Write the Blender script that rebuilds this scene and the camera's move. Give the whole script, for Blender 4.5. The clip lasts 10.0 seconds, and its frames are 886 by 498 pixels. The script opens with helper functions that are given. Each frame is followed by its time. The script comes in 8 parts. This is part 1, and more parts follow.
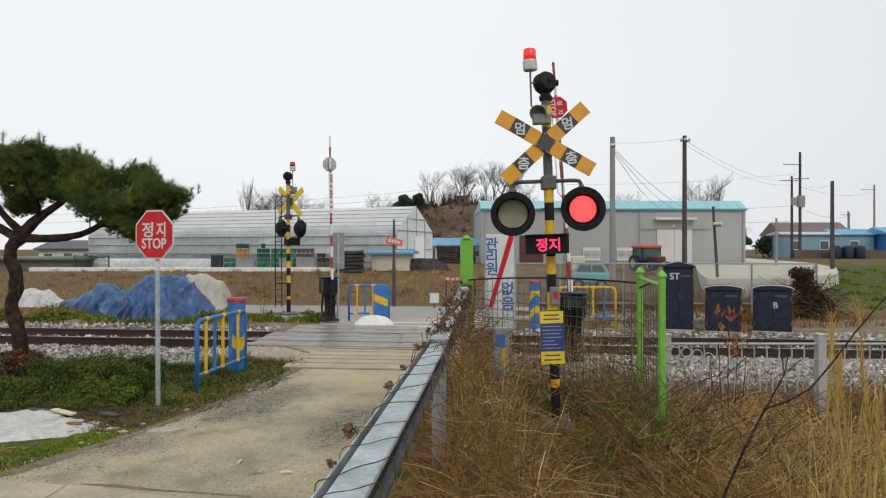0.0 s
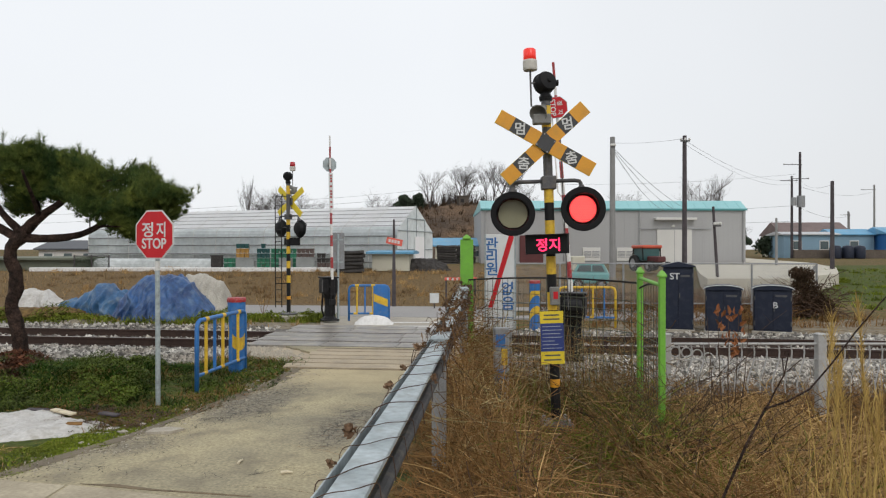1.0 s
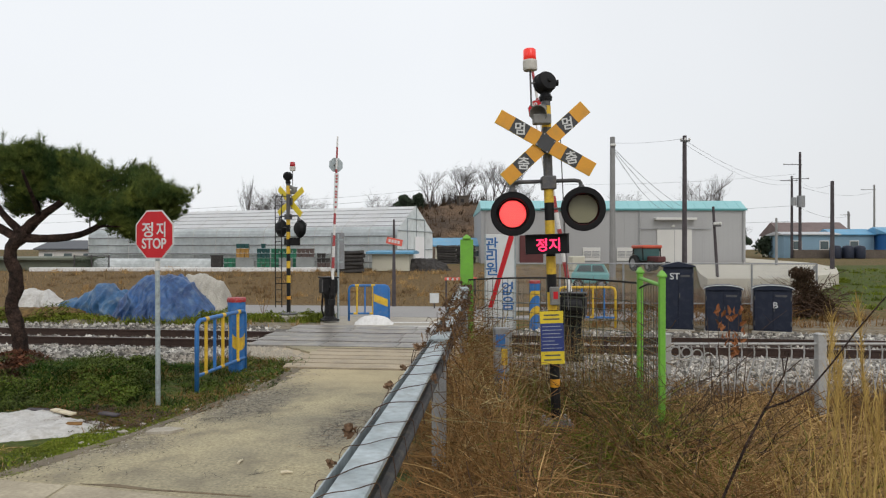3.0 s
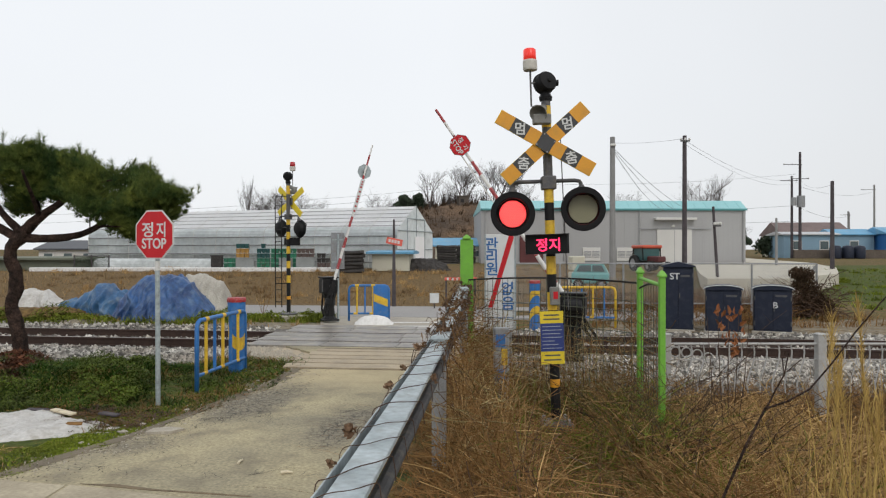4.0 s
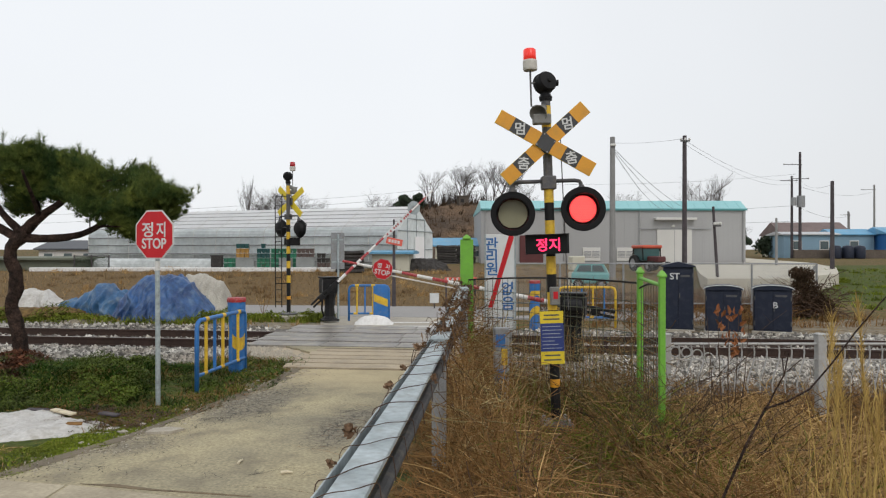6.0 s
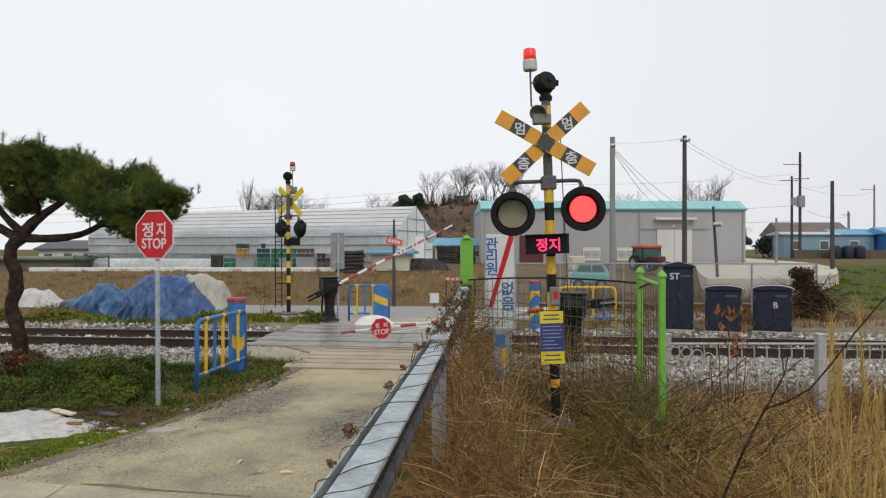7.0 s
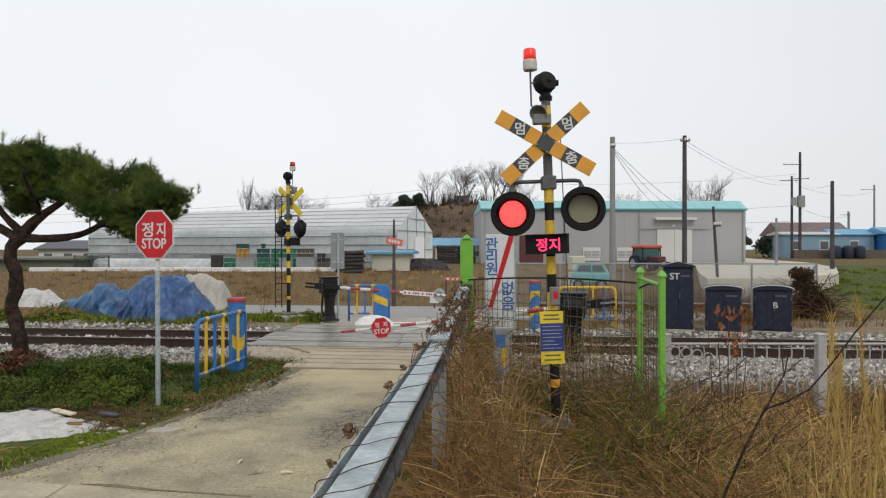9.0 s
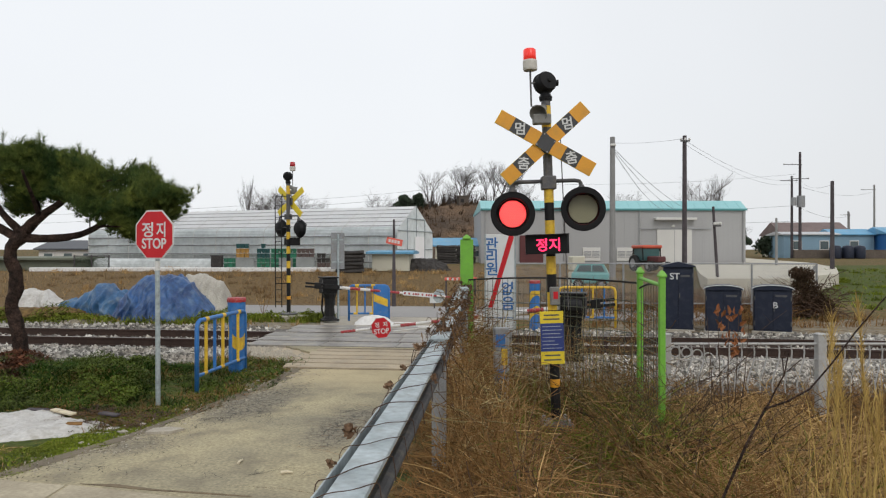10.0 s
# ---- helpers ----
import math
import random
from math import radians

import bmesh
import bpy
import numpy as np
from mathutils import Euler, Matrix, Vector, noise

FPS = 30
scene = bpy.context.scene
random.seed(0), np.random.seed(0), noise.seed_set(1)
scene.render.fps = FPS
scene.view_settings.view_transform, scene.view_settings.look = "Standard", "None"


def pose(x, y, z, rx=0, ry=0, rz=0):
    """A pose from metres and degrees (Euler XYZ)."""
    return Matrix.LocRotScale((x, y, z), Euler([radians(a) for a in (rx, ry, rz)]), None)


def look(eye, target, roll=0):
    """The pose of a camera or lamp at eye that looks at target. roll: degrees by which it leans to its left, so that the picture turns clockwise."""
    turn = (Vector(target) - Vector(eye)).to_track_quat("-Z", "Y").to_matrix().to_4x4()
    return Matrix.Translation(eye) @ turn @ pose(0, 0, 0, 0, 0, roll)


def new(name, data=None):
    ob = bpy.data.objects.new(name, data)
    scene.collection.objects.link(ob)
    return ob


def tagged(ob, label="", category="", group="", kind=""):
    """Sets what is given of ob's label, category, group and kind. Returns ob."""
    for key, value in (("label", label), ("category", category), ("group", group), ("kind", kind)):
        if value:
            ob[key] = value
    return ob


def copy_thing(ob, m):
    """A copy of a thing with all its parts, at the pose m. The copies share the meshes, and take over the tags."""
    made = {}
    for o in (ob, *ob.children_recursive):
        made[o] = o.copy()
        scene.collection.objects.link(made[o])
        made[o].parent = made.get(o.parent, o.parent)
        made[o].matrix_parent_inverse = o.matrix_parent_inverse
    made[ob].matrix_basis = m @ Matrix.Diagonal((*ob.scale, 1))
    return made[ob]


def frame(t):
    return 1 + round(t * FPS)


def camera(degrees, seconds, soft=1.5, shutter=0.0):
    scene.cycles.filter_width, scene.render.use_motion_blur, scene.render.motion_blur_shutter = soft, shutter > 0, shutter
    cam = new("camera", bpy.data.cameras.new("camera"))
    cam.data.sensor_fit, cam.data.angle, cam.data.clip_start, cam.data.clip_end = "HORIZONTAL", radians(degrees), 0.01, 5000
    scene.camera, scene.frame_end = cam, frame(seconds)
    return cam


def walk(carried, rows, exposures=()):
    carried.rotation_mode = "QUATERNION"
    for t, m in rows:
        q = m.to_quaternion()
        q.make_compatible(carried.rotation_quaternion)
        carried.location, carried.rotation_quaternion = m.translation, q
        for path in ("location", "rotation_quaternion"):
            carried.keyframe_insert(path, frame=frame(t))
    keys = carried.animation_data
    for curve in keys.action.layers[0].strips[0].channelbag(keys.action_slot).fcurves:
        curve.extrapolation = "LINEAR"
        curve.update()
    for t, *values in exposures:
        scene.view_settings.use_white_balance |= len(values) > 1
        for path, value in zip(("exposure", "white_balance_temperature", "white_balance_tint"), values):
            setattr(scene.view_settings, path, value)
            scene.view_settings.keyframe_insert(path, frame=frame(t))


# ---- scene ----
# ---- camera ----
cam = camera(64.2, 10.0, soft=1.2)
EYE = pose(0, 0, 1.95, 90, 0, 0)
walk(cam, [(0.0, EYE), (10.0, EYE)], exposures=[(0.0, 0.0), (10.0, 0.0)])

# ---- light: a bright overcast sky with a weak, wide sun behind the cloud ----
world = bpy.data.worlds.new("overcast_sky")
scene.world = world
world.use_nodes = True
wn, wl = world.node_tree.nodes, world.node_tree.links
sky = wn.new("ShaderNodeTexSky")
sky.sky_type, sky.sun_disc = "NISHITA", False
sky.sun_elevation, sky.sun_rotation = radians(48), radians(150)
sky.air_density, sky.dust_density, sky.ozone_density = 1.0, 6.0, 1.0
soft_sky = wn.new("ShaderNodeMix")
soft_sky.data_type = "RGBA"
soft_sky.inputs[0].default_value = 0.86
wl.new(sky.outputs[0], soft_sky.inputs[6])
soft_sky.inputs[7].default_value = (8.55, 8.75, 8.98, 1)
# the cloud is a little thinner to the west and has broad, faint billows
haze = wn.new("ShaderNodeTexGradient")
billow = wn.new("ShaderNodeTexNoise")
billow.inputs["Scale"].default_value, billow.inputs["Detail"].default_value = 1.6, 3
lean_sky = wn.new("ShaderNodeMapRange")
lean_sky.inputs["From Max"].default_value = 0.55
lean_sky.inputs["To Min"].default_value, lean_sky.inputs["To Max"].default_value = 1.03, 0.91
wl.new(haze.outputs["Fac"], lean_sky.inputs["Value"])
soft_billow = wn.new("ShaderNodeMapRange")
soft_billow.inputs["From Min"].default_value, soft_billow.inputs["From Max"].default_value = 0.3, 0.7
soft_billow.inputs["To Min"].default_value, soft_billow.inputs["To Max"].default_value = 0.975, 1.02
wl.new(billow.outputs[0], soft_billow.inputs["Value"])
thick = wn.new("ShaderNodeMath")
thick.operation = "MULTIPLY"
wl.new(lean_sky.outputs[0], thick.inputs[0]), wl.new(soft_billow.outputs[0], thick.inputs[1])
cloud = wn.new("ShaderNodeVectorMath")
cloud.operation = "SCALE"
wl.new(soft_sky.outputs[2], cloud.inputs[0]), wl.new(thick.outputs[0], cloud.inputs["Scale"])
wl.new(cloud.outputs[0], wn["Background"].inputs[0])
wn["Background"].inputs[1].default_value = 0.113

sun = new("sun", bpy.data.lights.new("sun", "SUN"))
sun.data.energy, sun.data.angle, sun.data.color = 0.7, radians(25), (1.0, 0.97, 0.93)
sun.matrix_world = look((6, -10, 14), (0, 6, 0))


# ---- materials ----
def mat(name, color, rough=0.7, metal=0.0, var=0.25, scale=3.0, fine=60.0, bump=0.15, second=None, dirt=None, dirt_amt=0.0, spec=0.5, island=0.0, rnd=0.0, dist=0.01, streak=None):
    """A weathered surface: two scales of noise vary the colour, and a third gives relief."""
    m = bpy.data.materials.new(name)
    m.use_nodes = True
    n, l = m.node_tree.nodes, m.node_tree.links
    b = n["Principled BSDF"]
    tc = n.new("ShaderNodeTexCoord")
    big, small = n.new("ShaderNodeTexNoise"), n.new("ShaderNodeTexNoise")
    coord = tc.outputs["Object"]
    if streak:
        mp = n.new("ShaderNodeMapping")
        mp.inputs["Scale"].default_value = streak
        l.new(coord, mp.inputs["Vector"])
        coord = mp.outputs[0]
    for t, s in ((big, scale), (small, fine)):
        t.inputs["Scale"].default_value, t.inputs["Detail"].default_value = s, 5
        l.new(coord, t.inputs["Vector"])
    ramp = n.new("ShaderNodeValToRGB")
    ramp.color_ramp.elements[0].position, ramp.color_ramp.elements[1].position = 0.35, 0.68
    c2 = second or tuple(c * (1 - var) for c in color)
    ramp.color_ramp.elements[0].color, ramp.color_ramp.elements[1].color = (*c2, 1), (*color, 1)
    l.new(big.outputs[0], ramp.inputs[0])
    hsv = n.new("ShaderNodeHueSaturation")
    l.new(ramp.outputs[0], hsv.inputs["Color"])
    mr = n.new("ShaderNodeMapRange")
    mr.inputs["To Min"].default_value, mr.inputs["To Max"].default_value = 1 - var, 1 + var
    mr.inputs["From Min"].default_value, mr.inputs["From Max"].default_value = 0.25, 0.75
    l.new(small.outputs[0], mr.inputs["Value"])
    value = mr.outputs[0]
    if island or rnd:
        info = n.new("ShaderNodeNewGeometry" if island else "ShaderNodeObjectInfo")
        k = island or rnd
        mr2 = n.new("ShaderNodeMapRange")
        mr2.inputs["To Min"].default_value, mr2.inputs["To Max"].default_value = 1 - k, 1 + k
        l.new(info.outputs["Random Per Island" if island else "Random"], mr2.inputs["Value"])
        mul = n.new("ShaderNodeMath")
        mul.operation = "MULTIPLY"
        l.new(value, mul.inputs[0]), l.new(mr2.outputs[0], mul.inputs[1])
        value = mul.outputs[0]
    l.new(value, hsv.inputs["Value"])
    out = hsv.outputs[0]
    if dirt:
        dn = n.new("ShaderNodeTexNoise")
        dn.inputs["Scale"].default_value, dn.inputs["Detail"].default_value = scale * 2.3, 8
        l.new(coord, dn.inputs["Vector"])
        dr = n.new("ShaderNodeMapRange")
        dr.inputs["From Min"].default_value, dr.inputs["From Max"].default_value = 0.5, 0.72
        dr.inputs["To Max"].default_value = dirt_amt
        l.new(dn.outputs[0], dr.inputs["Value"])
        mx = n.new("ShaderNodeMix")
        mx.data_type = "RGBA"
        l.new(dr.outputs[0], mx.inputs[0]), l.new(out, mx.inputs[6])
        mx.inputs[7].default_value = (*dirt, 1)
        out = mx.outputs[2]
    l.new(out, b.inputs["Base Color"])
    b.inputs["Roughness"].default_value, b.inputs["Metallic"].default_value = rough, metal
    b.inputs["Specular IOR Level"].default_value = spec
    if bump:
        bp = n.new("ShaderNodeBump")
        bp.inputs["Strength"].default_value, bp.inputs["Distance"].default_value = bump, dist
        l.new(small.outputs[0], bp.inputs["Height"])
        l.new(bp.outputs[0], b.inputs["Normal"])
    return m


def glow(name, color, strength, base=(0.2, 0.02, 0.02)):
    m = bpy.data.materials.new(name)
    m.use_nodes = True
    b = m.node_tree.nodes["Principled BSDF"]
    b.inputs["Base Color"].default_value = (*base, 1)
    b.inputs["Emission Color"].default_value, b.inputs["Emission Strength"].default_value = (*color, 1), strength
    b.inputs["Roughness"].default_value = 0.3
    return m


DUST = (0.22, 0.18, 0.13)
RUST = (0.10, 0.045, 0.02)
M = dict(
    concrete=mat("concrete", (0.40, 0.365, 0.295), 0.9, var=0.14, scale=0.8, fine=40, second=(0.33, 0.30, 0.25), dirt=(0.2, 0.19, 0.17), dirt_amt=0.5, bump=0.25),
    asphalt=mat("worn_road", (0.42, 0.362, 0.222), 0.92, var=0.33, scale=0.9, fine=34, second=(0.27, 0.24, 0.162), dirt=(0.165, 0.145, 0.105), dirt_amt=0.75, bump=0.35, dist=0.012),
    far_asphalt=mat("far_road", (0.30, 0.29, 0.28), 0.9, var=0.12, scale=0.3, fine=30),
    panel=mat("crossing_panel", (0.26, 0.24, 0.21), 0.4, var=0.35, scale=1.3, fine=26, second=(0.155, 0.145, 0.13), dirt=(0.36, 0.31, 0.23), dirt_amt=0.75, rnd=0.08, bump=0.3),
    sandy=mat("sandy_concrete", (0.44, 0.365, 0.26), 0.95, var=0.16, scale=1.6, fine=50, dirt=(0.28, 0.25, 0.2), dirt_amt=0.5, rnd=0.06),
    rail_side=mat("rusty_rail", (0.055, 0.032, 0.024), 0.9, var=0.3, scale=6, fine=60),
    rail_head=mat("rail_head", (0.35, 0.31, 0.28), 0.35, 0.8, var=0.15, scale=3),
    fence_white=mat("greying_white_paint", (0.40, 0.40, 0.39), 0.6, var=0.1, scale=8, dirt=(0.3, 0.27, 0.23), dirt_amt=0.5, bump=0.03),
    # Darker than the stones, to imitate the shade in the gaps between them.
    bed=mat("ballast_bed", (0.13, 0.12, 0.105), 0.95, var=0.35, scale=1.5, fine=14, second=(0.13, 0.12, 0.11), bump=1.0, dist=0.05),
    stone=mat("ballast_stone", (0.42, 0.405, 0.37), 0.95, var=0.28, scale=1.2, fine=40, second=(0.25, 0.225, 0.19), island=0.75, bump=0.2),
    sleeper=mat("sleeper", (0.3, 0.29, 0.27), 0.9),
    galv=mat("galvanised_steel", (0.42, 0.475, 0.49), 0.5, 0.25, var=0.2, scale=5, fine=30, second=(0.31, 0.36, 0.375), dirt=(0.2, 0.2, 0.19), dirt_amt=0.6, bump=0.05),
    galv_dark=mat("weathered_steel", (0.33, 0.34, 0.35), 0.6, 0.4, var=0.2, scale=5, dirt=DUST, dirt_amt=0.5),
    black=mat("black_paint", (0.014, 0.014, 0.015), 0.5, var=0.3, scale=6, dirt=(0.05, 0.045, 0.04), dirt_amt=0.3, bump=0.05, spec=0.2),
    hood=mat("black_lamp_shell", (0.010, 0.010, 0.011), 0.5, var=0.3, scale=6, bump=0.03, spec=0.18),
    greysteel=mat("dark_grey_steel", (0.10, 0.10, 0.105), 0.55, 0.3, var=0.2, scale=8, dirt=DUST, dirt_amt=0.4),
    horn=mat("grey_horn", (0.21, 0.21, 0.195), 0.6, 0.1, var=0.2, scale=9, dirt=DUST, dirt_amt=0.4),
    amber=mat("amber_reflective_sheet", (0.72, 0.33, 0.022), 0.45, var=0.12, scale=4, fine=150, bump=0.02, dirt=(0.45, 0.24, 0.05), dirt_amt=0.35),
    yellow=mat("yellow_paint", (0.72, 0.46, 0.03), 0.5, var=0.15, scale=6, dirt=(0.35, 0.2, 0.05), dirt_amt=0.5, bump=0.05),
    bright_yellow=mat("bright_yellow_paint", (0.78, 0.60, 0.03), 0.5, var=0.12, scale=6, bump=0.04),
    sheet_black=mat("charcoal_sheet", (0.045, 0.047, 0.05), 0.5, var=0.15, scale=5, fine=150, bump=0.02),
    letter=mat("white_lettering", (0.62, 0.63, 0.62), 0.6, var=0.08, scale=20, bump=0.0),
    red=mat("red_sign_sheet", (0.53, 0.014, 0.022), 0.5, var=0.08, scale=4, fine=120, bump=0.02, dirt=(0.5, 0.06, 0.06), dirt_amt=0.2, spec=0.3),
    red_paint=mat("red_paint", (0.38, 0.025, 0.03), 0.5, var=0.25, scale=14, dirt=(0.5, 0.4, 0.38), dirt_amt=0.5, bump=0.04),
    white_paint=mat("white_paint", (0.72, 0.71, 0.69), 0.55, var=0.08, scale=8, dirt=(0.4, 0.35, 0.3), dirt_amt=0.4, bump=0.03),
    white_board=mat("white_board", (0.66, 0.68, 0.68), 0.45, var=0.05, scale=2, dirt=(0.5, 0.5, 0.48), dirt_amt=0.4, bump=0.02),
    blue_letter=mat("blue_lettering", (0.03, 0.14, 0.38), 0.5, var=0.12, scale=12, bump=0.0),
    blue=mat("blue_paint", (0.025, 0.16, 0.46), 0.45, var=0.18, scale=6, dirt=(0.12, 0.2, 0.33), dirt_amt=0.5, bump=0.04),
    navy=mat("navy_cabinet_paint", (0.016, 0.022, 0.042), 0.5, var=0.2, scale=3, dirt=(0.05, 0.055, 0.07), dirt_amt=0.4, bump=0.04, spec=0.3),
    navy_plate=mat("navy_notice", (0.025, 0.045, 0.20), 0.45, var=0.12, scale=8, bump=0.0),
    green_post=mat("lime_green_paint", (0.17, 0.45, 0.045), 0.5, var=0.12, scale=5, dirt=(0.12, 0.25, 0.06), dirt_amt=0.4, bump=0.03),
    green_wire=mat("dull_green_wire", (0.075, 0.085, 0.05), 0.6, var=0.3, scale=12, bump=0.0),
    wire=mat("dark_wire", (0.09, 0.09, 0.1), 0.6, var=0.2, bump=0.0),
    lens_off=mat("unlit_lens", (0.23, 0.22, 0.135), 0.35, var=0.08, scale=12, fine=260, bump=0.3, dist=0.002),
    beacon_white=mat("off_white_plastic", (0.55, 0.53, 0.48), 0.5, var=0.1, scale=14, dirt=DUST, dirt_amt=0.4),
    lit=glow("lit_red_lens", (1.0, 0.045, 0.05), 1.35),
    lit_dot=glow("lit_red_dot", (1.0, 0.14, 0.12), 1.6),
    led=glow("red_led", (1.0, 0.02, 0.10), 2.4),
    beacon_red=glow("red_beacon_lens", (1.0, 0.04, 0.03), 0.38, (0.6, 0.03, 0.02)),
    # Darker second blues imitate fold shading; the paler patches are faded sheet.
    tarp=mat("blue_tarpaulin", (0.036, 0.105, 0.265), 0.5, var=0.25, scale=2.2, fine=11, second=(0.011, 0.036, 0.12), dirt=(0.14, 0.21, 0.29), dirt_amt=0.5, bump=0.35, dist=0.03),
    tarp_light=mat("faded_blue_tarpaulin", (0.045, 0.14, 0.27), 0.55, var=0.22, scale=1.8, fine=11, second=(0.022, 0.075, 0.18), dirt=(0.21, 0.26, 0.29), dirt_amt=0.6, bump=0.35, dist=0.03),
    tarp_grey=mat("grey_white_sheet", (0.43, 0.405, 0.35), 0.7, var=0.2, scale=2, fine=25, bump=0.4, dist=0.02),
    plastic=mat("white_plastic_sheet", (0.72, 0.71, 0.69), 0.5, var=0.1, scale=3, fine=18, dirt=(0.45, 0.42, 0.38), dirt_amt=0.5, bump=0.4, dist=0.02),
    # One film: upright sides get dimmer light, put here into a greyer colour.
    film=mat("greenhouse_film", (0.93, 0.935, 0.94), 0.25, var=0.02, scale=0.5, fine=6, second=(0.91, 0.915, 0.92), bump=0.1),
    film_wall=mat("dimmed_hazy_film", (0.80, 0.845, 0.85), 0.3, var=0.14, scale=0.35, fine=3, second=(0.60, 0.645, 0.655), bump=0.15),
    metal_wall=mat("grey_sheet_wall", (0.375, 0.375, 0.375), 0.6, 0.1, var=0.06, scale=0.2, fine=10, bump=0.05),
    teal=mat("teal_roof", (0.27, 0.55, 0.57), 0.4, var=0.08, scale=0.3, fine=8, bump=0.03),
    white_door=mat("white_door", (0.62, 0.61, 0.58), 0.6, var=0.06, scale=0.6, bump=0.02),
    blue_roof=mat("blue_sheet_roof", (0.13, 0.36, 0.56), 0.55, var=0.15, scale=0.6, bump=0.05, dirt=(0.3, 0.36, 0.4), dirt_amt=0.4),
    blue_wall=mat("pale_blue_wall", (0.22, 0.35, 0.45), 0.7, var=0.12, scale=0.4),
    brown_roof=mat("brown_tile_roof", (0.19, 0.14, 0.13), 0.8, var=0.2, scale=0.8, fine=9),
    cream=mat("cream_wall", (0.56, 0.54, 0.44), 0.8, var=0.08, scale=1.0),
    dark=mat("dark_rubbish", (0.05, 0.045, 0.042), 0.85, var=0.5, scale=2, fine=14, bump=0.5, dist=0.05, rnd=0.4),
    rock=mat("pale_rock", (0.42, 0.38, 0.31), 0.9, var=0.2, scale=6, bump=0.4),
    bark=mat("pine_bark", (0.07, 0.044, 0.034), 0.95, var=0.5, scale=9, fine=32, second=(0.022, 0.016, 0.014), bump=1.0, dist=0.05, spec=0.15),
    # Darker second green imitates the shaded inside of the crown.
    needle=mat("pine_needles", (0.16, 0.19, 0.036), 0.75, var=0.25, scale=2.6, fine=30, second=(0.036, 0.075, 0.02), island=0.5, bump=0.0, spec=0.25),
    bare=mat("bare_bark", (0.075, 0.062, 0.055), 0.95, var=0.25, scale=3, bump=0.2),
    wood_pole=mat("weathered_timber", (0.085, 0.072, 0.078), 0.9, var=0.35, scale=3, fine=40, bump=0.3),
    grey_pole=mat("concrete_pole", (0.26, 0.26, 0.255), 0.85, var=0.15, scale=1.5),
    evergreen=mat("evergreen_foliage", (0.03, 0.05, 0.024), 0.8, var=0.3, scale=0.8, island=0.4, bump=0.0),
    leaf_rust=mat("rust_brown_leaves", (0.34, 0.12, 0.035), 0.8, var=0.25, scale=12, island=0.35, bump=0.1),
    dry=mat("dry_stalks", (0.285, 0.155, 0.062), 0.9, var=0.2, scale=1.2, fine=20, second=(0.135, 0.078, 0.03), island=0.4, bump=0.0, spec=0.06),
    straw=mat("straw", (0.47, 0.315, 0.135), 0.85, var=0.2, scale=1.4, fine=20, second=(0.26, 0.16, 0.07), island=0.35, bump=0.0, spec=0.06),
    reed=mat("golden_reed", (0.52, 0.365, 0.12), 0.8, var=0.2, scale=1.5, fine=20, island=0.3, bump=0.0, spec=0.06),
    shoot=mat("olive_brown_shoots", (0.115, 0.085, 0.036), 0.9, var=0.3, scale=5, island=0.35, bump=0.0),
    twig=mat("dark_twig", (0.09, 0.05, 0.03), 0.9, var=0.3, scale=5, island=0.3, bump=0.0),
    grass=mat("green_grass", (0.16, 0.18, 0.022), 0.8, var=0.25, scale=0.9, fine=12, second=(0.085, 0.11, 0.024), island=0.45, bump=0.0, spec=0.06),
    grass_dark=mat("dark_green_weeds", (0.04, 0.09, 0.013), 0.8, var=0.25, scale=1.2, fine=12, second=(0.022, 0.042, 0.008), island=0.6, bump=0.0, spec=0.06),
    tyre=mat("rubber", (0.02, 0.02, 0.02), 0.85, bump=0.1),
    tractor_red=mat("red_orange_paint", (0.55, 0.09, 0.045), 0.5, var=0.1),
    mint=mat("mint_car_paint", (0.16, 0.42, 0.42), 0.35, var=0.06),
    glass=mat("dark_window_glass", (0.09, 0.12, 0.125), 0.12, var=0.1, bump=0.0),
    crate_green=mat("green_crate", (0.02, 0.16, 0.09), 0.6, var=0.15, rnd=0.3),
    crate_orange=mat("ochre_crate", (0.40, 0.22, 0.05), 0.6, var=0.15),
    shed_grey=mat("grey_green_wall", (0.16, 0.175, 0.13), 0.85, var=0.2, scale=0.7),
    pink=mat("orange_red_sign", (0.72, 0.13, 0.09), 0.5, var=0.08),
    hill=mat("dry_hillside", (0.15, 0.092, 0.05), 0.95, var=0.35, scale=0.3, fine=2.5, second=(0.062, 0.042, 0.028), bump=0.8, dist=0.4),
)


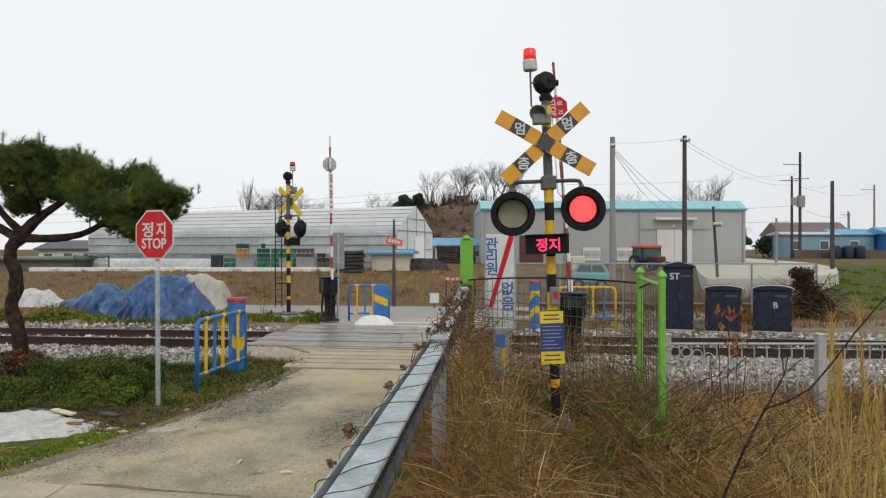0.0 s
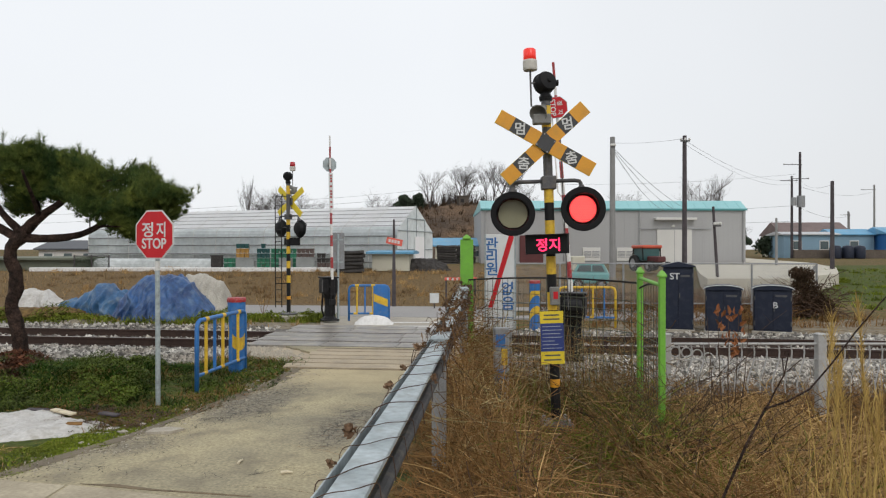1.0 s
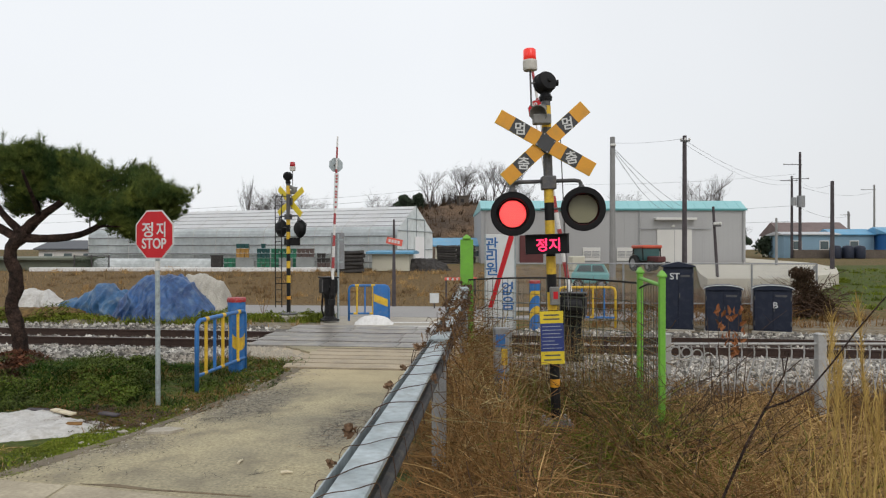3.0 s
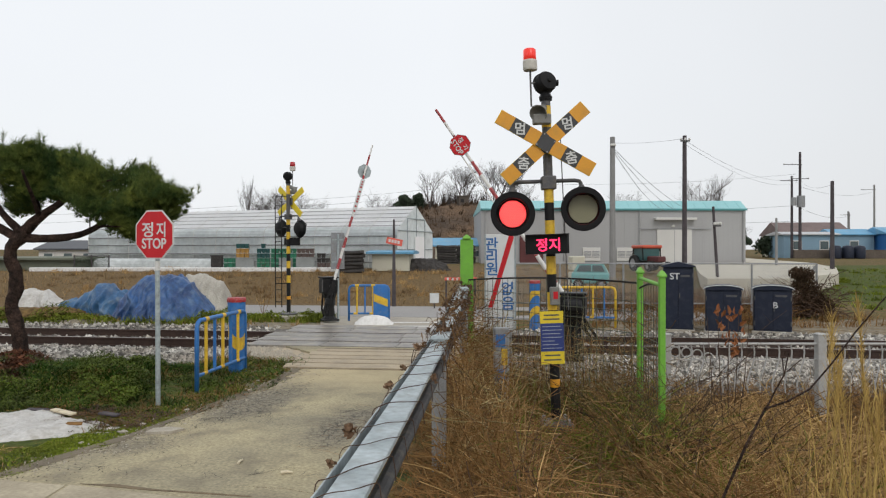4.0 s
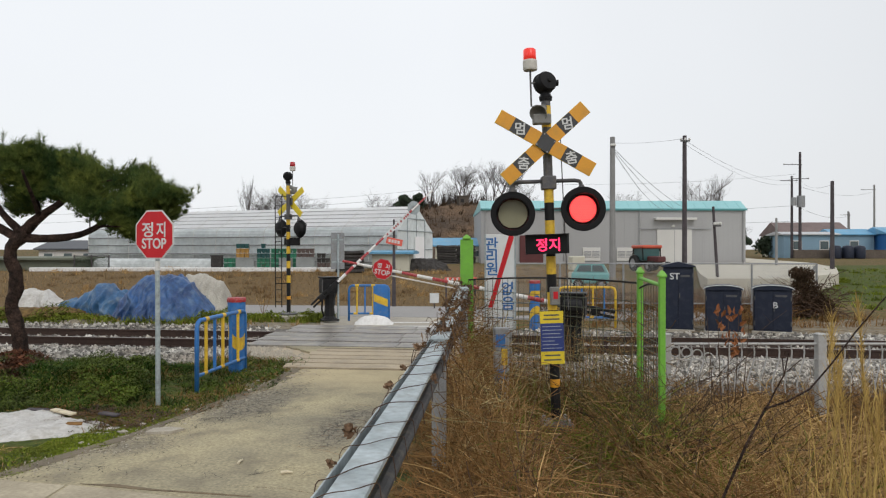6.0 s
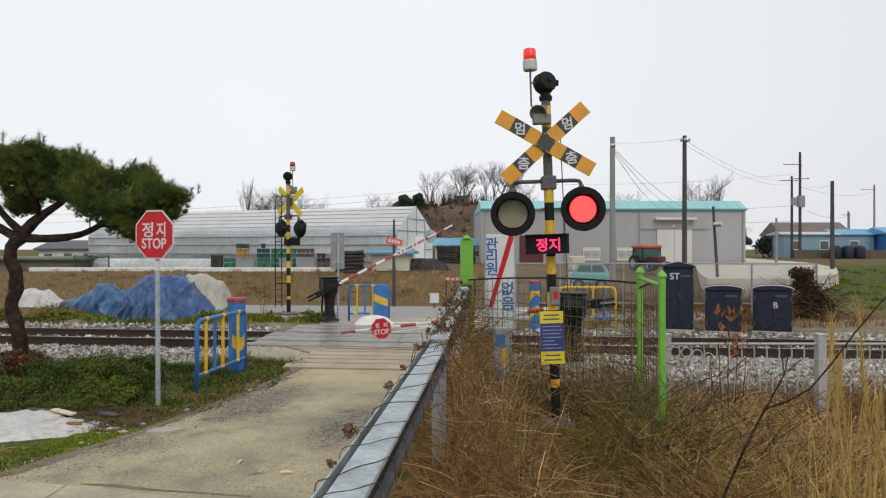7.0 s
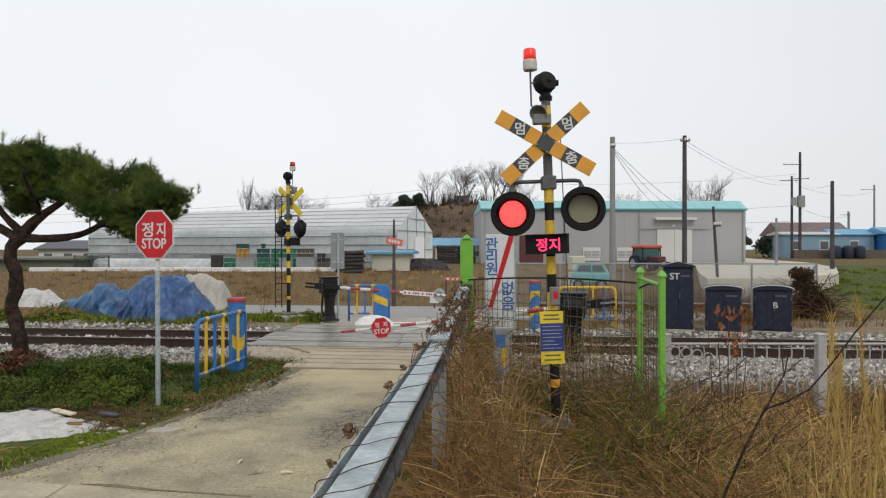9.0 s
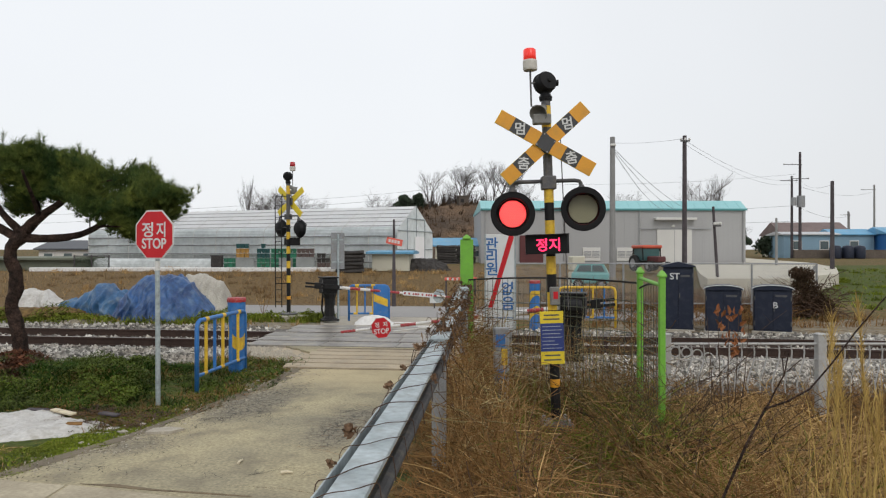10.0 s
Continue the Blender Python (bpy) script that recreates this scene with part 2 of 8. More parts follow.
def ground_material():
    """Earth with dry grass, green verge, and ochre field, bounded by ragged noise."""
    m = bpy.data.materials.new("ground_cover")
    m.use_nodes = True
    n, l = m.node_tree.nodes, m.node_tree.links
    b = n["Principled BSDF"]
    b.inputs["Roughness"].default_value, b.inputs["Specular IOR Level"].default_value = 0.95, 0.2
    tc = n.new("ShaderNodeTexCoord")

    def tex(s, d=6):
        t = n.new("ShaderNodeTexNoise")
        t.inputs["Scale"].default_value, t.inputs["Detail"].default_value = s, d
        l.new(tc.outputs["Object"], t.inputs["Vector"])
        return t.outputs[0]

    def ramp(src, a, ca, z, cz):
        r = n.new("ShaderNodeValToRGB")
        r.color_ramp.elements[0].position, r.color_ramp.elements[1].position = a, z
        r.color_ramp.elements[0].color, r.color_ramp.elements[1].color = (*ca, 1), (*cz, 1)
        l.new(src, r.inputs[0])
        return r.outputs[0]

    def mix(f, a, c):
        x = n.new("ShaderNodeMix")
        x.data_type = "RGBA"
        l.new(f, x.inputs[0]), l.new(a, x.inputs[6]), l.new(c, x.inputs[7])
        return x.outputs[2]

    att = n.new("ShaderNodeVertexColor")
    att.layer_name = "cover"
    sep = n.new("ShaderNodeSeparateColor")
    l.new(att.outputs[0], sep.inputs[0])
    rough_edge = tex(2.2)

    def mask(src):
        a = n.new("ShaderNodeMath")
        a.operation = "ADD"
        l.new(src, a.inputs[0]), l.new(rough_edge, a.inputs[1])
        r = n.new("ShaderNodeMapRange")
        r.inputs["From Min"].default_value, r.inputs["From Max"].default_value = 0.9, 1.1
        l.new(a.outputs[0], r.inputs["Value"])
        return r.outputs[0]

    fine = tex(9, 9)
    dry = ramp(fine, 0.3, (0.06, 0.04, 0.018), 0.7, (0.215, 0.138, 0.056))
    green = ramp(fine, 0.3, (0.025, 0.04, 0.008), 0.7, (0.095, 0.12, 0.022))
    earth = ramp(fine, 0.3, (0.12, 0.10, 0.075), 0.7, (0.30, 0.26, 0.19))
    out = mix(mask(sep.outputs[1]), mix(mask(sep.outputs[0]), dry, green), earth)
    l.new(out, b.inputs["Base Color"])
    bp = n.new("ShaderNodeBump")
    bp.inputs["Strength"].default_value, bp.inputs["Distance"].default_value = 0.8, 0.06
    l.new(fine, bp.inputs["Height"])
    l.new(bp.outputs[0], b.inputs["Normal"])
    return m


M["hill_twig"] = mat("brown_brush", (0.11, 0.07, 0.042), 0.95, var=0.3, scale=0.5, fine=6, second=(0.055, 0.038, 0.027), island=0.4, bump=0.0, spec=0.06)
M["beacon_off"] = mat("unlit_red_plastic", (0.42, 0.02, 0.03), 0.3, var=0.1, scale=10, bump=0.0)
M["dark_sheet"] = mat("dark_sheet_roof", (0.05, 0.055, 0.065), 0.5, var=0.2, scale=0.6, fine=8, bump=0.05)
M["pale_sheet"] = mat("pale_grey_sheet_roof", (0.50, 0.51, 0.52), 0.5, var=0.12, scale=0.6, bump=0.05)
M["brown_wall"] = mat("brown_block_wall", (0.13, 0.105, 0.085), 0.9, var=0.25, scale=0.8, fine=8)
M["dead_leaf"] = mat("red_brown_leaf_litter", (0.15, 0.06, 0.032), 0.9, var=0.25, scale=5, fine=20, second=(0.07, 0.035, 0.022), island=0.5, bump=0.0, spec=0.06)
M["leafy"] = mat("leafy_ground_cover", (0.10, 0.14, 0.016), 0.8, var=0.25, scale=1.6, fine=12, second=(0.04, 0.055, 0.010), island=0.55, bump=0.0, spec=0.25)
# Base darkened for the shade under the beam; the dust patches are dirt.
M["dark_rail"] = mat("shaded_dirty_rail", (0.06, 0.06, 0.062), 0.7, 0.2, var=0.3, scale=5, dirt=DUST, dirt_amt=0.4)
M["creeper"] = mat("dead_creeper_leaves", (0.075, 0.05, 0.032), 0.9, var=0.3, scale=3, island=0.5, bump=0.0, spec=0.06)
M["pale_yard"] = mat("pale_yard_concrete", (0.52, 0.49, 0.41), 0.9, var=0.12, scale=0.4, fine=8, second=(0.43, 0.40, 0.33), bump=0.2)
M["pale_weed"] = mat("pale_withered_grass", (0.38, 0.30, 0.16), 0.9, var=0.2, scale=1.4, fine=20, second=(0.22, 0.19, 0.08), island=0.4, bump=0.0, spec=0.06)
M["cab_glass"] = mat("tinted_cab_glass", (0.035, 0.10, 0.10), 0.35, var=0.1, scale=4, bump=0.0)
M["withered"] = mat("withered_vine_leaf", (0.17, 0.105, 0.065), 0.9, var=0.3, scale=20, rnd=0.35, bump=0.0, spec=0.06)
M["cane"] = mat("dark_bramble_bark", (0.05, 0.032, 0.026), 0.9, var=0.3, scale=8, bump=0.0, spec=0.1)
M["crack"] = mat("crack_filling", (0.075, 0.07, 0.062), 0.95, var=0.3, scale=8, bump=0.0)
M["husk"] = mat("pale_husk", (0.66, 0.58, 0.42), 0.8, var=0.15, scale=20, bump=0.1)
M["dirt"] = mat("brown_dirt", (0.24, 0.185, 0.115), 0.95, var=0.3, scale=1.6, fine=22, second=(0.14, 0.105, 0.065), bump=0.6, dist=0.03)
M["teal_dark"] = mat("dark_teal_gutter", (0.07, 0.26, 0.27), 0.5, var=0.1, scale=0.4, bump=0.02)
M["dark_red"] = mat("dark_red_paint", (0.11, 0.025, 0.025), 0.6, var=0.2, scale=1.5)
M["mossy"] = mat("yellow_green_moss", (0.18, 0.235, 0.022), 0.9, var=0.25, scale=1.5, fine=14, second=(0.13, 0.15, 0.025), island=0.4, bump=0.0, spec=0.06)
M["sheet_film"] = mat("creased_white_film", (0.58, 0.57, 0.545), 0.55, var=0.15, scale=4, fine=30, second=(0.47, 0.455, 0.43), dirt=(0.3, 0.27, 0.22), dirt_amt=0.6, bump=0.6, dist=0.02)
M["field_dry"] = mat("brown_field_grass", (0.25, 0.175, 0.095), 0.9, var=0.2, scale=0.5, fine=8, second=(0.16, 0.11, 0.06), island=0.35, bump=0.0, spec=0.06)
M["old_concrete"] = mat("sandy_old_concrete", (0.43, 0.375, 0.27), 0.92, var=0.18, scale=1.4, fine=30, second=(0.33, 0.285, 0.205), dirt=(0.2, 0.17, 0.12), dirt_amt=0.5, bump=0.4)
M["grit"] = mat("grit", (0.235, 0.195, 0.135), 0.95, var=0.3, scale=3, island=0.6, bump=0.0)
M["crate_teal"] = mat("dark_teal_crate", (0.012, 0.075, 0.075), 0.6, var=0.15)
M["crate_brown"] = mat("brown_crate", (0.12, 0.085, 0.075), 0.65, var=0.2)
M["bin_grey"] = mat("cloudy_grey_plastic", (0.27, 0.29, 0.285), 0.5, var=0.2, scale=2, bump=0.1)
# The dim inside seen through the greenhouse skirt is put into this grey.
M["skirt"] = mat("dim_dusty_film", (0.50, 0.53, 0.525), 0.4, var=0.2, scale=0.5, fine=4, second=(0.36, 0.385, 0.38), bump=0.2)
M["ground"] = ground_material()


def craze_road(m):
    """Two crazed, darkened patches in the lane, and a sandy bloom towards the crossing."""
    n, l = m.node_tree.nodes, m.node_tree.links
    b = n["Principled BSDF"]
    src = b.inputs["Base Color"].links[0].from_socket
    tc = n.new("ShaderNodeTexCoord")
    warp = n.new("ShaderNodeTexNoise")
    warp.inputs["Scale"].default_value, warp.inputs["Detail"].default_value = 5, 4
    l.new(tc.outputs["Object"], warp.inputs["Vector"])

    def math_node(op, a, c):
        x = n.new("ShaderNodeMath")
        x.operation, x.use_clamp = op, True
        for k, v in enumerate((a, c)):
            if isinstance(v, float):
                x.inputs[k].default_value = v
            else:
                l.new(v, x.inputs[k])
        return x.outputs[0]

    def spot(cx, cy, rx, ry, turn, gain):
        mp = n.new("ShaderNodeMapping")
        mp.vector_type = "TEXTURE"
        mp.inputs["Location"].default_value = (cx, cy, 0)
        mp.inputs["Rotation"].default_value = (0, 0, radians(turn))
        mp.inputs["Scale"].default_value = (rx, ry, 50)
        g = n.new("ShaderNodeTexGradient")
        g.gradient_type = "SPHERICAL"
        l.new(tc.outputs["Object"], mp.inputs["Vector"]), l.new(mp.outputs[0], g.inputs["Vector"])
        r = n.new("ShaderNodeMapRange")
        r.inputs["From Min"].default_value, r.inputs["From Max"].default_value = 0.25, 0.6
        r.inputs["To Max"].default_value = gain
        l.new(math_node("ADD", math_node("MULTIPLY", g.outputs["Fac"], 0.8), math_node("MULTIPLY", warp.outputs[0], 0.3)), r.inputs["Value"])
        return math_node("MULTIPLY", r.outputs[0], math_node("MULTIPLY", g.outputs["Fac"], 4.0))

    def mix(f, a, color):
        x = n.new("ShaderNodeMix")
        x.data_type = "RGBA"
        l.new(f, x.inputs[0]), l.new(a, x.inputs[6])
        x.inputs[7].default_value = (*color, 1)
        return x.outputs[2]

    out = mix(math_node("MULTIPLY", spot(-1.0, 11.2, 2.6, 1.9, 0, 1.0), 0.5), src, (0.50, 0.405, 0.24))
    patches = math_node("ADD", spot(-2.35, 9.0, 0.6, 1.5, -12, 1.0), math_node("ADD", spot(-1.0, 7.8, 0.55, 1.3, -10, 1.0), spot(-3.3, 7.0, 0.9, 0.6, 20, 0.6)))
    out = mix(math_node("MULTIPLY", patches, 0.6), out, (0.20, 0.18, 0.14))
    bend = n.new("ShaderNodeVectorMath")
    bend.operation = "SCALE"
    bend.inputs["Scale"].default_value = 0.16
    add = n.new("ShaderNodeVectorMath")
    l.new(warp.outputs["Color"], bend.inputs[0]), l.new(tc.outputs["Object"], add.inputs[0]), l.new(bend.outputs[0], add.inputs[1])
    for scale, width, gain in ((7.0, 0.045, 1.0), (16.0, 0.06, 0.8)):
        v = n.new("ShaderNodeTexVoronoi")
        v.feature = "DISTANCE_TO_EDGE"
        v.inputs["Scale"].default_value = scale
        l.new(add.outputs[0], v.inputs["Vector"])
        r = n.new("ShaderNodeMapRange")
        r.inputs["From Max"].default_value = width * 1.6
        r.inputs["To Min"].default_value, r.inputs["To Max"].default_value = gain, 0.0
        l.new(v.outputs["Distance"], r.inputs["Value"])
        out = mix(math_node("MULTIPLY", r.outputs[0], patches), out, (0.07, 0.062, 0.05))
    l.new(out, b.inputs["Base Color"])


craze_road(M["asphalt"])

# ---- building helpers ----
Z = Vector((0, 0, 1))


def thing(name, at=(0, 0, 0), rz=0.0, label="", category="", group="", kind=""):
    ob = new(name)
    ob.empty_display_size = 0.1
    ob.matrix_basis = pose(*at, 0, 0, rz)
    return tagged(ob, label, category, group, kind)


def mesh_of(name, bm, material, smooth=False):
    me = bpy.data.meshes.new(name)
    bm.to_mesh(me)
    bm.free()
    me.materials.append(material)
    if smooth:
        for p in me.polygons:
            p.use_smooth = True
    return me


def part(name, bm, material, parent=None, label="", at=None, smooth=False, kind=""):
    """Links a bmesh as one mesh object under a thing or a part; at: its pose there."""
    ob = new(name, mesh_of(name, bm, material, smooth))
    ob.parent = parent
    if at is not None:
        ob.matrix_basis = at
    return tagged(ob, label, kind=kind)


def shared(name, me, parent, at):
    ob = new(name, me)
    ob.parent = parent
    ob.matrix_basis = at
    return ob


def box(size, at=(0, 0, 0), bevel=0.0, turn=None, bm=None):
    bm = bm or bmesh.new()
    m = Matrix.Translation(at) @ (turn or Matrix()) @ Matrix.Diagonal((*size, 1))
    made = bmesh.ops.create_cube(bm, size=1, matrix=m)
    if bevel:
        es = list({e for v in made["verts"] for e in v.link_edges})
        bmesh.ops.bevel(bm, geom=es, offset=bevel, segments=2, profile=0.5, affect="EDGES")
    return bm


def rod(a, b, r0, r1=None, seg=10, bm=None, cap=True):
    """A tapered round bar from a to b."""
    bm = bm or bmesh.new()
    a, b = Vector(a), Vector(b)
    q = (b - a).to_track_quat("Z", "Y").to_matrix().to_4x4()
    m = Matrix.Translation((a + b) / 2) @ q
    bmesh.ops.create_cone(bm, cap_ends=cap, segments=seg, radius1=r0, radius2=r0 if r1 is None else r1, depth=(b - a).length, matrix=m)
    return bm


def pipe(points, r, seg=6, bm=None, tip=None):
    """A bent tube along points, radius r (tapering to tip)."""
    bm = bm or bmesh.new()
    pts = [Vector(p) for p in points]
    rings = []
    for i, p in enumerate(pts):
        d = (pts[min(i + 1, len(pts) - 1)] - pts[max(i - 1, 0)]).normalized()
        u = d.cross(Vector((0.31, 0.95, 0.02))).normalized()
        w = d.cross(u)
        rr = r if tip is None else r + (tip - r) * i / (len(pts) - 1)
        rings.append([bm.verts.new(p + (u * math.cos(k) + w * math.sin(k)) * rr) for k in (math.tau * j / seg for j in range(seg))])
    for s, t in zip(rings, rings[1:]):
        for j in range(seg):
            bm.faces.new((s[j], s[(j + 1) % seg], t[(j + 1) % seg], t[j]))
    bm.faces.new(rings[0][::-1]), bm.faces.new(rings[-1])
    return bm


def lathe(profile, seg=24, bm=None, m=None):
    """Turns (radius, height) pairs round the z axis."""
    bm = bm or bmesh.new()
    m = m or Matrix()
    rings = [[bm.verts.new(m @ Vector((r * math.cos(k), r * math.sin(k), h))) for k in (math.tau * j / seg for j in range(seg))] for r, h in profile]
    for s, t in zip(rings, rings[1:]):
        for j in range(seg):
            bm.faces.new((s[j], s[(j + 1) % seg], t[(j + 1) % seg], t[j]))
    bm.faces.new(rings[0][::-1]), bm.faces.new(rings[-1])
    return bm


def slab(outline, low, high, bm=None, m=None):
    """An upright prism over an outline of (x, y)."""
    bm = bm or bmesh.new()
    m = m or Matrix()
    lo = [bm.verts.new(m @ Vector((x, y, low))) for x, y in outline]
    hi = [bm.verts.new(m @ Vector((x, y, high))) for x, y in outline]
    k = len(outline)
    bm.faces.new(lo[::-1]), bm.faces.new(hi)
    for i in range(k):
        bm.faces.new((lo[i], lo[(i + 1) % k], hi[(i + 1) % k], hi[i]))
    return bm


FRONT = pose(0, 0, 0, 90, 0, 0)  # lays an outline upright, facing -y


def words(text, size, parent, material, at, name="lettering", depth=0.002, width=None):
    """Raised lettering, centred on its pose, as a mesh."""
    cu = bpy.data.curves.new(name, "FONT")
    cu.body, cu.size, cu.align_x, cu.align_y, cu.extrude, cu.offset = text, size, "CENTER", "CENTER", depth, size * 0.018
    tmp = bpy.data.objects.new("tmp", cu)
    scene.collection.objects.link(tmp)
    bpy.context.view_layer.update()
    me = bpy.data.meshes.new_from_object(tmp.evaluated_get(bpy.context.evaluated_depsgraph_get()))
    bpy.data.objects.remove(tmp)
    me.materials.clear()
    me.materials.append(material)
    xs = [v.co.x for v in me.vertices] or [0]
    ys = [v.co.y for v in me.vertices] or [0]
    cx, cy = (min(xs) + max(xs)) / 2, (min(ys) + max(ys)) / 2
    k = width / max(max(xs) - min(xs), 1e-6) if width else 1
    for v in me.vertices:
        v.co.x, v.co.y = (v.co.x - cx) * k, v.co.y - cy
    ob = new(name, me)
    ob.parent = parent
    ob.matrix_basis = at
    return ob


def octagon(r):
    return [(r * math.cos(math.tau * (i + 0.5) / 8), r * math.sin(math.tau * (i + 0.5) / 8)) for i in range(8)]


def smoothstep(a, b, x):
    t = min(1, max(0, (x - a) / (b - a)))
    return t * t * (3 - 2 * t)


TRACK = -0.125          # the rails fall back by this much per metre to the right


def track_y(x):
    """The middle of the track at x."""
    return 15.72 + TRACK * (x + 3.6)


def ground_z(x, y):
    z = 0.75 * smoothstep(24.5, 43, y) - 0.02
    z += 0.10 * noise.noise((x * 0.35, y * 0.35, 0)) * smoothstep(0.2, 1.5, abs(x + 1.6) - 1.6) * smoothstep(60, 15, y)
    side = y - track_y(x)
    off = abs(side) if side < 0 else side * 1.42
    z -= 0.33 * smoothstep(3.6, 3.0, off) * smoothstep(2.6, 3.4, abs(x + 1.6))
    if abs(x + 1.6) < 3.4:
        z -= 0.2 * smoothstep(3.0, 2.2, off)
    z -= 0.10 * (side < 0) * smoothstep(2.2, 3.2, off) * smoothstep(6, 3.5, off) * smoothstep(2.5, 4.0, abs(x + 1.2))
    if y < 5.5 and x < 0.2:
        z = min(z, -0.05)
    if x > 0.4 and y < 12:
        z -= 0.18 * smoothstep(0.4, 1.2, x)
    if y < 19:
        z += (0.24 + 0.14 * noise.noise((x * 1.7, y * 1.7, 3))) * smoothstep(-3.7, -4.6, x) * smoothstep(8.7, 9.6, y) * smoothstep(11.9, 10.8, y)
    if y > 60:
        z += 0.12 * math.sin(x * 0.03 + 1) * smoothstep(60, 150, y)
    return z


# ---- ground, track and roads ----
def build_ground():
    def steps(stops):
        out = []
        for (a, s), (b, _) in zip(stops, stops[1:]):
            out += list(np.arange(a, b - 1e-6, s))
        return out + [stops[-1][0]]
    xs = steps([(-900, 100), (-200, 20), (-60, 5), (-20, 0.5), (14, 2), (60, 20), (200, 100), (900, 1)])
    ys = steps([(-60, 10), (-10, 1.5), (1, 0.5), (26, 1.5), (50, 5), (120, 30), (300, 150), (1500, 1)])
    bm = bmesh.new()
    grid = [[bm.verts.new((x, y, ground_z(x, y))) for x in xs] for y in ys]
    for a, b in zip(grid, grid[1:]):
        for i in range(len(xs) - 1):
            bm.faces.new((a[i], a[i + 1], b[i + 1], b[i]))
    ground = part("ground", bm, M["ground"], smooth=True)
    tagged(ground, "open farmland with dry brown grass and green verges", "ground", kind="structure")
    cover = ground.data.color_attributes.new("cover", "FLOAT_COLOR", "POINT")
    for i, v in enumerate(ground.data.vertices):
        x, y, _ = v.co
        green = 0.62 if x < -3 and 6 < y < 13 else 0.42
        if 18 < y < 20.5 and x < -3:
            green = 0.72
        if x > 15 and 22 < y < 55:
            green = 0.66
        if 0.4 < x < 9 and y < 13:
            green = 0.36
        if 24 < y < 50 and x < 9:
            green = 0.12
        earth = 0.2
        if abs(y - track_y(x)) < 2.9:
            earth = 0.75
        if y > 16 and y < 20 and x > 4:
            earth = 0.55
        if abs(x + 2.6) < 0.6 and 5 < y < 13:
            earth = 0.5
        cover.data[i].color = (green, earth, 0, 1)


def build_ballast():
    bm = bmesh.new()
    prof = [(-3.75, -0.6), (-3.35, -0.27), (-2.2, -0.2), (-1.3, -0.18), (-0.75, -0.19), (0.75, -0.17), (1.3, -0.13), (1.9, -0.07), (2.5, -0.06)]
    rows = []
    for x in np.arange(-40, 60.1, 1.0):
        rows.append([bm.verts.new((x, track_y(x) + o, z)) for o, z in prof])
    for a, b in zip(rows, rows[1:]):
        for i in range(len(prof) - 1):
            bm.faces.new((a[i], b[i], b[i + 1], a[i + 1]))
    bed = part("ballast_bed", bm, M["bed"])
    tagged(bed, "pale grey crushed stone ballast under the track", "ballast", kind="structure")
    rng = random.Random(3)
    verts, faces = [], []
    base = [(1, 0, 0), (-1, 0, 0), (0, 1, 0), (0, -1, 0), (0, 0, 1), (0, 0, -1)]
    tris = [(0, 2, 4), (2, 1, 4), (1, 3, 4), (3, 0, 4), (2, 0, 5), (1, 2, 5), (3, 1, 5), (0, 3, 5)]
    for k in range(21000):
        x = rng.uniform(-14, 12)
        o = rng.choice((rng.uniform(-3.3, -0.85), rng.uniform(-3.25, -0.85), rng.uniform(-3.1, -1.0), rng.uniform(-0.65, 2.45)))
        if -4.1 < x < 0.7 and abs(o) < 2.2 or -2.5 < x < 0.7:
            continue
        z = float(np.interp(o, [p[0] for p in prof], [p[1] for p in prof])) + rng.uniform(-0.005, 0.03)
        s = rng.uniform(0.028, 0.072)
        e = Euler((rng.uniform(0, 6), rng.uniform(0, 6), rng.uniform(0, 6))).to_matrix()
        i = len(verts)
        for v in base:
            w = e @ (Vector(v) * s * rng.uniform(0.6, 1.3))
            verts.append((x + w.x, track_y(x) + o + w.y, z + w.z))
        faces += [tuple(i + j for j in t) for t in tris]
    me = bpy.data.meshes.new("ballast_stones")
    me.from_pydata(verts, [], faces)
    me.materials.append(M["stone"])
    tagged(new("ballast_stones", me), "loose pale grey crushed ballast stones", "gravel", kind="stuff")


def build_track():
    track = thing("railway_track", (0, 0, 0), 0, "single railway line with rusty steel rails on ballast", "railway track")
    ang = math.degrees(math.atan(TRACK))
    for o in (-0.7525, 0.7525):
        c = track_y(0) + o / math.cos(radians(ang))
        rail = part("rail", box((110, 0.14, 0.02), (0, 0, -0.145)), M["rail_side"], track, at=pose(0, c, 0, 0, 0, ang))
        bm = box((110, 0.03, 0.14), (0, 0, -0.08))
        part("web", bm, M["rail_side"], rail)
        part("head", box((110, 0.07, 0.045), (0, 0, 0.0), 0.01), M["rail_side"], rail)
        part("running_surface", box((110, 0.05, 0.004), (0, 0, 0.023)), M["rail_head"], rail, "worn steel running surface")
    sl = mesh_of("sleeper", box((0.24, 2.4, 0.16), (0, 0, -0.262), 0.02), M["sleeper"])
    for i in range(-24, 24):
        x = i * 0.62
        if -4.2 < x < 0.6:
            continue
        shared("sleeper", sl, track, pose(x, track_y(x), 0, 0, 0, ang))


